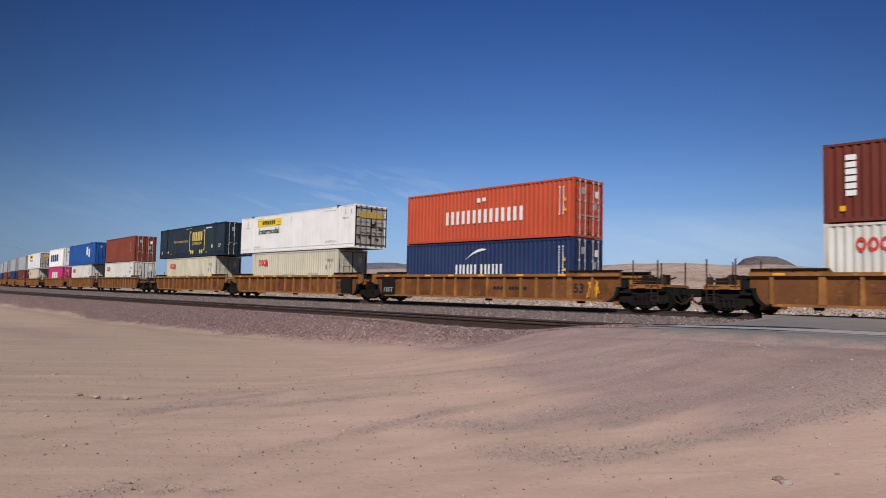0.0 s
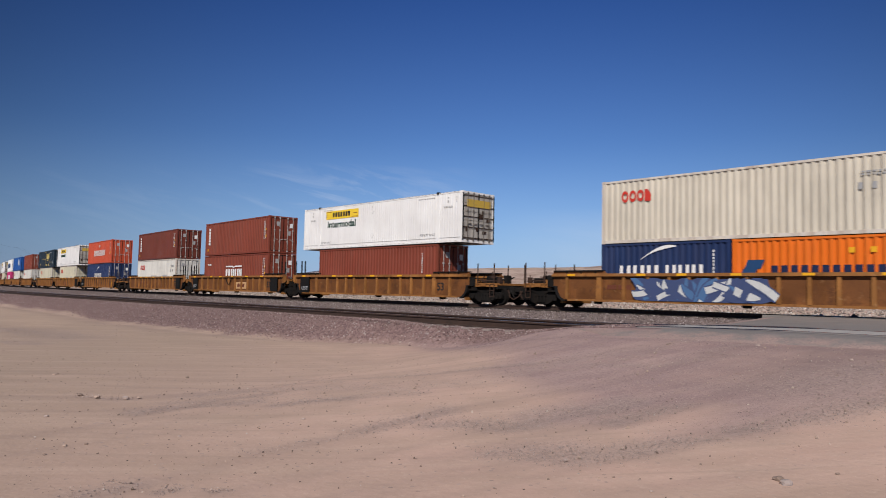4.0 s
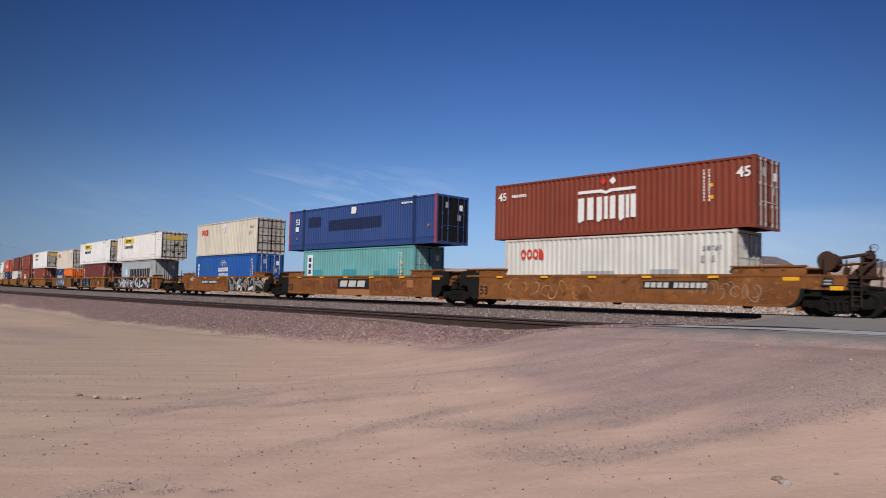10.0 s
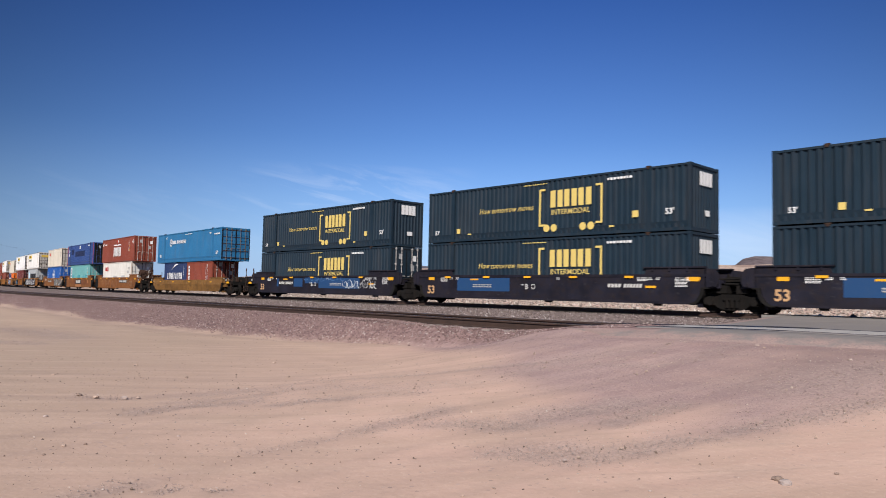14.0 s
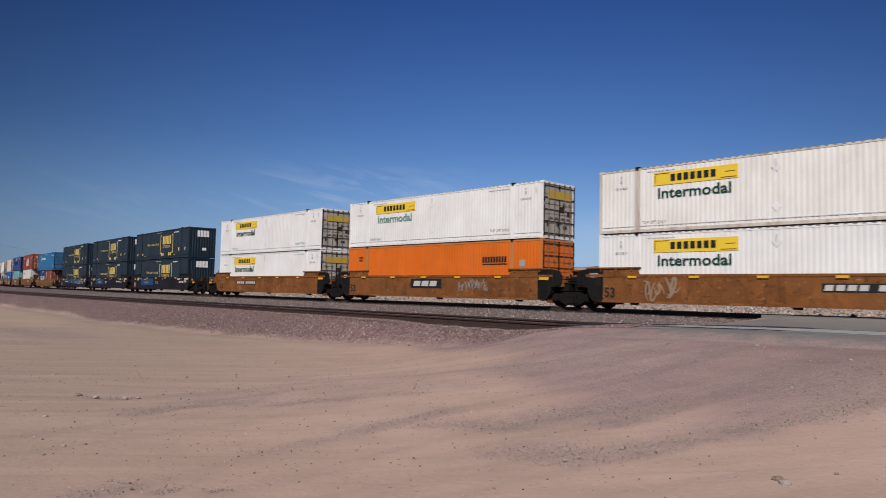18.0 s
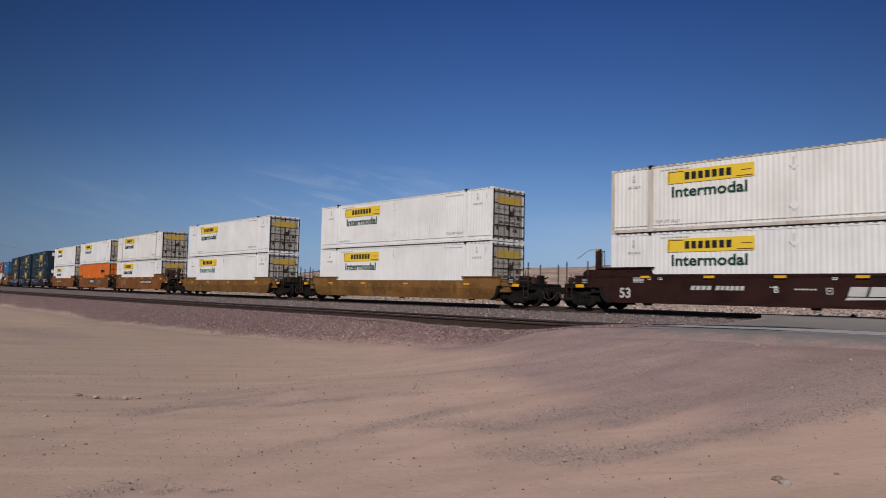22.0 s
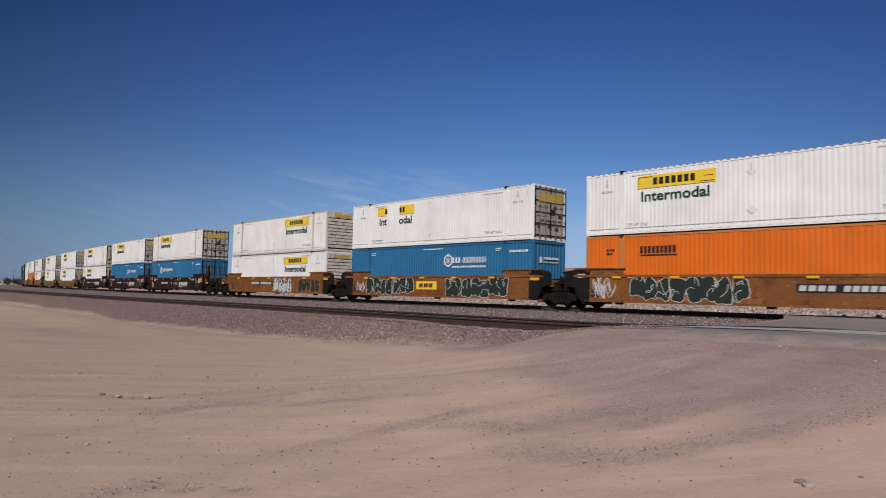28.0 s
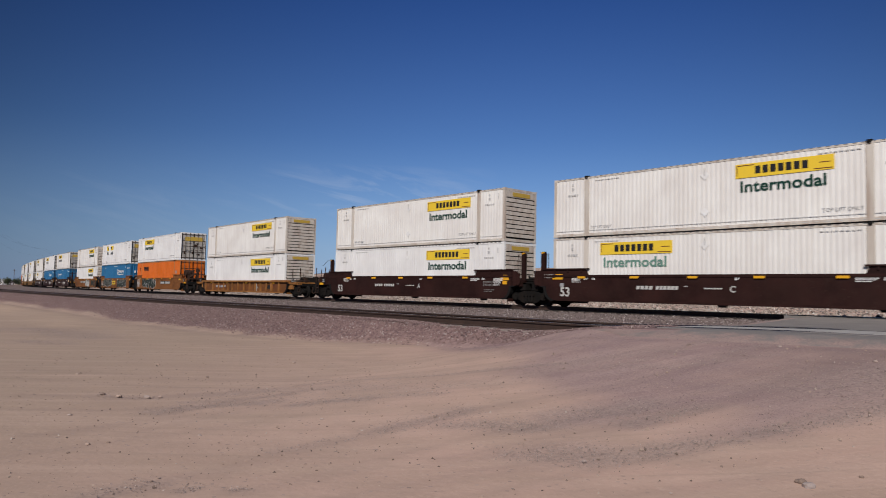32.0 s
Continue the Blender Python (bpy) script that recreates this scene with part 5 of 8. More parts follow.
def white_box(sign="left", text="green", colour="white", door="grid", missing=False, plain=False, label=None, diamond=True):
    """A white 53-foot domestic container with a yellow sign and the word below it."""
    c = container(colour, 53, HIGH, "fine", label=label or "white 53-foot container with a yellow sign and dark green lettering", door_style=door, door_colour="stained_white" if door == "roll" else "door_grey", frame_colour="stained_white" if colour == "warm_white" else None)
    y = on_side(c)
    if not plain:
        x0 = {"left": -5.30, "right": 1.72, "middle": 1.22}[sign]
        s = plates("yellow_sign", [(x0, x0 + 3.72, 2.02, 2.58)] if not missing else [(x0, x0 + 0.95, 2.02, 2.58), (x0 + 2.3, x0 + 3.72, 2.02, 2.58)], INK["yellow"], c, y, "yellow sign with plain dark blocks for a name")
        bl = word_blocks(x0 + 0.80, x0 + 2.88, 2.15, 2.46, 7, 0.30)
        plates("name_blocks", bl if not missing else [bl[0], bl[-1], bl[-2]], INK["black"], s, -0.008)
        plates("sign_edge", [(x0 + 0.06, x0 + 0.75, 2.50, 2.53), (x0 + 0.06, x0 + 0.09, 2.1, 2.5), (x0 + 3.0, x0 + 3.66, 2.07, 2.10), (x0 + 3.2, x0 + 3.6, 2.3, 2.33)] if not missing else [(x0 + 0.06, x0 + 0.6, 2.50, 2.53)], INK["brown"], s, -0.007)
        if missing:
            lettering("Int", x0 + 0.22, 1.44, 0.46, INK[text], c, y, x0 + 0.98)
            lettering("odal", x0 + 2.25, 1.44, 0.46, INK[text], c, y, x0 + 3.5)
        else:
            lettering("Intermodal", x0 + 0.20, 1.45, 0.45, INK[text], c, y, x0 + 3.44, weight=0.026)
    lettering("TOP LIFT ONLY", -5.85, 0.37, 0.13, INK["grey"], c, y, -4.7, weight=0.006)
    lettering("TOP LIFT ONLY", 4.5, 0.44, 0.14, INK["grey"], c, y, 5.9, weight=0.006)
    small_marks(c, -7.2, -6.6, 2.0, 2.14, 1, "faint")
    plates("small_print", [(-6.98, -6.86, 2.28, 2.42), (-6.96, -6.88, 2.5, 2.6)], INK["faint"], c, y)
    small_marks(c, 6.6, 7.3, 2.0, 2.14, 1, "faint")
    plates("small_print", [(6.88, 7.0, 2.28, 2.42), (6.9, 6.98, 2.5, 2.6), (7.6, 7.64, 2.3, 2.6)], INK["faint"], c, y)
    small_marks(c, 4.4, 5.9, 2.62, 2.69, 1, "faint")
    small_marks(c, -5.6, -4.3, 2.64, 2.70, 1, "faint")
    if diamond:
        def dia(bm):
            prism(bm, [(0, -0.2), (0.2, 0), (0, 0.2), (-0.2, 0)], -0.004, 0)
        for z in (2.3, 0.75):
            part("placard_holder", shape("placard_holder", dia), PAINT["white"], c, at=pose(-0.1, y, z))
        plates("reflector", [(-0.13, -0.08, 2.3, 2.62)], INK["trim"], c, y - 0.006)
    if door == "grid":
        def band(bm):
            box(bm, 0, 0.012, -0.95, 0.95, 2.02, 2.44)
        part("door_sign", shape("door_sign", band), INK["old_yellow"], c, "faded yellow sign across the doors", pose(8.077 + 0.034, 0, 0))

        def patches(bm):
            r = random.Random(5)
            for i in range(6):
                yy, zz = r.uniform(-1.05, 0.75), r.uniform(0.3, 1.75)
                box(bm, 0, 0.012, yy, yy + r.uniform(0.15, 0.35), zz, zz + r.uniform(0.15, 0.3))
        part("door_labels", shape("door_labels", patches), PAINT["rusty"], c, "dark weathered door labels", pose(8.077 + 0.012, 0, 0))
    else:
        def band2(bm):
            box(bm, 0, 0.012, -0.70, 0.70, 2.46, 2.68)
        part("door_sign", shape("door_sign_small", band2), INK["old_yellow"], c, "faded yellow sign over the slatted door", pose(8.077 + 0.02, 0, 0))
    return c


def oval_letters(c, x0, x1, z0, z1):
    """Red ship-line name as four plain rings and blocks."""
    def build(bm):
        w = (x1 - x0) / 4
        for i in range(3):
            cx, cz = x0 + w * (i + 0.45), (z0 + z1) / 2
            n = 14
            ro, ri = (w * 0.46, (z1 - z0) * 0.5), (w * 0.24, (z1 - z0) * 0.25)
            o = [bm.verts.new((cx + ro[0] * math.cos(6.283 * k / n), 0, cz + ro[1] * math.sin(6.283 * k / n))) for k in range(n)]
            q = [bm.verts.new((cx + ri[0] * math.cos(6.283 * k / n), 0, cz + ri[1] * math.sin(6.283 * k / n))) for k in range(n)]
            for k in range(n):
                bm.faces.new((o[k], o[(k + 1) % n], q[(k + 1) % n], q[k]))
        prism(bm, [(x0 + 3 * w, z0), (x1 - 0.08, z0), (x1 - 0.08, z0 + 0.3), (x0 + 3 * w + 0.14, z1), (x0 + 3 * w, z1)], -0.004, 0)
    part("ship_line_mark", shape(("ship_line_mark", x0, x1, z0, z1), build), INK["red"], c, "faded red ship-line mark", pose(0, on_side(c), 0))


def ringed_box(colour="pale_grey", doors=True, label=None):
    c = container(colour, 40, HIGH, "corrugated", doors, label or "weathered %s corrugated 40-foot container with a red mark" % colour.replace("_", " "), frame_colour="stained_white", door_style="grid" if colour == "beige" else "swing", door_colour="door_grey" if colour == "beige" else None)
    oval_letters(c, -5.05, -3.5, 1.85, 2.38)
    small_marks(c, 4.7, 5.5, 2.1, 2.3, 2, "grey")
    if colour != "beige":
        for x0, x1, z0, z1 in ((-1.4, 0.5, 0.72, 1.25), (2.2, 3.6, 0.95, 1.3)):
            corrugated_patch(c, x0, x1, z0, z1, PAINT["silver"])
    plates("label", [(4.6, 4.75, 1.6, 1.85), (5.05, 5.2, 1.6, 1.85)], INK["grey"], c, on_side(c))
    return c


def ends_print(c, right=5.2, z1=2.5, z0=1.05):
    small_marks(c, right, right + 0.45, z0, z1, 2, "white", True)
    plates("caution_label", [(right + 0.28, right + 0.42, 1.75, 1.9), (right + 0.28, right + 0.44, 1.25, 1.4)], INK["amber"], c, on_side(c) - 0.002)


def upright_blocks(c, x, z0, z1, n, ink="white", w=0.36):
    h = (z1 - z0) / n
    plates("name_blocks", [(x, x + w, round(z0 + i * h, 3), round(z0 + (i + 0.78) * h, 3)) for i in range(n)], INK[ink], c, on_side(c))


def swoosh(c, x0, x1, z0, z1, ink="white"):
    def build(bm):
        n = 12
        up, dn = [], []
        for i in range(n + 1):
            t = i / n
            x = x0 + (x1 - x0) * t
            zc = z0 + (z1 - z0) * (1 - (1 - t) ** 2.2)
            th = 0.02 + 0.13 * math.sin(math.pi * min(1, t * 1.0)) * t
            up.append(bm.verts.new((x, 0, zc + th)))
            dn.append(bm.verts.new((x, 0, zc - th * 0.6)))
        for i in range(n):
            bm.faces.new((dn[i], dn[i + 1], up[i + 1], up[i]))
    part("swoosh", shape(("swoosh", x0, x1, z0, z1), build), INK[ink], c, at=pose(0, on_side(c), 0))


def navy_box(feet, H=HIGH):
    c = container("navy", feet, H, "corrugated", True, "dark navy corrugated %d-foot container with a white mark" % feet)
    if feet == 40:
        plates("name_blocks", split_blocks(-1.9, -0.2, 1.08, 1.66, 3, 0.22, 0.38) + split_blocks(0.0, 1.66, 1.08, 1.66, 3, 0.22, 0.38), INK["white"], c, on_side(c))
        swoosh(c, -1.1, 0.4, 1.95, 2.45)
        ends_print(c)
    else:
        plates("name_blocks", split_blocks(-2.05, 0.0, 1.0, 1.6, 3, 0.22, 0.38) + split_blocks(0.2, 2.0, 1.0, 1.6, 3, 0.22, 0.38), INK["white"], c, on_side(c))
        swoosh(c, -1.0, 0.7, 1.85, 2.4)
        small_marks(c, 2.3, 2.7, 1.2, 2.2, 1, "white", True)
    return c


def upright_name_box(colour="brown"):
    c = container(colour, 40, HIGH, "corrugated", True, "brown corrugated 40-foot container with an upright white name")
    upright_blocks(c, -5.35, 0.95, 2.5, 6)
    ends_print(c)
    plates("label", [(-5.55, -5.35, 0.4, 0.6)], INK["amber"], c, on_side(c))
    return c


def banner(c, x0, x1, z0, z1):
    """White mark of three heavy blocks under a notched bar."""
    h, w = z1 - z0, x1 - x0
    plates("name_blocks", [(round(x0 + a * w, 3), round(x0 + b_ * w, 3), z0, round(z1 - 0.26 * h, 3)) for a, b_ in ((0.0, 0.11), (0.17, 0.28), (0.34, 0.43), (0.47, 0.53), (0.57, 0.66), (0.72, 0.81), (0.84, 0.89), (0.92, 1.0))], INK["white"], c, on_side(c), "heavy white block")
    part("tail", shape(("tail", w, h), lambda bm: [prism(bm, [(a * w, 0), (a * w + 0.02 * w, -0.09 * h), (b_ * w, 0)], -0.006, 0) for a, b_ in ((0.0, 0.11), (0.34, 0.43), (0.72, 0.81))]), INK["white"], c, "pointed lower ends of the white blocks", pose(x0, on_side(c), z0 - 0.002))
    part("bar", shape(("bar", w, h), lambda bm: prism(bm, [(0, 0), (0.40 * w, 0), (0.5 * w, -0.06 * h), (0.6 * w, 0), (w, 0), (w, 0.1 * h), (0.58 * w, 0.1 * h), (0.5 * w, 0.03 * h), (0.42 * w, 0.1 * h), (0, 0.1 * h)], -0.006, 0)), INK["white"], c, "white notched bar", pose(x0, on_side(c), z1 - 0.12 * h))


def hexagon(c, x, z, r):
    def build(bm):
        o = [bm.verts.new((r * math.sin(k * math.pi / 3), 0, r * math.cos(k * math.pi / 3))) for k in range(6)]
        q = [bm.verts.new((0.78 * r * math.sin(k * math.pi / 3), 0, 0.78 * r * math.cos(k * math.pi / 3))) for k in range(6)]
        for k in range(6):
            bm.faces.new((o[k], o[(k + 1) % 6], q[(k + 1) % 6], q[k]))
        for k in range(3):
            a = k * math.pi / 3
            d = Vector((math.sin(a), 0, math.cos(a)))
            e = Vector((math.cos(a), 0, -math.sin(a))) * 0.06 * r
            bm.faces.new([bm.verts.new(v) for v in (d * 0.7 * r + e, d * -0.7 * r + e, d * -0.7 * r - e, d * 0.7 * r - e)])
    part("hexagon_mark", shape(("hexagon_mark", r), build), INK["white"], c, "white six-sided mark", pose(x, on_side(c), z))


def broker(x_mark, x0, x1, zc=1.95, two=False):
    c = container("sky_blue", 53, HIGH, "ribs", not two, "bright blue 53-foot container with a white six-sided mark", door_style="grid", door_colour="sky_blue")
    if two:
        def print_(bm):
            box(bm, 0, 0.01, -0.82, -0.62, 1.75, 2.05)
            for i in range(9):
                box(bm, 0, 0.01, -0.5 + i * 0.14, -0.40 + i * 0.14, 1.93, 2.05)
                box(bm, 0, 0.01, -0.5 + i * 0.14, -0.43 + i * 0.14, 1.76, 1.83)
        part("end_label", shape("end_label_two_lines", print_), INK["white"], c, "small white mark and two rows of white blocks", pose(8.077 + 0.004, 0, 0))
    hexagon(c, x_mark + 0.12, zc, 0.40)
    x0, z0 = x0 + 0.12, zc - 0.15
    n = x0 + (x1 - x0) * 0.27
    plates("name_blocks", [(round(a, 3), round(b_, 3), round(c0, 3), round(d, 3)) for a, b_, c0, d in word_blocks(x0, n, z0, z0 + 0.32, 3, 0.4) + split_blocks(n + 0.12, x1, z0, z0 + 0.32, 8, 0.24, 0.4)], INK["white"], c, on_side(c))
    if two:
        small_marks(c, x0, x1, zc - 0.42, zc - 0.24, 1)
    lettering("53'", 6.9, 0.55, 0.3, INK["white"], c, on_side(c))
    lettering("53'", -7.4, 0.55, 0.3, INK["white"], c, on_side(c))
    small_marks(c, -0.6, 1.2, 2.62, 2.72, 1)
    small_marks(c, 6.4, 7.7, 2.3, 2.5, 1)
    for x in (-5.6, 5.6):
        small_marks(c, x - 0.2, x + 0.2, 2.4, 2.6, 2)
    return c


def bracket_box(doors=True):
    """Dark blue-green 53-foot container with a gold block mark between brackets."""
    c = container("dark_teal", 53, HIGH, "deep", doors, "dark blue-green 53-foot container with a gold bracketed mark")
    y = on_side(c)
    lettering("How tomorrow moves", -4.05, 1.42, 0.30, INK["gold"], c, y, -0.33, weight=0.0, lean=0.22)
    plates("brackets", [(0.03, 0.14, 0.55, 2.42), (0.14, 0.40, 2.32, 2.42), (0.14, 0.40, 0.55, 0.65),
                        (3.63, 3.74, 0.55, 2.42), (3.37, 3.63, 2.32, 2.42), (3.37, 3.63, 0.55, 0.65)], INK["gold"], c, y, "gold brackets")
    plates("name_blocks", split_blocks(0.74, 3.22, 1.46, 2.3, 3, 0.12, 0.18), INK["gold"], c, y, "heavy gold block")
    lettering("INTERMODAL", 0.80, 1.10, 0.26, INK["gold"], c, y, 3.06, weight=0.008)

    def dots(bm):
        for x in (0.5, 0.95, 2.65, 3.1):
            prism(bm, [(x + 0.19 * math.cos(k * 0.5236), 0.45 + 0.19 * math.sin(k * 0.5236)) for k in range(12)], -0.004, 0)
    part("wheel_dots", shape("wheel_dots", dots), INK["gold"], c, at=pose(0, y, 0))
    small_marks(c, 4.0, 5.3, 2.5, 2.68, 1)
    small_marks(c, -1.0, 0.5, 2.66, 2.74, 1, "gold")
    lettering("53'", 6.9, 0.75, 0.26, INK["white"], c, y)
    lettering("53'", -7.5, 0.45, 0.22, INK["white"], c, y)
    plates("label", [(-5.75, -5.5, 0.45, 0.72), (5.3, 5.6, 0.7, 1.0), (-4.9, -4.65, 0.35, 0.42), (4.1, 4.35, 0.32, 0.40)], INK["gold"], c, y)
    if not doors:
        def sticker(bm):
            for i in range(4):
                box(bm, 0, 0.01, -0.55 + i * 0.29, -0.30 + i * 0.29, 2.0, 2.6)
        part("end_label", shape("end_label", sticker), INK["white"], c, "white four-bar label", pose(8.077, 0.05, 0))
        def sticker2(bm):
            box(bm, 0, 0.01, 0.0, 0.4, 0.7, 0.95)
        part("end_label", shape("end_label_small", sticker2), INK["white"], c, at=pose(8.077, 0, 0))
    return c


def orange_box(x0=4.0, x1=5.75, z=2.05):
    c = container("orange", 53, HIGH, "fine", True, "bright orange 53-foot container with a black name", frame_colour="stained_orange", door_style="grid")
    plates("name_blocks", word_blocks(x0, x1, z - 0.30, z, 9, 0.3) + [(x0, x1, z - 0.42, z - 0.37)], INK["black"], c, on_side(c))
    small_marks(c, -6.9, -6.5, 2.0, 2.35, 2, "black")
    plates("label", [(6.6, 6.95, 1.5, 1.85)], INK["grey"], c, on_side(c))
    return c


def plain_box(colour, feet=40, H=HIGH, label="", style="corrugated"):
    c = container(colour, feet, H, style, True, label)
    small_marks(c, 4.7, 5.2, 1.1, 2.4, 1, "white", True)
    return c


def star_box():
    c = container("silver", 40, HIGH, "corrugated", True, "silver grey corrugated 40-foot container with a star panel and black name")
    y = on_side(c)
    p_ = plates("star_panel", [(-4.75, -3.35, 1.0, 2.28)], INK["light_blue"], c, y, "light blue panel with a white star")

    def star(bm):
        pts = []
        for k in range(14):
            r = 0.58 if k % 2 == 0 else 0.22
            pts.append((-4.05 + r * math.sin(k * math.pi / 7), 1.6 + r * math.cos(k * math.pi / 7)))
        prism(bm, pts, -0.004, 0)
    part("star", shape("star", star), INK["white"], p_, at=pose(0, -0.008, 0))
    plates("name_blocks", split_blocks(-2.6, 4.5, 1.0, 2.02, 6, 0.18, 0.14), INK["black"], c, y, "heavy black block")
    plates("caution_label", [(5.05, 5.3, 1.45, 1.7)], INK["amber"], c, y)
    small_marks(c, 4.6, 5.3, 2.0, 2.5, 4, "grey")
    return c


def globe_box():
    c = container("sea_blue", 40, HIGH, "corrugated", True, "bright blue corrugated 40-foot container with a white globe mark")
    y = on_side(c)

    def arcs(bm):
        for r in (0.62, 0.42):
            for cx in (-0.08 - (0.62 - r), -0.08 + (0.62 - r)):
                n = 14
                o = [bm.verts.new((cx + (r + 0.03) * math.cos(math.pi * k / n), 0, 1.95 + (r + 0.03) * 0.85 * math.sin(math.pi * k / n))) for k in range(n + 1)]
                q = [bm.verts.new((cx + (r - 0.03) * math.cos(math.pi * k / n), 0, 1.95 + (r - 0.03) * 0.85 * math.sin(math.pi * k / n))) for k in range(n + 1)]
                for k in range(n):
                    bm.faces.new((o[k], o[k + 1], q[k + 1], q[k]))
    part("globe_mark", shape("globe_mark", arcs), INK["white"], c, "white arched mark", pose(0, y, 0))
    plates("name_blocks", split_blocks(-1.08, 0.92, 1.5, 1.84, 5, 0.2, 0.3), INK["white"], c, y)
    lettering("SHIPPING", -1.0, 1.1, 0.28, INK["white"], c, y, 0.85)
    upright_blocks(c, -5.5, 0.9, 2.3, 4, "white", 0.25)
    ends_print(c)
    return c


def patched_blue():
    c = container("blue", 53, HIGH, "ribs", True, "blue 53-foot container with red end posts and painted-over name", frame_colour="blue", door_colour="black", post_colour="navy")
    y = on_side(c)
    for x0, x1, z0, z1 in ((-5.6, -3.85, 1.55, 2.3), (-3.0, 2.9, 1.2, 1.95)):
        corrugated_patch(c, x0, x1, z0, z1, INK["dark_blue"], "painted_over_name", "dark blue paint over an old name")
    plates("label", [(-0.28, 0.25, 2.25, 2.7), (-7.15, -6.75, 1.35, 1.7)], INK["white"], c, y)
    plates("label", [(-7.05, -6.85, 0.75, 0.95), (7.3, 7.45, 1.0, 1.15)], INK["tan"], c, y)
    lettering("53", -7.15, 1.85, 0.42, INK["white"], c, y)

    def post(bm):
        box(bm, -0.075, 0.075, -0.015, 0.10, 0.0, HIGH)
    for x in (-8.0, 8.0):
        part("end_post", shape("end_post", post), PAINT["post_red"], c, "red end post", pose(x, -c["half"] + 0.003, 0))
    small_marks(c, 4.9, 5.9, 2.5, 2.7, 1)
    return c


# ---- well cars ----
# A car's space: x along the train, z up from the rail heads, -y towards the camera.
def side_outline(top, bottom, end_top, x_step, x_end, low_end=8.15, end_low=1.02):
    """Half of the side wall's outline: the lower edge curves up over the wheels."""
    pts = [(0, bottom), (low_end, bottom)]
    for k in range(1, 7):
        a = k / 6 * math.pi / 2
        pts.append((low_end + (x_end - low_end - 0.05) * math.sin(a) * 0.75, bottom + (end_low - bottom) * (1 - math.cos(a))))
    pts += [(x_end, end_low), (x_end, end_top), (x_step, end_top), (x_step - 0.12, top), (0, top)]
    return pts


def side_mesh(kind):
    top, bottom, end_top, x_step = {"ribbed": (1.60, 0.36, 1.74, 5.85), "smooth": (1.56, 0.34, 1.84, 6.05), "low": (1.27, 0.30, 1.45, 6.1), "lowribbed": (1.25, 0.30, 1.25, 6.1)}[kind]

    def build(bm):
        h = side_outline(top, bottom, end_top, x_step, 8.75, low_end=7.95)
        out = h + [(-x, z) for x, z in h[::-1] if x > 0]
        if kind == "low":
            # the wall bulges out along a crease at half its height
            mid = 0.86
            prism(bm, out, -0.02, 0.02)
            bmesh.ops.bisect_plane(bm, geom=bm.verts[:] + bm.edges[:] + bm.faces[:], plane_co=(0, 0, mid), plane_no=(0, 0, 1))
            for v in bm.verts:
                v.co.y -= 0.09 - abs(mid - v.co.z) * 0.14
        else:
            prism(bm, out, -0.02, 0.02)
    return build


def rib_mesh(bm):
    prism(bm, [(-0.085, 0.42), (0.085, 0.42), (0.065, 1.50), (-0.065, 1.50)], -0.12, 0.0)


def chord(kind):
    z = {"ribbed": 1.60, "smooth": 1.56, "low": 1.27, "lowribbed": 1.25}[kind]

    def build(bm):
        box(bm, -8.75, 8.75, -0.17 if 'ribbed' in kind else -0.05, 0.10, z - (0.115 if 'ribbed' in kind else 0.09), z + 0.02)
    return build


def sill(kind):
    z = {"ribbed": 0.36, "smooth": 0.34, "low": 0.30, "lowribbed": 0.30}[kind]

    def build(bm):
        box(bm, -7.88, 7.88, -0.10 if 'ribbed' in kind else -0.03, 0.14, z - 0.03, z + 0.07)
    return build


def floor_mesh(bm):
    box(bm, -8.1, 8.1, -1.2, 1.2, 0.34, 0.38)
    for x in (-6.1, -2.0, 2.0, 6.1):
        box(bm, x - 0.25, x + 0.25, -1.24, 1.24, 0.33, 0.47)
    for x in (-6.3, 0.6, 6.5):
        prism(bm, [(x - 0.2, 0.36), (x + 0.2, 0.36), (x + 0.14, 0.22), (x - 0.14, 0.22)], -1.28, -1.05)


def end_sheet(kind):
    z = {"ribbed": 1.62, "smooth": 1.62, "low": 1.3, "lowribbed": 1.22}[kind]

    def build(bm):
        # bulkhead of the well and the deck over the truck
        box(bm, 8.30, 8.40, -1.22, 1.22, 0.2, z - 0.25)
        box(bm, 8.38, 9.35, -1.15, 1.15, z - 0.42, z - 0.30)
        box(bm, 8.38, 9.70, -0.45, 0.45, 0.62, z - 0.30)
        box(bm, 8.50, 9.30, -1.24, -1.12, z - 0.62, z - 0.28)
        box(bm, 8.50, 9.30, 1.12, 1.24, z - 0.62, z - 0.28)
    return build


def ledge(bm):
    box(bm, 5.9, 8.72, -0.08, 0.22, -0.03, 0.03)
    for x in (6.3, 7.1, 7.9):
        box(bm, x, x + 0.07, -0.06, -0.02, -0.16, -0.03)


def wheel_arch(kind):
    """Black fender along the wall's rising lower edge."""
    low = {"ribbed": 0.36, "smooth": 0.34, "low": 0.30, "lowribbed": 0.30}[kind]

    def build(bm):
        pts = []
        for k in range(9):
            a = k / 8 * math.pi / 2
            pts.append((7.95 + 0.58 * math.sin(a), low + (1.02 - low) * (1 - math.cos(a))))
        pts.append((8.78, 1.03))
        prism(bm, pts + [(x + 0.13, z - 0.05) for x, z in pts[::-1]], -0.05, 0.22)
    return build


def end_bracket(bm):
    """Stub of the wall beside a shared truck, with two short posts."""
    prism(bm, [(8.74, 1.04), (9.12, 1.10), (9.22, 1.24), (9.22, 1.58), (8.74, 1.62)], -0.03, 0.03)
    box(bm, 8.86, 8.95, -0.08, -0.03, 1.06, 1.66)
    box(bm, 9.12, 9.20, -0.08, -0.03, 1.14, 1.70)


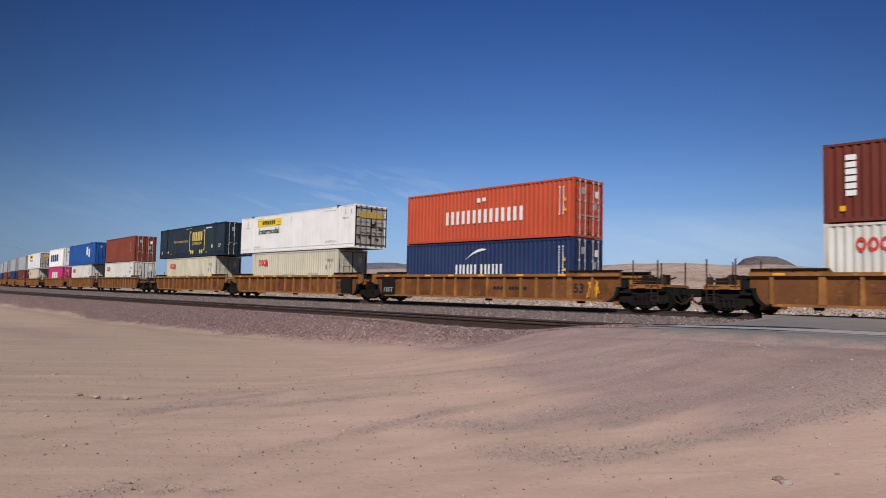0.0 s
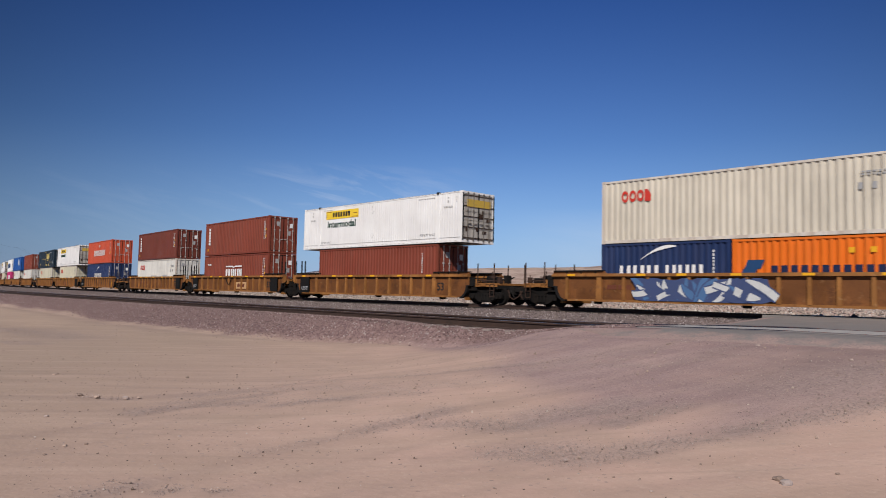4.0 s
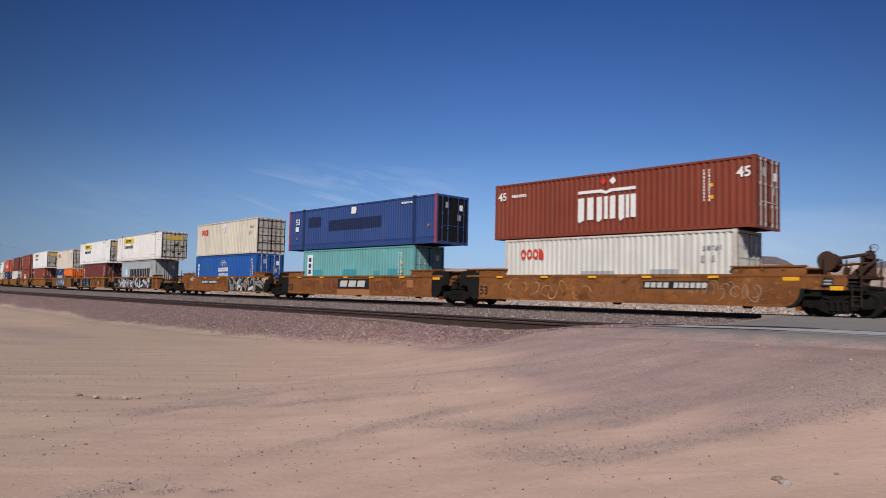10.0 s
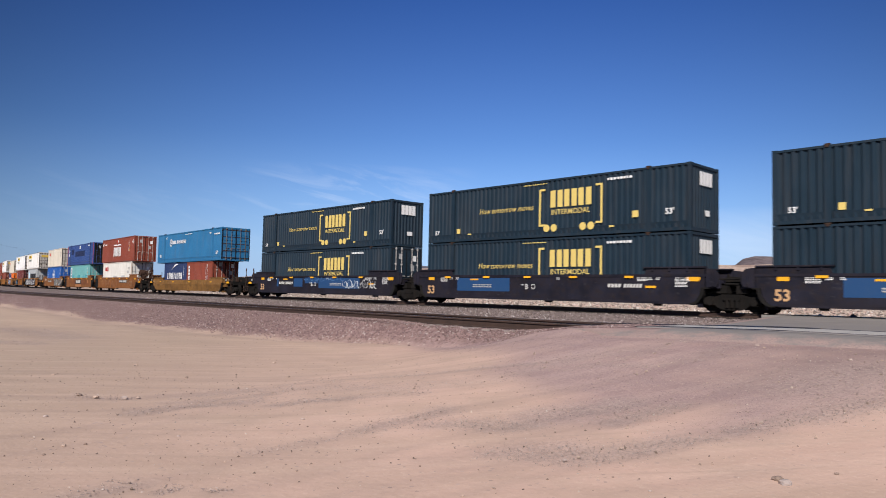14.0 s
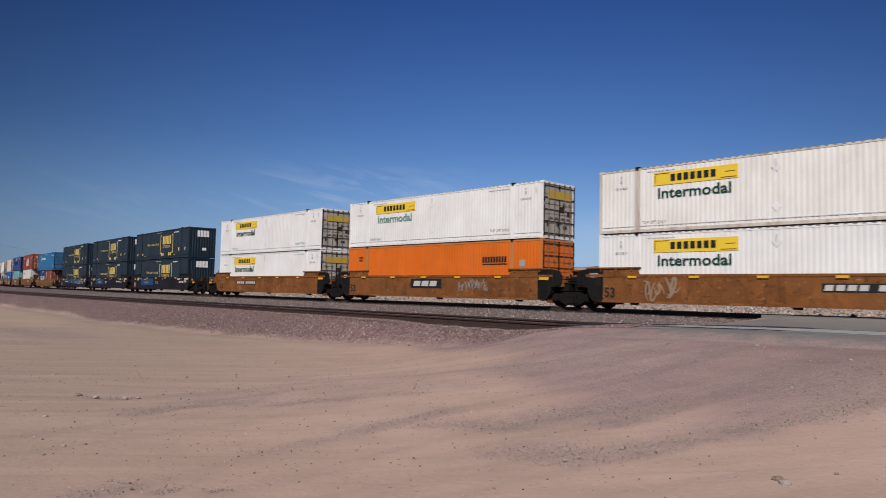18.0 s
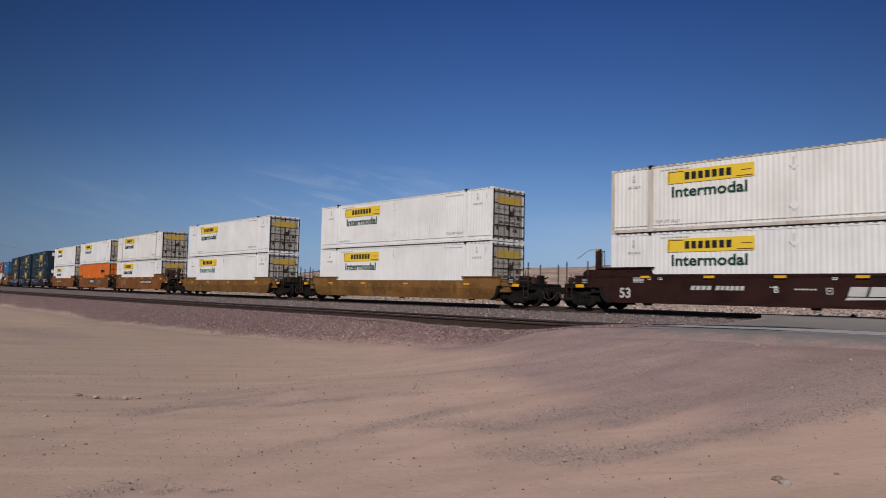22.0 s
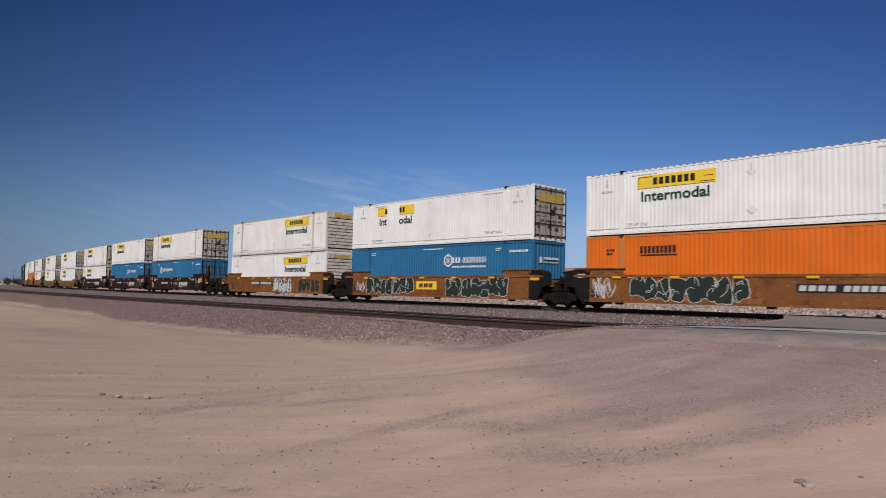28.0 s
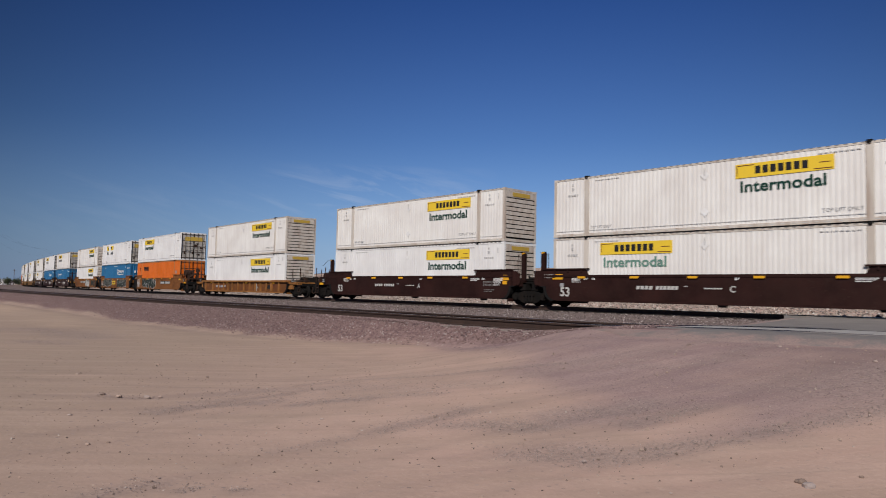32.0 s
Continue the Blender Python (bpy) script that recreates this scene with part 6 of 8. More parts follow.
def joint_stub(bm):
    """The wall's upper half runs on over the shared truck."""
    prism(bm, [(8.70, 1.02), (9.18, 1.06), (9.28, 1.2), (9.28, 1.60), (9.10, 1.78), (8.70, 1.82)], -0.02, 0.02)
    box(bm, 9.0, 9.08, -0.05, -0.02, 1.08, 1.74)


def joint_cover(bm):
    """Black paint over the wall's end, round the wheel."""
    arch = [(7.95 + 0.58 * math.sin(k / 8 * math.pi / 2), 0.36 + 0.66 * (1 - math.cos(k / 8 * math.pi / 2))) for k in range(9)]
    prism(bm, [(7.82, 0.36)] + arch + [(8.74, 1.03), (8.74, 1.79), (7.82, 1.79)], -0.030, -0.021)


def hanging_strap(bm):
    pts = [(-1.15, 1.48), (-1.0, 1.36), (-0.72, 1.02), (-0.55, 0.90), (-0.30, 0.92), (-0.05, 1.26), (0.25, 1.48)]
    for (a, b_), (c, d) in zip(pts[:-1], pts[1:]):
        rod(bm, (a, 0, b_), (c, 0, d), 0.035, 6)


def coupler_mesh(bm):
    box(bm, 9.5, 11.0, -0.22, 0.22, 0.55, 0.95)
    box(bm, 10.9, 11.45, -0.10, 0.10, 0.70, 0.90)
    box(bm, 11.35, 11.76, -0.18, 0.16, 0.62, 0.98)
    box(bm, 10.55, 10.72, -1.2, 1.2, 0.82, 1.0)


def underframe(bm):
    """Dark filler added under the end platform, over the truck, to block light."""
    box(bm, 8.42, 10.55, -1.05, 1.05, 0.80, 1.06)
    box(bm, 8.42, 9.2, -1.22, 1.22, 0.74, 1.04)
    for x in (9.3, 9.9, 10.4):
        box(bm, x, x + 0.1, -1.2, 1.2, 0.92, 1.08)
    prism(bm, [(9.0, 0.78), (9.5, 0.62), (9.9, 0.62), (10.4, 0.80)], -1.12, -1.02)


def walkway(bm):
    box(bm, 9.2, 10.65, -1.3, 1.3, 1.10, 1.15)
    for y in (-1.25, 1.2):
        box(bm, 9.0, 10.7, y, y + 0.06, 0.95, 1.10)
    for x in (9.3, 9.75, 10.2, 10.6):
        box(bm, x, x + 0.05, -1.3, 1.3, 1.04, 1.10)


def end_hoses(bm):
    for a, b_ in (((10.9, -0.35, 0.8), (11.3, -0.45, 0.35)), ((11.3, -0.45, 0.35), (11.7, -0.35, 0.55)), ((9.8, -0.9, 1.2), (10.7, -0.7, 1.35)), ((9.6, 0.5, 1.2), (10.5, 0.4, 1.5))):
        rod(bm, a, b_, 0.035, 6)
    box(bm, 9.9, 10.35, -0.9, -0.45, 1.15, 1.42)
    box(bm, 10.0, 10.2, 0.1, 0.5, 1.15, 1.6)
    prism(bm, [(9.3, 1.15), (9.8, 1.15), (9.7, 1.5), (9.4, 1.55)], -0.6, 0.3)


def stanchion(bm):
    rod(bm, (0, 0, 1.1), (0, 0, 2.2), 0.032)


def step_ladder(bm):
    rod(bm, (10.55, -1.28, 0.4), (10.55, -1.28, 1.1), 0.02)
    rod(bm, (10.25, -1.28, 0.4), (10.25, -1.28, 1.1), 0.02)
    for z in (0.42, 0.75):
        rod(bm, (10.25, -1.28, z), (10.55, -1.28, z), 0.018)


def handrail(bm):
    """A tall bent grab iron."""
    rod(bm, (0, 0, 0.75), (0, 0, 2.62), 0.035)
    rod(bm, (0.11, 0, 1.7), (0.11, 0, 2.62), 0.014)
    rod(bm, (0, 0, 2.62), (0.11, 0, 2.62), 0.014)
    box(bm, -0.02, 0.12, -0.02, 0.02, 1.6, 1.7)


def tower(bm):
    box(bm, -0.13, 0.13, -0.06, 0.06, 1.3, 2.78)
    box(bm, 0.02, 0.12, -0.09, 0.09, 1.3, 2.72)


def rail_loop(bm):
    rod(bm, (-0.06, 0, 1.5), (-0.06, 0, 2.66), 0.016, 6)
    rod(bm, (0.06, 0, 1.5), (0.06, 0, 2.66), 0.016, 6)
    rod(bm, (-0.06, 0, 2.66), (0.06, 0, 2.66), 0.016, 6)


def bent_rod(bm):
    last = None
    for x, z in ((0.1, 2.74), (0.42, 2.75), (0.66, 2.66), (0.98, 2.46), (1.16, 2.36)):
        if last:
            rod(bm, (last[0], 0, last[1]), (x, -0.02, z), 0.012, 5)
        last = (x, z)


def apron(kind):
    """Side plate that carries the wall's upper half on over the truck."""
    x1, z1 = {"ribbed": (9.15, 1.42), "smooth": (10.1, 1.52), "low": (9.75, 1.30), "lowribbed": (9.6, 1.15)}[kind]

    def build(bm):
        prism(bm, [(8.6, 0.98), (x1, 0.98), (x1, z1 - 0.12), (x1 - 0.12, z1), (8.6, z1)], -0.02, 0.02)
        box(bm, 8.6, x1, -0.05, 0.1, z1 - 0.05, z1 + 0.015)
        for x in (9.0, x1 - 0.12):
            box(bm, x, x + 0.07, -0.045, -0.02, 1.0, z1 - 0.05)
    return build


def data_plate(bm):
    box(bm, 0, 0.36, -0.012, 0, 0, 0.30)


def end_clutter(bm):
    """Levers, pipes and brackets on the end platform."""
    q = random.Random(3)
    for x in (9.0, 9.4, 9.75, 10.15, 10.5):
        h = q.uniform(0.12, 0.42)
        y = q.uniform(-1.0, -0.3)
        box(bm, x, x + q.uniform(0.08, 0.22), y, y + 0.2, 1.14, 1.14 + h)
        rod(bm, (x, y, 1.2), (x + q.uniform(-0.3, 0.4), y + 0.1, 1.2 + h + q.uniform(0, 0.25)), 0.022, 6)
    rod(bm, (8.9, -1.15, 1.30), (10.6, -1.1, 1.26), 0.028, 6)
    for a, b_ in (((10.7, -0.3, 0.8), (11.0, -0.5, 0.42)), ((11.0, -0.5, 0.42), (11.25, -0.5, 0.30)), ((11.25, -0.5, 0.30), (11.5, -0.45, 0.42)), ((11.5, -0.45, 0.42), (11.7, -0.3, 0.75))):
        rod(bm, a, b_, 0.03, 6)


def brake_stand(bm):
    rod(bm, (0.40, -1.12, 1.74), (0.40, -0.35, 1.70), 0.29, 16)
    rod(bm, (0.40, -1.16, 1.74), (0.40, -1.10, 1.74), 0.31, 16)
    rod(bm, (0.75, -0.8, 1.85), (1.6, -0.7, 1.95), 0.05)
    rod(bm, (0.7, -0.7, 1.62), (1.55, -0.5, 1.70), 0.035)
    box(bm, -0.2, 1.7, -1.1, 0.6, 1.2, 1.3)
    for x in (0.2, 0.9):
        box(bm, x, x + 0.08, -1.05, -0.7, 1.3, 1.55)
    prism(bm, [(0.85, 1.3), (1.7, 1.3), (1.66, 1.95), (1.5, 2.08), (1.36, 2.0), (1.2, 1.62)], -0.35, -0.25)
    box(bm, 1.42, 1.62, -0.5, -0.15, 1.82, 2.06)
    rod(bm, (1.52, -0.3, 2.0), (1.52, -0.3, 2.22), 0.03)
    rod(bm, (1.3, -1.0, 1.4), (1.75, -0.3, 1.8), 0.05)
    for x in (1.0, 1.25, 1.9):
        rod(bm, (x, -0.9, 1.3), (x + 0.08, -0.85, 1.62), 0.03, 6)
    rod(bm, (1.2, -0.2, 1.3), (1.3, -0.2, 2.0), 0.06)


def brake_wheel(bm):
    n = 18
    for k in range(n):
        a, c_ = 2 * math.pi * k / n, 2 * math.pi * (k + 1) / n
        rod(bm, (0.28 * math.cos(a), 0, 0.28 * math.sin(a)), (0.28 * math.cos(c_), 0, 0.28 * math.sin(c_)), 0.018, 5)
    for k in range(4):
        a = k * math.pi / 2
        rod(bm, (0, 0, 0), (0.28 * math.cos(a), 0, 0.28 * math.sin(a)), 0.014, 5)


def sideframe(bm):
    """Cast truck frame: arched ends over the axles, a deep middle with springs."""
    out = [(-1.18, 0.36), (-0.98, 0.30), (-0.72, 0.32), (-0.55, 0.20), (-0.30, 0.12), (0.30, 0.12), (0.55, 0.20), (0.72, 0.32), (0.98, 0.30), (1.18, 0.36),
           (1.20, 0.56), (1.0, 0.68), (0.70, 0.66), (0.42, 0.76), (-0.42, 0.76), (-0.70, 0.66), (-1.0, 0.68), (-1.20, 0.56)]
    prism(bm, out, -0.09, 0.09)
    for x in (-0.2, 0.0, 0.2):
        rod(bm, (x, -0.10, 0.22), (x, -0.10, 0.52), 0.075, 10)
    box(bm, -0.34, 0.34, -0.16, 0.1, 0.52, 0.62)
    for x in (-0.89, 0.89):
        rod(bm, (x, -0.17, 0.44), (x, 0.0, 0.44), 0.14, 14)


def wheelset(bm):
    for y in (-0.7525, 0.7525):
        s = 1 if y > 0 else -1
        n = 26
        prof = [(0.0, 0.09), (0.12, 0.10), (0.16, 0.05), (0.34, 0.045), (0.38, 0.07), (0.44, 0.07), (0.455, -0.065), (0.48, -0.07), (0.48, -0.10), (0.38, -0.09), (0.34, -0.02), (0.16, -0.02), (0.12, -0.08)]
        rings = [[bm.verts.new((r * math.cos(2 * math.pi * k / n), y + s * d, r * math.sin(2 * math.pi * k / n))) for k in range(n)] for r, d in prof[1:]]
        for a, c_ in zip(rings[:-1], rings[1:]):
            for k in range(n):
                bm.faces.new((a[k], a[(k + 1) % n], c_[(k + 1) % n], c_[k]))
        bm.faces.new(rings[0] if s < 0 else rings[0][::-1])
    rod(bm, (0, -0.9, 0), (0, 0.9, 0), 0.085, 10)


def bolster(bm):
    box(bm, -0.2, 0.2, -0.95, 0.95, 0.42, 0.72)
    box(bm, -0.3, 0.3, -0.4, 0.4, 0.6, 0.8)


def joint_mass(bm):
    """Connector, hoses and bearing shoes over a shared truck."""
    box(bm, 9.35, 10.05, -0.5, 0.5, 0.70, 1.28)
    box(bm, 9.1, 9.5, -1.1, -0.6, 0.80, 1.12)
    box(bm, 9.9, 10.3, -1.1, -0.6, 0.80, 1.12)
    box(bm, 9.1, 10.3, 0.5, 1.1, 0.80, 1.15)
    prism(bm, [(9.2, 1.25), (10.2, 1.25), (10.0, 1.45), (9.45, 1.5)], -0.8, 0.2)
    rod(bm, (8.9, -0.95, 1.35), (10.4, -1.0, 1.42), 0.04)
    rod(bm, (9.0, -0.85, 1.2), (10.3, -0.9, 1.15), 0.05)
    for x in (9.3, 9.85):
        rod(bm, (x, -0.7, 0.9), (x + 0.15, -0.8, 1.6), 0.045)


WHEELS = []


def truck(root, x):
    t = part("truck", shape("bolster", bolster, 0.02), PAINT["truck"], root, "greasy black two-axle truck", pose(x, 0, 0))
    for s in (-1, 1):
        part("sideframe", shape("sideframe", sideframe), PAINT["truck"], t, at=pose(0, s * 0.98, 0) @ Matrix.Diagonal((1, -s, 1, 1)))
    for dx in (-0.89, 0.89):
        w = part("wheelset", shape("wheelset", wheelset), PAINT["truck"], t, at=pose(dx, 0, 0.455))
        WHEELS.append((w, dx))


def reflectors(root, y, z, xs):
    plates("reflector", [(x - 0.22, x + 0.22, z - 0.05, z + 0.05) for x in xs], INK["amber"], root, y, "amber reflectors")


def graffiti(root, x0, x1, z0, z1, seed, fill="spray_dark", line="spray_white", n=7, y=-1.345, extra=None):
    """Sprayed bubble shapes: lumpy dark bodies with a pale outline and inner strokes."""
    r = random.Random(seed)
    w = (x1 - x0) / n
    fat = 1.14 if fill == "spray_dark" and line == "spray_white" else 1.0

    def blob(cx, cz, rx, rz, k, grow):
        pts = []
        for i in range(22):
            a = 2 * math.pi * i / 22
            f = 1 + 0.13 * math.sin(3 * a + k) + 0.07 * math.sin(5 * a + 2 * k)
            sq = 1 / max(abs(math.cos(a)), abs(math.sin(a))) ** 0.55
            pts.append((cx + (rx * f * sq + grow) * math.cos(a), min(z1 + grow, max(z0 - grow, cz + (rz * f * sq + grow) * math.sin(a)))))
        return pts
    shapes = [(x0 + (i + 0.5) * w + r.uniform(-0.1, 0.1) * w, (z0 + z1) / 2 + r.uniform(-0.12, 0.12) * (z1 - z0), w * r.uniform(0.40, 0.52) * fat, (z1 - z0) * r.uniform(0.40, 0.52), r.uniform(0, 6)) for i in range(n)]

    def strokes(bm):
        q = random.Random(seed + 1)
        for s in shapes:
            for _ in range(5 if fill != 'spray_dark' else 2):
                px, pz = s[0] + q.uniform(-0.35, 0.35) * s[2] * 2, s[1] + q.uniform(-0.3, 0.3) * (z1 - z0)
                a = q.uniform(0, math.pi)
                turn = q.uniform(-0.55, 0.55)
                for _ in range(8):
                    nx_, nz_ = px + 0.085 * math.cos(a), min(z1, max(z0, pz + 0.085 * math.sin(a)))
                    d = Vector((nx_ - px, 0, nz_ - pz))
                    if d.length > 0.03:
                        e = Vector((-d.z, 0, d.x)).normalized() * (0.013 if fill == 'spray_dark' else 0.026)
                        bm.faces.new([bm.verts.new(v) for v in (Vector((px, 0, pz)) + e, Vector((px, 0, pz)) - e, Vector((nx_, 0, nz_)) - e, Vector((nx_, 0, nz_)) + e)])
                    px, pz = nx_, nz_
                    a += turn + q.choice((0, 0, 0, 0, 0, 1.6))
    for i, sh in enumerate(shapes):
        g = part("graffiti_bubble", shape(("graffiti_bubble", seed, i), lambda bm: prism(bm, blob(*sh, 0.032 if 'dark' in fill else 0.10), -0.004 - 0.0006 * i, 0)), INK[line], root, "sprayed bubble shape with a pale outline", pose(0, y, 0))
        part("fill", shape(("fill", seed, i), lambda bm: prism(bm, blob(*sh, 0.0), -0.009 - 0.0006 * i, -0.0045 - 0.0006 * i)), INK[fill], g)
    st = part("spray_linework", shape(("spray_linework", seed), strokes), INK[extra or line], root, "thin sprayed strokes", pose(0, y - 0.016, 0))
    st["kind"] = "stuff"


def wildstyle(root, x0, x1, z0, z1, seed, y, inks=("spray_white", "spray_white", "spray_white", "spray_white", "spray_grey", "spray_grey", "spray_violet", "spray_orange"), ground_ink="spray_black"):
    """Interlocked sprayed letters: pointed, slanting pale strokes edged in black over a dark ground."""
    r = random.Random(seed)
    tops = [(x0 + (x1 - x0) * k / 24, z1 - 0.10 * r.random()) for k in range(24, -1, -1)]
    base = [(x0 - 0.15, z0 + 0.06), (x0 + 0.3, z0), (x1 - 0.2, z0), (x1 + 0.25, z0 + 0.12)] + tops
    part("spray_ground", shape(("spray_ground", seed), lambda bm: prism(bm, base, -0.004, 0)), INK[ground_ink], root, "dark sprayed ground", pose(0, y, 0))
    layers = {ink: [] for ink in (*inks, ground_ink)}
    x, k = x0 + 0.1, 0
    while x < x1 - 0.2:
        a = r.choice((1.05, 1.9, 1.25, 2.2, 0.9, 0.35, -0.3, 2.6))
        half, wide = r.uniform(0.45, 0.8), r.uniform(0.07, 0.17)
        cx, cz = x + r.uniform(-0.1, 0.1), (z0 + z1) / 2 + r.uniform(-0.22, 0.22)
        bow = r.uniform(-0.2, 0.2)
        for grow, ink in ((0.045, ground_ink), (0.0, r.choice(inks))):
            up, dn = [], []
            for i in range(7):
                t = i / 6 * 2 - 1
                px_, pz_ = t * half, bow * (1 - t * t)
                th = (wide + grow) * (1.0 - 0.75 * max(0, t) ** 2) + grow * 0.3
                for side, out in ((1, up), (-1, dn)):
                    u, v = px_, pz_ + side * th
                    out.append((cx + u * math.cos(a) - v * math.sin(a), min(z1 - 0.01, max(z0 + 0.01, cz + u * math.sin(a) + v * math.cos(a)))))
            layers[ink].append((up + dn[::-1], 0.006 + 0.0003 * k))
            k += 1
        x += r.uniform(0.12, 0.26)

    for ink, rings in layers.items():
        def build(bm):
            for ring, d in rings:
                vs = [bm.verts.new((px_, -d, pz_)) for px_, pz_ in ring]
                for i in range(6):
                    bm.faces.new((vs[i], vs[i + 1], vs[12 - i], vs[13 - i]))
        if rings:
            part("spray_paint", shape(("spray_strokes", seed, ink), build), INK[ink], root, "pointed sprayed strokes", pose(0, y, 0))["kind"] = "stuff"


def brush_lines(root, lines, ink, y):
    """Broad sprayed lines: each a half width and the places that it joins, tapering to its end."""
    def build(bm):
        for j, (half, pts) in enumerate(lines):
            for i, ((xa, za), (xb, zb)) in enumerate(zip(pts[:-1], pts[1:])):
                d = Vector((xb - xa, 0, zb - za)).normalized()
                e = Vector((-d.z, 0, d.x))
                wa, wb = (half * (1 - 0.45 * k / (len(pts) - 1)) for k in (i, i + 1))
                f = -0.0005 * (i + 5 * j)
                bm.faces.new([bm.verts.new(v) for v in (Vector((xa, f, za)) + e * wa, Vector((xa, f, za)) - e * wa, Vector((xb, f, zb)) - e * wb, Vector((xb, f, zb)) + e * wb)])
    part("spray_paint", shape(("brush_lines", ink, len(lines), lines[0][1][0]), build), INK[ink], root, "broad sprayed strokes", pose(0, y, 0))["kind"] = "stuff"


def scrawl(root, x0, x1, z0, z1, seed, ink="spray_white", y=-1.345, n=16, thick=1.0):
    """A sprayed tag: loops and hooks one after another, drawn with a round-ended stroke."""
    def build(bm):
        q = random.Random(seed)
        h = z1 - z0
        for i in range(n):
            cx, cz = x0 + (x1 - x0) * (i + q.uniform(0.2, 0.8)) / n, z0 + h * q.uniform(0.3, 0.7)
            rx, rz = min(0.32, (x1 - x0) / n) * q.uniform(0.5, 1.1), h * q.uniform(0.22, 0.42)
            a, span, tilt = q.uniform(0, 6.28), q.choice((-1, 1)) * q.uniform(2.2, 5.4), q.uniform(-0.5, 0.5)
            wide = q.uniform(0.010, 0.021) * thick
            ring = []
            for k in range(13):
                b_ = a + span * k / 12
                p_ = Vector((cx + rx * math.cos(b_) + tilt * rz * math.sin(b_), -0.0004 * i - 0.00003 * k, min(z1, max(z0, cz + rz * math.sin(b_)))))
                d = Vector((-rx * math.sin(b_) + tilt * rz * math.cos(b_), 0, rz * math.cos(b_)))
                e = Vector((-d.z, 0, d.x)).normalized() * wide * (0.5 + math.sin(math.pi * k / 12))
                ring.append((bm.verts.new(p_ + e), bm.verts.new(p_ - e)))
            for (c0, d0), (c1, d1) in zip(ring[:-1], ring[1:]):
                bm.faces.new((c0, d0, d1, c1))
    part("scrawl", shape(("scrawl", seed), build), INK[ink], root, "thin sprayed scrawl", pose(0, y - 0.003, 0))["kind"] = "stuff"


SIDE_Y = 1.32
CAR_LABEL = {"yellow_car": "ochre yellow well car with ribbed sides, dirty", "orange_car": "rust-stained orange well car with smooth sides",
             "gold_car": "low gold-brown well car with leaning sides", "blue_car": "blue-black well car with white stencils", "brown_car": "dark brown well car with white stencils"}


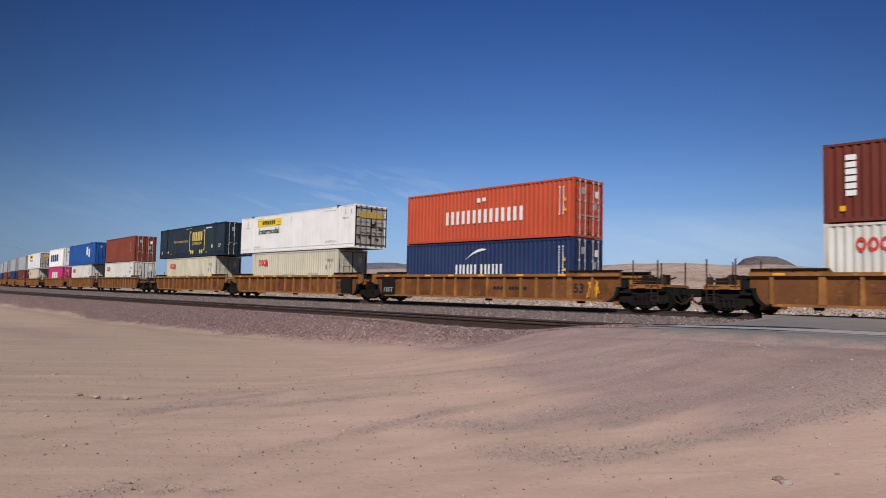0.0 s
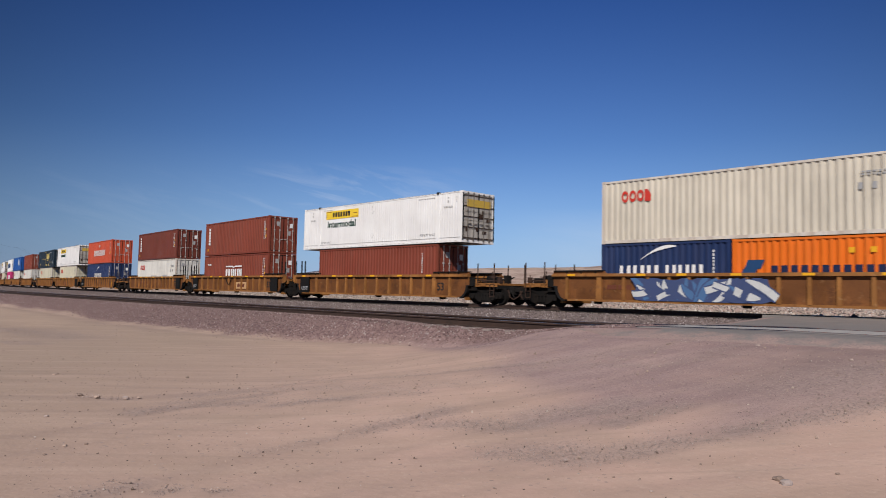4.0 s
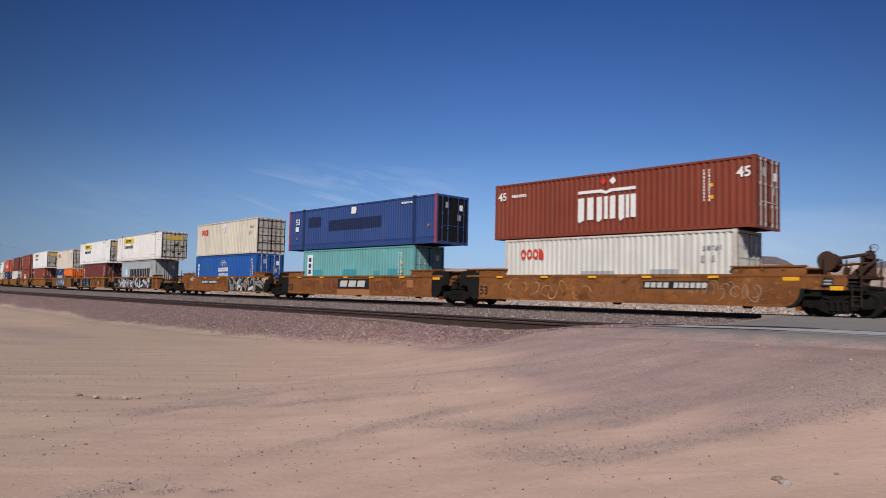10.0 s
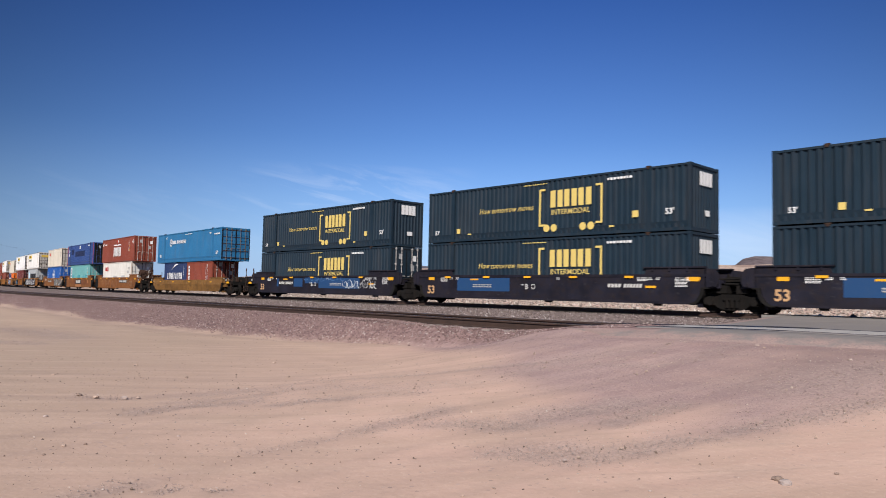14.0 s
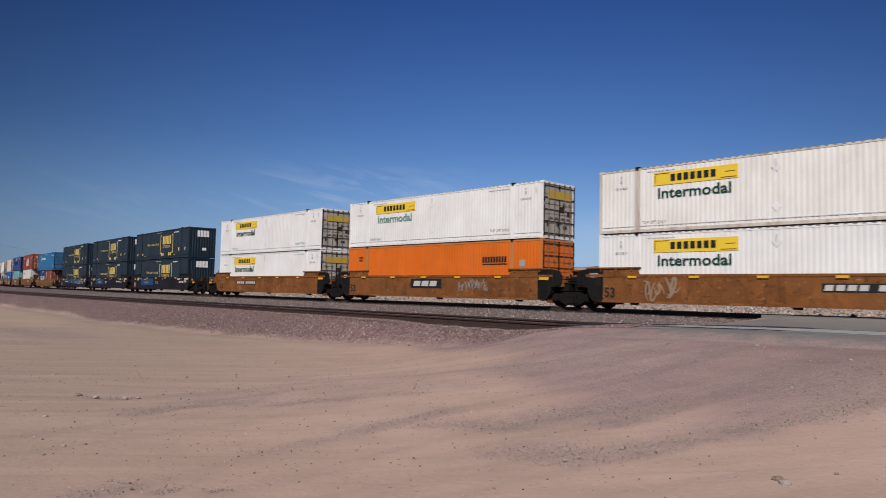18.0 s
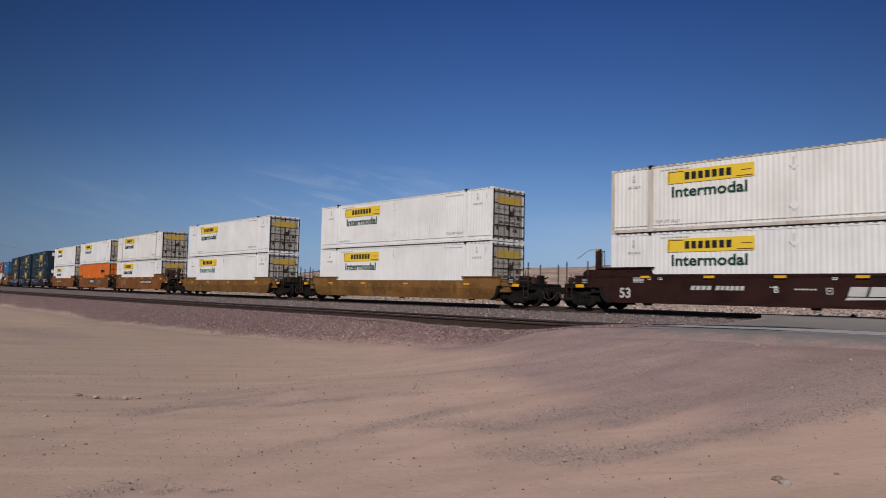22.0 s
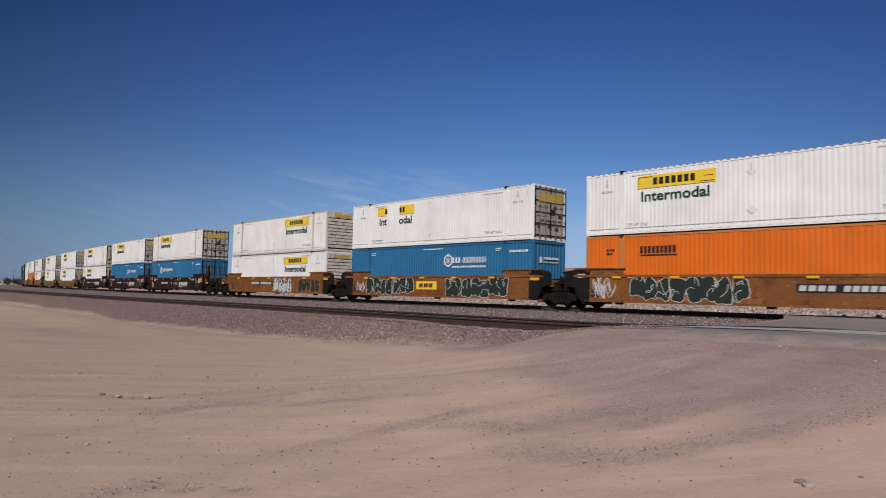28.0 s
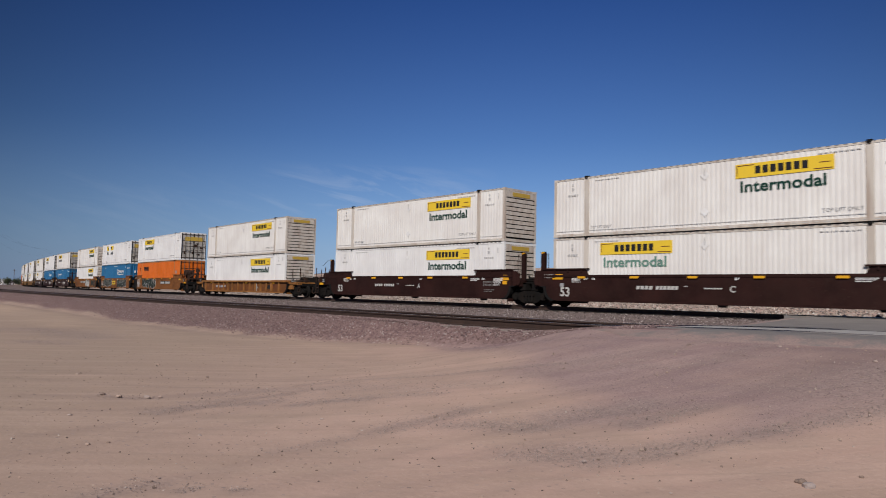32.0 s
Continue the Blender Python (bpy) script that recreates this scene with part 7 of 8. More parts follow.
def well_car(kind, colour, left, right, trucks):
    """left, right: 'joint' or 'coupler'. trucks: the ends whose truck belongs to this car."""
    root = tagged(new("well_car"), CAR_LABEL[colour], "rail car", "well cars of the train")
    mat = PAINT[colour]
    for s in (-1, 1):
        turn = pose(0, s * SIDE_Y, 0) @ Matrix.Diagonal((1, -s, 1, 1))
        wall = part("side_wall", shape(("side_wall", kind), side_mesh(kind)), PAINT["dark_panel"] if "ribbed" in kind else mat, root, at=turn)
        part("top_chord", shape(("top_chord", kind), chord(kind)), mat, wall)
        part("bottom_sill", shape(("bottom_sill", kind), sill(kind)), mat, wall)
        if kind in ("ribbed", "lowribbed"):
            k = 1.0 if kind == "ribbed" else 0.78
            for x in (-7.9, -6.1, -4.8, -3.6, -2.6, -1.7, -0.5, 0.7, 1.9, 3.0, 4.0, 5.1, 6.0, 7.3):
                wide = 1.8 if abs(abs(x) - 6.05) < 0.1 else 1.0
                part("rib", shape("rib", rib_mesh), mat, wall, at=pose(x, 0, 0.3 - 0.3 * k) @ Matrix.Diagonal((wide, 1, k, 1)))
        zl = {"ribbed": 1.75, "smooth": 1.87, "low": 1.48, "lowribbed": 1.27}[kind]
        for e in (-1, 1):
            part("wheel_arch", shape(("wheel_arch", kind), wheel_arch(kind)), PAINT["black"], wall, at=Matrix.Diagonal((e, 1, 1, 1)))
            if kind == "ribbed" and (left if e < 0 else right) == "joint":
                part("end_bracket", shape("end_bracket", end_bracket), mat, wall, at=Matrix.Diagonal((e, 1, 1, 1)))
            if kind == "smooth" and (left if e < 0 else right) == "joint":
                part("end_stub", shape("end_stub", joint_stub), PAINT["black"] if colour == "orange_car" else mat, wall, at=Matrix.Diagonal((e, 1, 1, 1)))
                if colour == "orange_car":
                    part("black_end", shape("black_end", joint_cover), PAINT["black"], wall, "black painted end of the wall", Matrix.Diagonal((e, 1, 1, 1)))
            part("end_ledge", shape("end_ledge", ledge), PAINT["black"] if kind == "ribbed" else mat, wall, at=pose(0, 0, zl) @ Matrix.Diagonal((e, 1, 1, 1)))
    part("well_floor", shape("well_floor", floor_mesh), PAINT["truck"], root)
    for e, style in ((-1, left), (1, right)):
        flip = Matrix.Diagonal((e, 1, 1, 1))
        part("end_structure", shape(("end_structure", kind), end_sheet(kind)), mat, root, at=flip)
        if style == "coupler":
            part("coupler", shape("coupler", coupler_mesh, 0.02), PAINT["truck"], root, at=flip)
            part("underframe", shape("underframe", underframe), PAINT["truck"], root, at=flip)
            part("walkway", shape("walkway", walkway), PAINT["black"] if colour not in ("yellow_car",) else mat, root, at=flip)
            post = PAINT["rusty"]
            for x in (9.35, 10.55):
                for yy in (-1.28, 1.2):
                    part("stanchion", shape("stanchion", stanchion), post, root, at=pose(e * x, yy, 0))
            part("step_ladder", shape("step_ladder", step_ladder), post, root, at=flip)
            part("end_beacon_plate", shape("end_beacon_plate", lambda bm: box(bm, 9.55, 9.98, -1.345, -1.31, 0.97, 1.12)), INK["amber"] if colour != "yellow_car" else mat, root, "amber plate on the end beam", flip)
            for s in (-1, 1):
                part("end_apron", shape(("end_apron", kind), apron(kind)), PAINT["black"] if kind == "ribbed" else mat, root, at=flip @ pose(0, s * 1.27, 0) @ Matrix.Diagonal((1, -s, 1, 1)))
            if colour in ("brown_car", "blue_car"):
                for s in (-1, 1):
                    part("end_shield", shape("end_shield", lambda bm: prism(bm, [(8.72, 1.0), (9.55, 1.0), (9.62, 1.12), (9.62, 1.66), (9.45, 1.80), (8.72, 1.80)], -0.025, 0.025)), mat, root, at=flip @ pose(0, s * 1.25, 0))
            if kind != "ribbed":
                dp = part("data_plate", shape("data_plate", data_plate), INK["black"], root, "black data plate with pale print", pose(9.3 if e > 0 else -9.66, -1.33, 1.12))
                plates("data_print", [(0.05, 0.31, 0.06, 0.12), (0.05, 0.31, 0.17, 0.23)], INK["grey"], dp, -0.014)
            part("platform_rigging", shape("platform_rigging", end_clutter), PAINT["rusty"], root, "rusty levers and pipes on the end platform", flip)["kind"] = "stuff"
            part("coupler_rigging", shape("coupler_rigging", end_hoses), PAINT["truck"], root, "black air hose and rigging at the coupler", flip)["kind"] = "stuff"
        if style == "joint" and e == 1:
            part("joint_gear", shape("joint_gear", joint_mass), PAINT["truck"], root, "black greasy connector and hoses")
        if e in trucks:
            truck(root, e * 9.71)
    return root


def car_marks(root, kind, colour, number_ink="black", gauge="53", plate=None, name=None, name_ink="white"):
    face = -SIDE_Y - 0.027
    x_no = {"yellow_car": 6.2, "orange_car": -7.75, "gold_car": 3.4, "blue_car": -8.0, "brown_car": -7.6}[colour]
    z_no = {"yellow_car": 0.72, "orange_car": 0.55, "gold_car": 0.7, "blue_car": 0.55, "brown_car": 0.55}[colour]
    lettering(gauge, x_no, z_no, 0.44 if colour != "gold_car" else 0.3, INK["pale_tan" if colour == "blue_car" else "dim_white" if number_ink == "white" else number_ink], root, face, weight=0.026)
    if kind == "ribbed":
        reflectors(root, -SIDE_Y - 0.172, 1.555, (-7.6, -3.9, -2.0, 0.3, 3.0, 5.6))
    elif kind == "smooth":
        reflectors(root, face - 0.05, 1.46, (-6.3, -3.4, -0.6, 2.2, 5.2))
        plates("reflector", [(7.9, 8.5, 1.32, 1.52)], INK["amber"], root, face)
    else:
        reflectors(root, face - 0.05, 1.08, (-6.6, -3.0, 1.2, 6.3))
    if plate:
        x0, x1, z0, z1, bg, fg = plate
        p_ = plates("number_panel", [(x0, x1, z0, z1)], INK[bg], root, face, "dark panel with unreadable number bars") if bg else None
        h = (z1 - z0)
        plates("number_bars", word_blocks(x0 + 0.08, x0 + (x1 - x0) * 0.42, round(z0 + 0.17 * h, 3), round(z1 - 0.17 * h, 3), 4, 0.24) + word_blocks(x0 + (x1 - x0) * 0.48, x1 - 0.06, round(z0 + 0.17 * h, 3), round(z1 - 0.17 * h, 3), 6, 0.24), INK["dim_white" if fg == "white" else fg], p_ or root, -0.008 if p_ else face, lean=0.18)
    if name:
        x0, x1, z0, z1, n, bg = name
        if bg:
            plates("name_panel", [(x0 - 0.25, x1 + 0.3, z0 - 0.12, z1 + 0.12)], INK[bg], root, face)
        plates("name_blocks", [(r[0], r[1], r[2], r[3]) for r in word_blocks(x0, x1, z0, z1, n, 0.18)], INK["dim_white" if name_ink == "white" else name_ink], root, face - 0.008, lean=0.25)


def stencils(root, ink="white", seed=1, y=-1.352):
    r = random.Random(seed)
    rects = []
    for cx, lines in ((-6.9, 4), (-6.2, 2), (-5.7, 2), (5.6, 3), (6.1, 2), (6.5, 2), (7.4, 7), (-1.0, 1), (1.2, 2), (7.5, 3)):
        top = 1.40 if lines > 1 else 1.05
        for i in range(lines):
            x = cx
            while x < cx + (0.5 if lines > 2 else 0.18):
                k = r.uniform(0.04, 0.1)
                rects.append((round(x, 3), round(x + k, 3), round(top - 0.06 * i, 3), round(top - 0.06 * i + 0.035, 3)))
                x += k + 0.025
    plates("stencil_print", rects, INK[ink], root, y, "small white stencilled print")


def joint_panel(root, x0, x1, text, kind, ink="white"):
    z1 = 1.52 if kind == "ribbed" else 1.78
    y = -SIDE_Y - (0.125 if kind == "ribbed" else 0.026)
    p_ = plates("black_panel", [(x0, x1, 0.42 if kind == "ribbed" else 1.05, z1)], PAINT["black"], root, y, "black painted panel", thick=0.01)
    if text:
        h = 0.25 if kind == "ribbed" else 0.18
        lettering(text, x0 + 0.2, 0.6 if kind == "ribbed" else 1.45, h, INK["grey" if kind == "ribbed" else ink], p_, -0.016, x1 - 0.15)
    return p_


def grab_irons(root, xs, mat):
    for x in xs:
        part("grab_iron", shape("grab_iron", handrail), mat, root, "tall bent grab iron", pose(x, -1.26, 0))


# ---- far things ----
WOOD, nt, b = material("weathered_pole_wood")
tc = nt.nodes.new("ShaderNodeTexCoord")
nt.links.new(mix(nt, noise_at(nt, tc.outputs["Object"], 3, 5, 0.6, (1, 1, 0.1)), (0.10, 0.07, 0.05), (0.2, 0.15, 0.11)), b.inputs["Base Color"])
b.inputs["Roughness"].default_value = 0.9


def utility_pole(az, r, h):
    root = tagged(new("utility_pole"), "weathered wooden utility pole with a crossarm", "pole", "utility poles")
    root.location = (-math.sin(radians(az)) * r, math.cos(radians(az)) * r, 0.2)
    root.rotation_euler.z = radians(az + 25)

    def mast(bm):
        bmesh.ops.create_cone(bm, cap_ends=True, segments=10, radius1=0.17, radius2=0.11, depth=h, matrix=Matrix.Translation((0, 0, h / 2 - 0.3)))
    part("mast", shape(("mast", h), mast), WOOD, root)

    def arm(bm):
        box(bm, -1.3, 1.3, -0.06, 0.06, h - 1.1, h - 0.98)
    part("crossarm", shape(("crossarm", h), arm), WOOD, root)

    def pot(bm):
        for x in (-1.2, -0.7, 0.7, 1.2):
            rod(bm, (x, 0, h - 0.98), (x, 0, h - 0.80), 0.045, 6)
    part("insulators", shape(("insulators", h), pot), PAINT["silver"], root)["kind"] = "stuff"


utility_pole(53.65, 175, 11.4)
utility_pole(80.9, 420, 10.5)
utility_pole(78.6, 520, 10.5)

LEAF, nt, b = material("dusty_green_leaves")
g = nt.nodes.new("ShaderNodeNewGeometry")
nt.links.new(mix(nt, g.outputs["Random Per Island"], (0.035, 0.05, 0.022), (0.085, 0.10, 0.05)), b.inputs["Base Color"])
b.inputs["Roughness"].default_value = 0.8


def tree(az, r, h, w, seed):
    rr = np.random.RandomState(seed)
    root = tagged(new("tree"), "dusty dark green desert tree", "tree", "trees by the building")
    root.location = (-math.sin(radians(az)) * r, math.cos(radians(az)) * r, 0.2)

    def trunk(bm):
        bmesh.ops.create_cone(bm, cap_ends=True, segments=8, radius1=0.28, radius2=0.12, depth=h * 0.6, matrix=Matrix.Translation((0, 0, h * 0.3 - 0.2)))
        for k in range(5):
            a = k * 1.26
            rod(bm, (0, 0, h * 0.4), (math.cos(a) * w * 0.3, math.sin(a) * w * 0.3, h * 0.72), 0.08, 6)
    part("trunk", shape(("trunk", seed), trunk), WOOD, root)
    n = 900
    cl = rr.normal(0, 1, (26, 3)) * np.array((w * 0.26, w * 0.26, h * 0.16)) + np.array((0, 0, h * 0.66))
    c = cl[rr.randint(0, 26, n)] + rr.normal(0, 0.09 * w, (n, 3))
    d = rr.normal(0, 0.33, (n, 3, 3))
    v = c[:, None] + d
    part("crown", grid_mesh("crown", v.reshape(-1, 3), np.arange(n * 3).reshape(-1, 3), False), LEAF, root)


for az, r, h, w, sd in ((80.4, 460, 4.2, 6, 1), (79.7, 480, 3.6, 6, 2), (78.8, 520, 4.0, 7, 3), (81.4, 450, 5, 7, 4), (78.3, 560, 3.6, 6, 5)):
    tree(az, r, h, w, sd)


def shed(az, r):
    root = tagged(new("building"), "small white building beside the line", "building")
    root.location = (-math.sin(radians(az)) * r, math.cos(radians(az)) * r, 0.1)
    root.rotation_euler.z = radians(20)

    def walls(bm):
        box(bm, -6, 6, -4, 4, 0, 3)
    part("wall", shape("shed_wall", walls), PAINT["white"], root)

    def roof(bm):
        v = [bm.verts.new(p_) for p_ in ((-6.4, -4.4, 2.95), (6.4, -4.4, 2.95), (6.4, 0, 4.3), (-6.4, 0, 4.3), (-6.4, 4.4, 2.95), (6.4, 4.4, 2.95))]
        bm.faces.new((v[0], v[1], v[2], v[3]))
        bm.faces.new((v[3], v[2], v[5], v[4]))
        bm.faces.new((v[0], v[3], v[4]))
        bm.faces.new((v[1], v[5], v[2]))
    part("roof", shape("shed_roof", roof), PAINT["silver"], root)

    def door(bm):
        box(bm, -1, 0, -4.05, -3.98, 0, 2.1)
    part("door", shape("shed_door", door), PAINT["blue"], root)


shed(79.2, 560)


def overhead_wire(off_y, z0, sag):
    def build(bm):
        pts = [(-60, -3), (-136, 25), (-179, 41), (-240, 64), (-320, 96), (-420, 140)]
        last = None
        for (ax, ay), (bx, by) in zip(pts[:-1], pts[1:]):
            for k in range(6):
                t = k / 6
                p_ = Vector((ax + (bx - ax) * t, ay + (by - ay) * t + off_y, z0 - sag * 4 * t * (1 - t)))
                if last is not None:
                    rod(bm, last, p_, 0.005, 4)
                last = p_
    ob = part("overhead_wire", shape(("overhead_wire", off_y), build), PAINT["black"], None)
    tagged(ob, "thin black overhead power line", "wire", "overhead wires")


for off_y, z0, sag in ((0, 9.3, 0.5), (0.9, 9.3, 0.6), (0.2, 7.9, 0.7)):
    overhead_wire(off_y, z0, sag)


# ---- the train ----
V0, ACC = -17.973, 0.027
TRAIN = []        # (object, place along the train, offset along its car, height over the rails)


def unit(x, kind, colour, left, right, lower, upper, low_z=0.50, up_z=3.43):
    trucks = [1] + ([-1] if left == "coupler" else [])
    car = well_car(kind, colour, left, right, trucks)
    TRAIN.append((car, x, 0.0, 0.0))
    lower = lower if isinstance(lower, (list, tuple)) else [(lower, 0.0)]
    for c, dx in lower:
        TRAIN.append((c, x, dx, low_z))
    TRAIN.append((upper, x, 0.0, up_z))
    return car


J, C = "joint", "coupler"

# leading cars, far down the line
for x, lo, hi in ((-232.4, "navy", "silver"), (-213.0, "brown", "silver"), (-189.6, "navy", "silver"), (-170.1, "maroon", "silver")):
    unit(x, "ribbed", "yellow_car", J if x in (-232.4, -170.1) else C, C if x in (-232.4, -170.1) else J, plain_box(lo, label="dark corrugated 40-foot container"), plain_box(hi, label="grey corrugated 40-foot container"))
car = unit(-150.7, "ribbed", "yellow_car", J, C, ringed_box("cream"), white_box())
c = container("white", 40, label="white 40-foot container with a blue name")
plates("name_blocks", word_blocks(-4.6, 2.4, 0.9, 2.0, 4), INK["mid_blue"], c, on_side(c))
d = container("pink", 40, label="magenta 40-foot container with white blocks")
plates("name_blocks", word_blocks(-2.6, 2.6, 0.85, 2.1, 3), INK["white"], d, on_side(d))
unit(-127.3, "ribbed", "yellow_car", C, J, d, c)
c = container("sea_blue", 53, HIGH, "ribs", label="blue 53-foot container with a white mark")
plates("name_blocks", [(3.2, 4.2, 1.3, 2.4), (4.5, 5.2, 1.0, 2.1)], INK["white"], c, on_side(c))
unit(-107.9, "ribbed", "yellow_car", J, C, ringed_box("pale_grey"), c)
unit(-88.4, "ribbed", "yellow_car", C, C, ringed_box("pale_grey"), plain_box("rust_red", label="rust red corrugated 40-foot container"))
car = unit(-65.0, "ribbed", "yellow_car", C, J, ringed_box("cream"), bracket_box(True))
car_marks(car, "ribbed", "yellow_car")
car = unit(-45.6, "ribbed", "yellow_car", J, J, ringed_box("cream"), white_box())
car_marks(car, "ribbed", "yellow_car", plate=(2.2, 3.4, 0.6, 0.95, None, "brown"), name=(-2.2, 0.4, 0.55, 1.1, 3, None), name_ink="brown")
joint_panel(car, 6.9, 8.1, None, "ribbed")

# red-orange over navy
c = container("red_orange", 40, label="red-orange corrugated 40-foot container with a white name")
plates("name_blocks", split_blocks(-2.75, 3.1, 0.98, 1.72, 7, 0.24, 0.34), INK["white"], c, on_side(c), "heavy white block")
ends_print(c)
plates("label", [(-0.35, -0.1, 2.1, 2.35), (0.05, 0.3, 2.15, 2.35)], INK["white"], c, on_side(c))
car = unit(-26.23, "ribbed", "yellow_car", J, C, navy_box(40), c)
car_marks(car, "ribbed", "yellow_car", "black", plate=(1.0, 3.4, 0.78, 1.02, None, "black"))
joint_panel(car, -8.1, -6.9, "125T", "ribbed")
scrawl(car, 7.0, 7.6, 0.5, 1.3, 31, "amber")

car = unit(-2.93, "ribbed", "yellow_car", C, J, ringed_box("pale_grey"), upright_name_box())
car_marks(car, "ribbed", "yellow_car", "black", plate=(-4.6, -2.2, 0.85, 1.1, None, "brown"))
joint_panel(car, 6.95, 8.1, None, "ribbed")
grab_irons(car, (8.36, 8.9), PAINT["black"])

c = container("rust_red", 40, label="rust red corrugated 40-foot container with a white bar mark")
banner(c, -1.55, 1.5, 0.85, 2.0)
small_marks(c, -5.3, -4.6, 2.05, 2.25, 1)
ends_print(c)
car = unit(16.52, "ribbed", "yellow_car", J, J, c, upright_name_box("rust_red"))
car_marks(car, "ribbed", "yellow_car", "black", name=(1.05, 2.4, 0.68, 0.98, 3, "pale_tan"), name_ink="brown")
part("hanging_strap", shape("hanging_strap", hanging_strap), PAINT["black"], car, "black hose hanging in a loop", pose(0, -1.43, 0))
joint_panel(car, -8.1, -6.95, "125T", "ribbed")
joint_panel(car, 6.95, 8.1, None, "ribbed")
grab_irons(car, (8.36, 8.9, -9.07, -8.3, -7.85), PAINT["black"])

car = unit(35.98, "ribbed", "yellow_car", J, C, plain_box("rust_red", label="plain rust red corrugated 40-foot container"), white_box())
car_marks(car, "ribbed", "yellow_car")
joint_panel(car, -8.1, -6.95, "125T", "ribbed")
grab_irons(car, (-9.07, -8.3, -7.85), PAINT["black"])

c = container("orange", 20, STD, label="orange corrugated 20-foot container with a dark blue mark")
plates("name_blocks", word_blocks(-1.5, 2.5, 0.98, 1.52, 11, 0.34), INK["dark_blue"], c, on_side(c))
plates("ship_mark", [(-2.75, -2.2, 1.0, 1.4), (-2.55, -1.9, 1.4, 1.75)], INK["mid_blue"], c, on_side(c), lean=0.4)
plates("label", [(1.2, 1.4, 1.95, 2.15), (1.9, 2.1, 1.95, 2.15)], INK["amber"], c, on_side(c))
car = unit(59.2, "ribbed", "yellow_car", C, J, [(navy_box(20, STD), -3.07), (c, 3.07)], ringed_box("beige"), 0.38, 2.98)
car_marks(car, "ribbed", "yellow_car", "black", plate=(-5.8, -4.4, 0.85, 1.15, None, "brown"))
wildstyle(car, -4.1, 1.5, 0.42, 1.42, 11, -1.448, ("spray_white", "spray_blue", "spray_dusk", "spray_dusk"), "spray_dusk")
joint_panel(car, 6.95, 8.1, None, "ribbed")
grab_irons(car, (8.36, 8.9), PAINT["black"])

c = container("maroon", 40, label="maroon corrugated 40-foot container with an upright white name")
upright_blocks(c, -5.45, 1.1, 2.4, 3, "white", 0.25)
ends_print(c)
plates("caution_label", [(4.7, 5.1, 0.75, 1.2)], INK["amber"], c, on_side(c))
car = unit(78.45, "ribbed", "yellow_car", J, J, c, white_box())
car_marks(car, "ribbed", "yellow_car", "black", plate=(4.1, 5.7, 0.75, 1.05, None, "black"), name=None)
plates("name_blocks", split_blocks(0.95, 2.95, 0.6, 1.18, 3, 0.22, 0.34), INK["brown"], car, -1.448, lean=0.15)
wildstyle(car, -5.3, -1.3, 0.42, 1.48, 12, -1.448, ("spray_black", "spray_black"))
brush_lines(car, ((0.07, ((-5.35, 0.46), (-5.32, 0.85), (-5.2, 1.2), (-4.95, 1.45))), (0.05, ((-4.7, 0.95), (-4.5, 0.86), (-4.2, 0.92), (-4.16, 1.1))), (0.12, ((-3.38, 0.45), (-3.5, 0.9), (-3.68, 1.46))),
                  (0.05, ((-2.58, 0.48), (-2.66, 1.0), (-2.76, 1.45))), (0.12, ((-1.95, 0.45), (-2.05, 0.75), (-2.08, 1.0))), (0.05, ((-2.1, 1.08), (-2.16, 1.45))), (0.04, ((-1.12, 0.48), (-1.25, 0.9), (-1.42, 1.47)))), "spray_sky", -1.462)
scrawl(car, 4.1, 5.0, 0.55, 1.3, 51, "spray_black", -1.345, 10, 1.6)
scrawl(car, 5.3, 6.0, 0.55, 1.2, 52, "spray_black", -1.345, 7, 1.6)
plates("label", [(3.28, 3.72, 0.74, 1.12)], INK["pale_tan"], car, -1.345)
joint_panel(car, -8.1, -6.95, "125T", "ribbed")
joint_panel(car, 6.95, 8.1, None, "ribbed")
plates("yellow_stripes", [(7.15, 7.9, 1.36, 1.46)], INK["amber"], car, -1.42)
grab_irons(car, (-9.07, 8.36, 8.9), PAINT["black"])

car = unit(97.89, "ribbed", "yellow_car", J, C, star_box(), white_box(colour="warm_white"))
joint_panel(car, -8.1, -6.6, "125T", "ribbed")
wildstyle(car, -6.5, 5.7, 0.38, 1.49, 13, -1.448)
reflectors(car, -1.40, 1.62, (-4.3, -0.5, 2.2, 3.6))
grab_irons(car, (-9.07, -8.3, -7.85), PAINT["black"])

# smooth orange cars
c = ringed_box("beige")
plates("placards", [(-0.45, -0.15, 2.35, 2.65), (-0.1, 0.2, 2.35, 2.65), (-0.3, 0.05, 2.0, 2.3)], INK["white"], c, on_side(c))
car = unit(121.37, "smooth", "orange_car", C, J, globe_box(), c)
car_marks(car, "smooth", "orange_car", plate=(-4.3, -1.0, 0.95, 1.25, "black", "white"))
wildstyle(car, 1.5, 7.6, 0.38, 1.5, 15, -1.347, ("spray_grey", "worn_grey", "spray_grey", "spray_dark", "spray_white"))
stencils(car, "white", 3)

c = container("teal", 40, label="faded teal corrugated 40-foot container with a white end panel")
plates("name_panel", [(-5.55, -4.85, 0.7, 2.55)], INK["white"], c, on_side(c))
plates("name_blocks", [(-5.38, -5.05, round(0.8 + i * 0.42, 2), round(1.1 + i * 0.42, 2)) for i in range(4)], INK["mid_blue"], c, on_side(c) - 0.008)
ends_print(c, 4.6)
for x0, x1, z1 in ((-4.9, -3.6, 1.5), (-1.3, 0.3, 1.5), (2.1, 2.8, 1.35), (3.5, 5.2, 1.5)):
    corrugated_patch(c, x0, x1, 0.9, z1, PAINT["patch_teal"])
car = unit(140.68, "smooth", "orange_car", J, J, c, patched_blue())
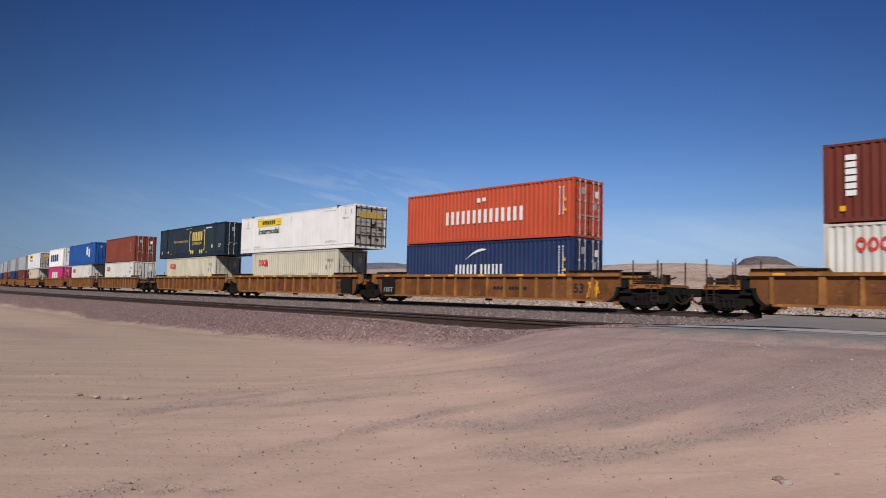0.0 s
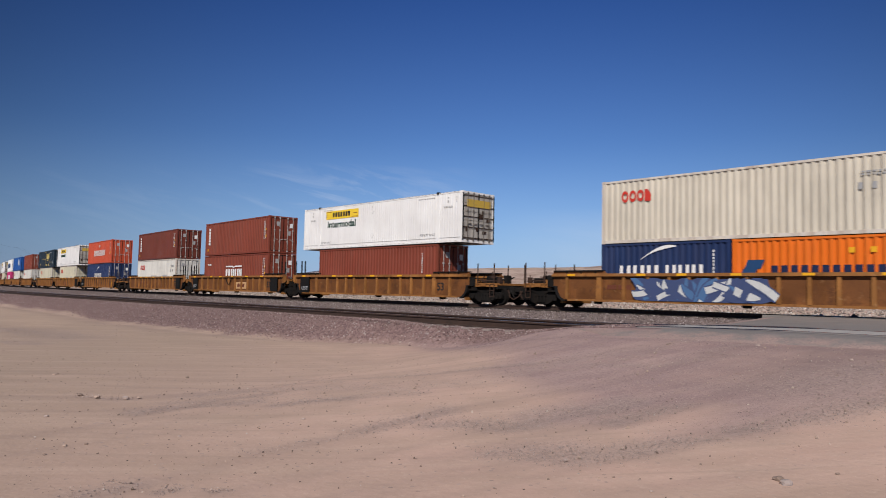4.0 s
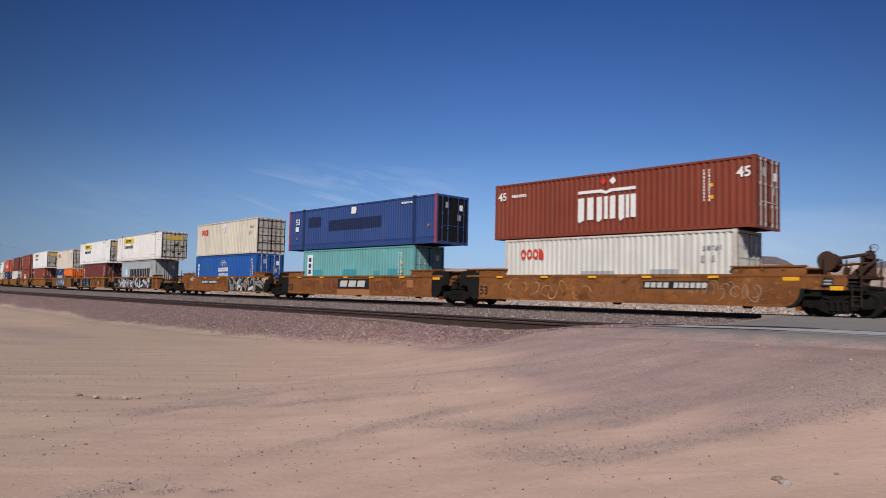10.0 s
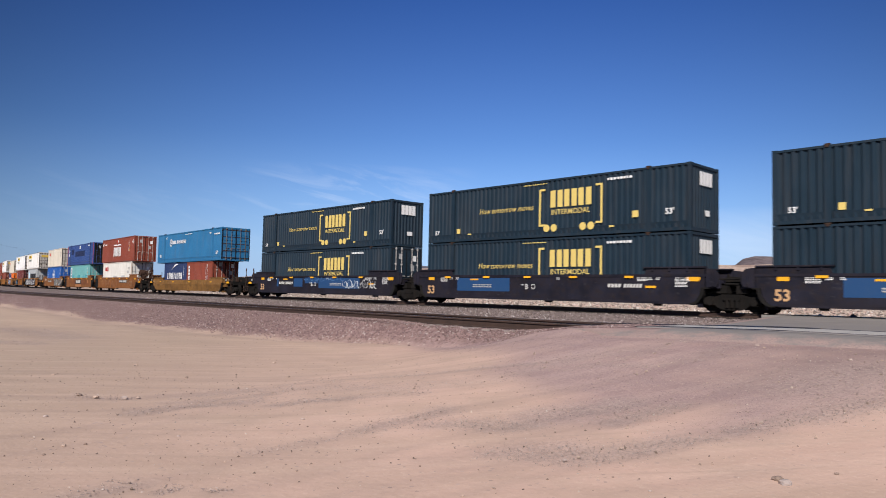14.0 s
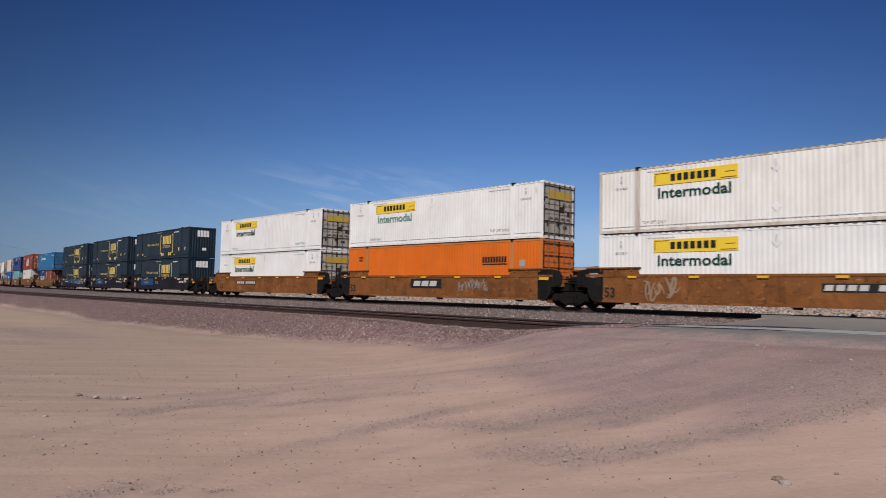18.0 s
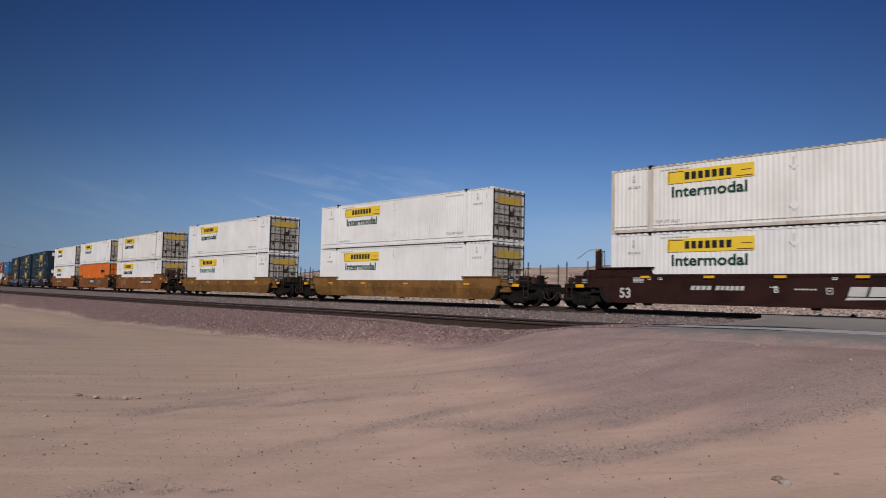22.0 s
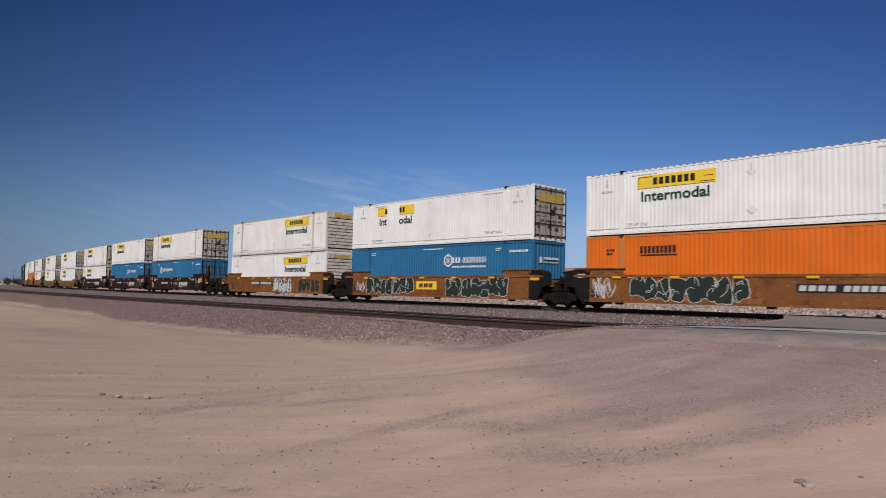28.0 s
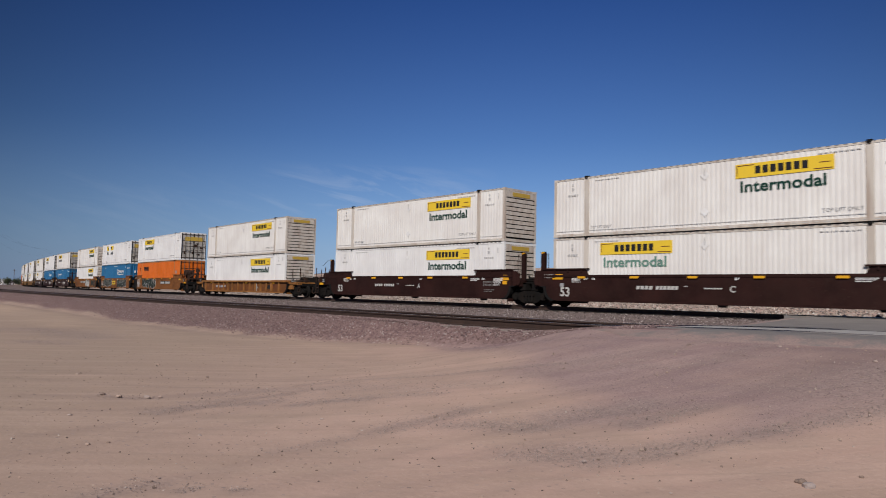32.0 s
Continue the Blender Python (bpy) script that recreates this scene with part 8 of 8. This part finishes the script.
car_marks(car, "smooth", "orange_car", name=(-1.3, 1.6, 0.85, 1.25, 3, "black"))
plates("bare_patch", [(-1.6, 2.0, 0.32, 0.68)], INK["tan"], car, -1.347)
scrawl(car, -5.6, -3.9, 0.85, 1.3, 16, "brown", -1.345, 7, 2.0)
scrawl(car, -3.2, -1.8, 0.6, 1.3, 18, "brown", -1.345, 9, 2.4)
scrawl(car, 2.2, 3.8, 0.6, 1.3, 17, "brown", -1.345, 9, 2.4)
scrawl(car, 4.6, 6.4, 0.6, 1.3, 19, "brown", -1.345, 9, 2.2)
plates("label", [(5.6, 6.2, 0.85, 1.3)], INK["tan"], car, -1.347)
plates("black_end", [(-8.74, -8.2, 1.05, 1.8), (8.1, 8.74, 1.05, 1.3)], PAINT["black"], car, -1.345)

c = container("rust_red", 45, label="rust red corrugated 45-foot container with a white bar mark")
banner(c, -1.55, 1.55, 0.72, 2.15)
for x in (-6.65, 6.1):
    lettering("45", x, 2.05, 0.42, INK["white"], c, on_side(c))
small_marks(c, -5.7, -4.75, 2.15, 2.4, 1)
for x, ink in ((-0.16, "red"), (0.36, "white")):
    part("placard", shape("placard", lambda bm: prism(bm, [(0, -0.18), (0.18, 0), (0, 0.18), (-0.18, 0)], -0.004, 0)), INK[ink], c, "%s diamond placard" % ink, pose(x, on_side(c), 2.48))
ends_print(c, 4.7)
car = unit(160.06, "smooth", "orange_car", J, C, ringed_box("pale_grey"), c)
car_marks(car, "smooth", "orange_car", plate=(2.0, 5.0, 0.95, 1.28, "black", "white"))
scrawl(car, -5.4, -2.2, 0.42, 1.38, 24, "rust_shade", -1.345, 9, 4.5)
scrawl(car, -1.6, 1.7, 0.42, 1.38, 25, "rust_shade", -1.345, 9, 4.5)
scrawl(car, -6.4, -0.4, 0.42, 1.40, 26, "pale_tan", -1.348, 9, 0.7)
scrawl(car, 4.6, 7.0, 0.5, 1.35, 33, "worn_grey", -1.351, 12, 0.9)
GEAR = [car]

# low gold car
c = container("rust_red", 20, STD, label="rust red corrugated 20-foot container with an upright white name")
upright_blocks(c, -2.6, 0.7, 2.3, 5, "white", 0.34)
small_marks(c, 1.6, 2.2, 0.8, 2.3, 2, "white", True)
car = unit(183.58, "low", "gold_car", C, C, [(navy_box(20, STD), -3.07), (c, 3.07)], broker(-4.4, -3.93, -0.28, 1.98), 0.38, 2.98)
car_marks(car, "low", "gold_car", "brown")
scrawl(car, 2.4, 6.3, 0.5, 1.1, 34, "spray_white", -1.345, 10)

# blue-black set
for i, (x, l, r, doors) in enumerate(((207.2, C, J, False), (226.78, J, J, False), (246.25, J, C, False))):
    car = unit(x, "smooth", "blue_car", l, r, bracket_box(i == 0), bracket_box(doors))
    car_marks(car, "smooth", "blue_car", "white", plate=((-5.25, -3.15, 0.92, 1.2, "black", "white"), (4.0, 5.9, 0.95, 1.2, None, "white"), (6.1, 7.3, 0.95, 1.2, "black", "white"))[i])
    lettering("B", -0.75, 0.86, 0.26, INK["dim_white"], car, -1.352)
    plates("emblem", [(-0.35, -0.13, 0.86, 0.89), (-0.35, -0.13, 1.07, 1.1), (-0.35, -0.32, 0.89, 1.07), (-0.16, -0.13, 0.89, 1.07)], INK["dim_white"], car, -1.352)
    plates("reflector", [(-7.9, -7.45, 1.30, 1.50), (-4.6, -4.0, 1.3, 1.38), (8.0, 8.45, 1.28, 1.52), (6.0, 6.5, 0.98, 1.08)], INK["amber"], car, -1.350)
    if i == 0:
        plates("blue_panel", [(-3.1, -1.9, 0.8, 1.4), (-5.5, -5.27, 0.8, 1.4), (-1.6, 0.15, 1.05, 1.45)], INK["mid_blue"], car, -1.3425, "worn blue panel")
    plates("blue_panel", [((0.2, 5.0), (-5.6, -1.8), (-5.6, -1.6))[i] + (0.72, 1.42)], INK["mid_blue"], car, -1.342, "worn blue panel")
    small_marks_x = ((1.6, 3.0), (-4.4, -3.0), (-4.4, -3.0))[i]
    plates("small_print", word_blocks(*small_marks_x, 1.02, 1.08, 7) + word_blocks(*small_marks_x, 0.92, 0.98, 7), INK["grey"], car, -1.352)
    stencils(car, "white", 5 + i)
    if i == 0:
        scrawl(car, -1.6, 3.2, 1.2, 1.55, 35, "spray_blue", -1.348, 14)
        scrawl(car, 3.2, 6.8, 0.7, 1.3, 36, "spray_white", -1.348, 22)

# orange set of white boxes
car = unit(269.71, "smooth", "orange_car", C, J, white_box(), white_box())
car_marks(car, "smooth", "orange_car", plate=(-4.6, -1.3, 0.92, 1.22, "black", "white"))
plates("black_end", [(8.0, 8.74, 1.05, 1.55)], PAINT["black"], car, -1.345)
car = unit(289.16, "smooth", "orange_car", J, J, orange_box(), white_box(text="pale_green"))
car_marks(car, "smooth", "orange_car", name=(-1.5, 0.6, 0.95, 1.25, 3, "black"))
joint_panel(car, -8.74, -7.95, "125T", "smooth")
scrawl(car, 2.3, 4.4, 0.7, 1.35, 37, "spray_grey", -1.345, 26)
car = unit(308.6, "smooth", "orange_car", J, C, white_box(), white_box(colour="warm_white"))
car_marks(car, "smooth", "orange_car", plate=(1.5, 5.3, 0.9, 1.22, "black", "white"))
joint_panel(car, -8.74, -7.95, "125T", "smooth")
scrawl(car, -5.75, -4.15, 0.42, 1.5, 61, "worn_grey", -1.345, 8, 2.0)
GEAR.append(car)

# two low gold cars
for x in (332.08, 355.52):
    car = unit(x, "low", "gold_car", C, C, white_box(text="pale_green" if x < 340 else "green"), white_box())
    car_marks(car, "low", "gold_car", "brown", plate=(-4.4, -2.0, 0.92, 1.14, None, "brown"))
    plates("label", [(6.6, 7.3, 0.66, 0.95)], INK["grey"], car, -1.36)
    if x > 340:
        scrawl(car, 3.6, 4.9, 0.4, 1.2, 38, "spray_white", -1.345, 16)

# dark brown set
def brown_marks(car, left, right, letter="B", emblem=True):
    """Stencils and amber squares that these cars share."""
    y = -1.352
    lettering(letter, -0.85 if emblem else 1.0, 0.85, 0.26, INK["dim_white"], car, y)
    if emblem:
        plates("emblem", [(1.0, 1.22, 0.82, 0.85), (1.0, 1.22, 1.03, 1.06), (1.0, 1.03, 0.85, 1.03), (1.19, 1.22, 0.85, 1.03), (1.08, 1.14, 0.9, 0.98)], INK["dim_white"], car, y)
    plates("reflector", [(8.05, 8.38, 1.40, 1.60), (8.05, 8.38, 1.10, 1.28)], INK["amber"], car, y)
    plates("small_print", word_blocks(6.6, 7.75, 1.24, 1.27, 9) + word_blocks(6.6, 7.7, 1.16, 1.19, 8) + word_blocks(6.6, 7.75, 1.08, 1.11, 9) + word_blocks(6.6, 7.5, 1.0, 1.03, 7) + word_blocks(6.7, 7.5, 0.78, 0.81, 6) + word_blocks(6.7, 7.3, 0.7, 0.73, 5), INK["clip"], car, y)
    plates("small_print", word_blocks(-0.1, 0.7, 0.96, 1.02, 6), INK["dim_white"], car, y)
    if left == J:
        lettering("125T", -8.6, 1.44, 0.17, INK["dim_white"], car, y, -8.05)
        plates("reflector", [(-7.9, -7.45, 1.36, 1.62), (-8.1, -7.9, 1.36, 1.44)], INK["amber"], car, y)
        plates("label", [(-7.6, -7.38, 1.0, 1.18)], INK["grey"], car, y)
    for e, style in ((-8.95, left), (9.25, right)):
        d = 1 if e > 0 else -1
        part("brake_tower", shape("brake_tower", tower), PAINT["brown_car"], car, "upright dark brown post", pose(e, -1.0, 0))
        plates("reflector", [(e - 0.1, e + 0.1, 2.68, 2.76)], INK["amber"], car, -1.062)
        if style == C:
            part("bent_rod", shape("bent_rod", bent_rod), PAINT["rusty"], car, "thin bent rod", pose(e, -1.0, 0) @ Matrix.Diagonal((d, 1, 1, 1)))
        part("rail_loop", shape("rail_loop", rail_loop), PAINT["rusty"], car, "thin bent handrail", pose(e - d * 0.3, -1.05, 0))


for i, (x, l, r, lo, hi) in enumerate(((378.98, C, J, white_box(), white_box(colour="warm_white")), (398.44, J, J, broker(0.66, 1.15, 4.61, 1.92), white_box(text="black")), (418.0, J, C, broker(-4.74, -4.24, -0.65, 1.92), white_box(text="black", colour="warm_white")))):
    car = unit(x, "smooth", "brown_car", l, r, lo, hi)
    car_marks(car, "smooth", "brown_car", "white", plate=(-4.3, -1.9, 0.88, 1.14, None, "white"))
    plates("name_blocks", word_blocks(1.7, 4.35, 0.76, 1.10, 4, 0.14), INK["dim_white"], car, -1.352, lean=0.3)
    part("name_stripe", shape("name_stripe", lambda bm: prism(bm, [(1.6, 0.62), (4.3, 0.69), (4.32, 0.72), (1.7, 0.72)], -0.006, 0)), INK["dim_white"], car, "slanting white stripe", pose(0, -1.349, 0))
    brown_marks(car, l, r)
    stencils(car, "white", 9 + i)
    if i:
        scrawl(car, (5.0, 0.0)[i - 1], (7.3, 3.0)[i - 1], 0.4, 1.5, 39 + i, "worn_grey", -1.348, 16, 0.6)

# orange set with graffiti
car = unit(441.47, "smooth", "orange_car", C, J, white_box("right", door="roll"), white_box("right", colour="warm_white", door="roll"))
car_marks(car, "smooth", "orange_car", plate=(-3.9, -0.1, 0.9, 1.22, "black", "white"))
graffiti(car, 0.2, 3.2, 0.38, 1.5, 19, "spray_white", "spray_grey", 4, -1.345, "spray_dark")
graffiti(car, 4.2, 7.4, 0.4, 1.4, 20, "spray_dark", "tan", 5, -1.345, "tan")
scrawl(car, -6.6, -5.4, 0.5, 1.3, 41, "spray_white", -1.345, 14)
car = unit(460.9, "smooth", "orange_car", J, J, broker(1.48, 1.85, 4.73, 1.95, True), white_box(missing=True, text="black"))
car_marks(car, "smooth", "orange_car", name=(-0.9, 0.4, 0.88, 1.12, 3, "yellow"), name_ink="brown")
graffiti(car, -6.2, -1.4, 0.38, 1.45, 21, "spray_dark", "spray_white", 7, -1.345)
graffiti(car, 1.4, 6.4, 0.38, 1.45, 22, "spray_dark", "spray_white", 7, -1.345)
scrawl(car, -7.4, -6.4, 0.5, 1.3, 42, "spray_white", -1.345, 12)
car = unit(480.32, "smooth", "orange_car", J, C, orange_box(-5.14, -3.34, 2.35), white_box())
car_marks(car, "smooth", "orange_car", plate=(1.6, 5.0, 0.88, 1.2, "black", "white"))
joint_panel(car, -8.74, -7.95, "125T", "smooth")
graffiti(car, -5.6, -0.2, 0.38, 1.5, 23, "spray_dark", "spray_white", 8, -1.345)
scrawl(car, -7.6, -6.5, 0.5, 1.5, 43, "spray_white", -1.345, 18)
GEAR.append(car)

# low ribbed yellow car
car = unit(504.1, "lowribbed", "yellow_car", C, C, white_box("right", door="roll"), white_box("right", door="roll", colour="warm_white"))
car_marks(car, "lowribbed", "yellow_car", "brown", plate=(-5.6, -3.2, 0.6, 0.9, "brown", "grey"))
plates("white_cross", [(3.1, 3.25, 0.4, 1.0), (2.9, 3.45, 0.62, 0.75)], INK["grey"], car, -1.352)
plates("label", [(5.0, 5.7, 0.6, 0.9)], INK["black"], car, -1.352)

# trailing dark brown cars
for i, (x, l, r, lo, hi) in enumerate(((527.47, C, J, white_box("right", door="roll"), white_box("right", door="roll", colour="warm_white")), (546.98, J, J, white_box("left", text="pale_green", colour="warm_white"), white_box("middle", colour="warm_white")))):
    car = unit(x, "smooth", "brown_car", l, r, lo, hi)
    car_marks(car, "smooth", "brown_car", "white", plate=(-3.4, -1.2, 0.88, 1.12, None, "white"))
    stencils(car, "white", 20 + i)
    brown_marks(car, l, r, "AC"[i], False)

for car in GEAR:
    part("brake_gear", shape("brake_gear", brake_stand), PAINT["gear_brown"], car, "rusty brake cylinder and rigging on the end deck", pose(8.95, 0, -0.05) @ Matrix.Diagonal((1.08, 1, 1.2, 1)))
    part("brake_wheel", shape("brake_wheel", brake_wheel), PAINT["rusty"], car, "round hand-brake wheel", pose(10.75, -0.5, 2.52, 0, 0, 25) @ Matrix.Scale(0.5, 4))

track(NEAR_Y, "empty railway track on pinkish ballast", np.arange(-70, -7.6, 0.61), TIE_MAT)
track(LINE_Y, "railway track under the train", np.arange(-90, -11.6, 0.61), OLD_TIE)


def motions():
    """The train runs away to the left; every car and container follows the curve of the line."""
    for ob, x, dx, z in TRAIN:
        rows = []
        for i in range(17):
            t = 2.0 * i
            s = x + V0 * t + ACC * t * t / 2
            a, b_ = line_at(s - 9.0), line_at(s + 9.0)
            th = math.atan2(a[1] - b_[1], b_[0] - a[0])
            cx, cy = (a[0] + b_[0]) / 2, (a[1] + b_[1]) / 2
            m = pose(cx, LINE_Y + cy, RAIL, 0, 0, -math.degrees(th)) @ pose(dx, 0, z)
            rows.append((t, m))
        walk(ob, rows)
    made = {}
    for w, dx in WHEELS:
        if dx not in made:
            rows = []
            for i in range(961):
                t = i / 30
                turn = (V0 * t + ACC * t * t / 2) / 0.455
                rows.append((t, pose(dx, 0, 0.455, 0, math.degrees(turn), 0)))
            walk(w, rows)
            made[dx] = w.animation_data
        else:
            w.rotation_mode = "QUATERNION"
            w.animation_data_create()
            w.animation_data.action = made[dx].action
            w.animation_data.action_slot = made[dx].action_slot


motions()
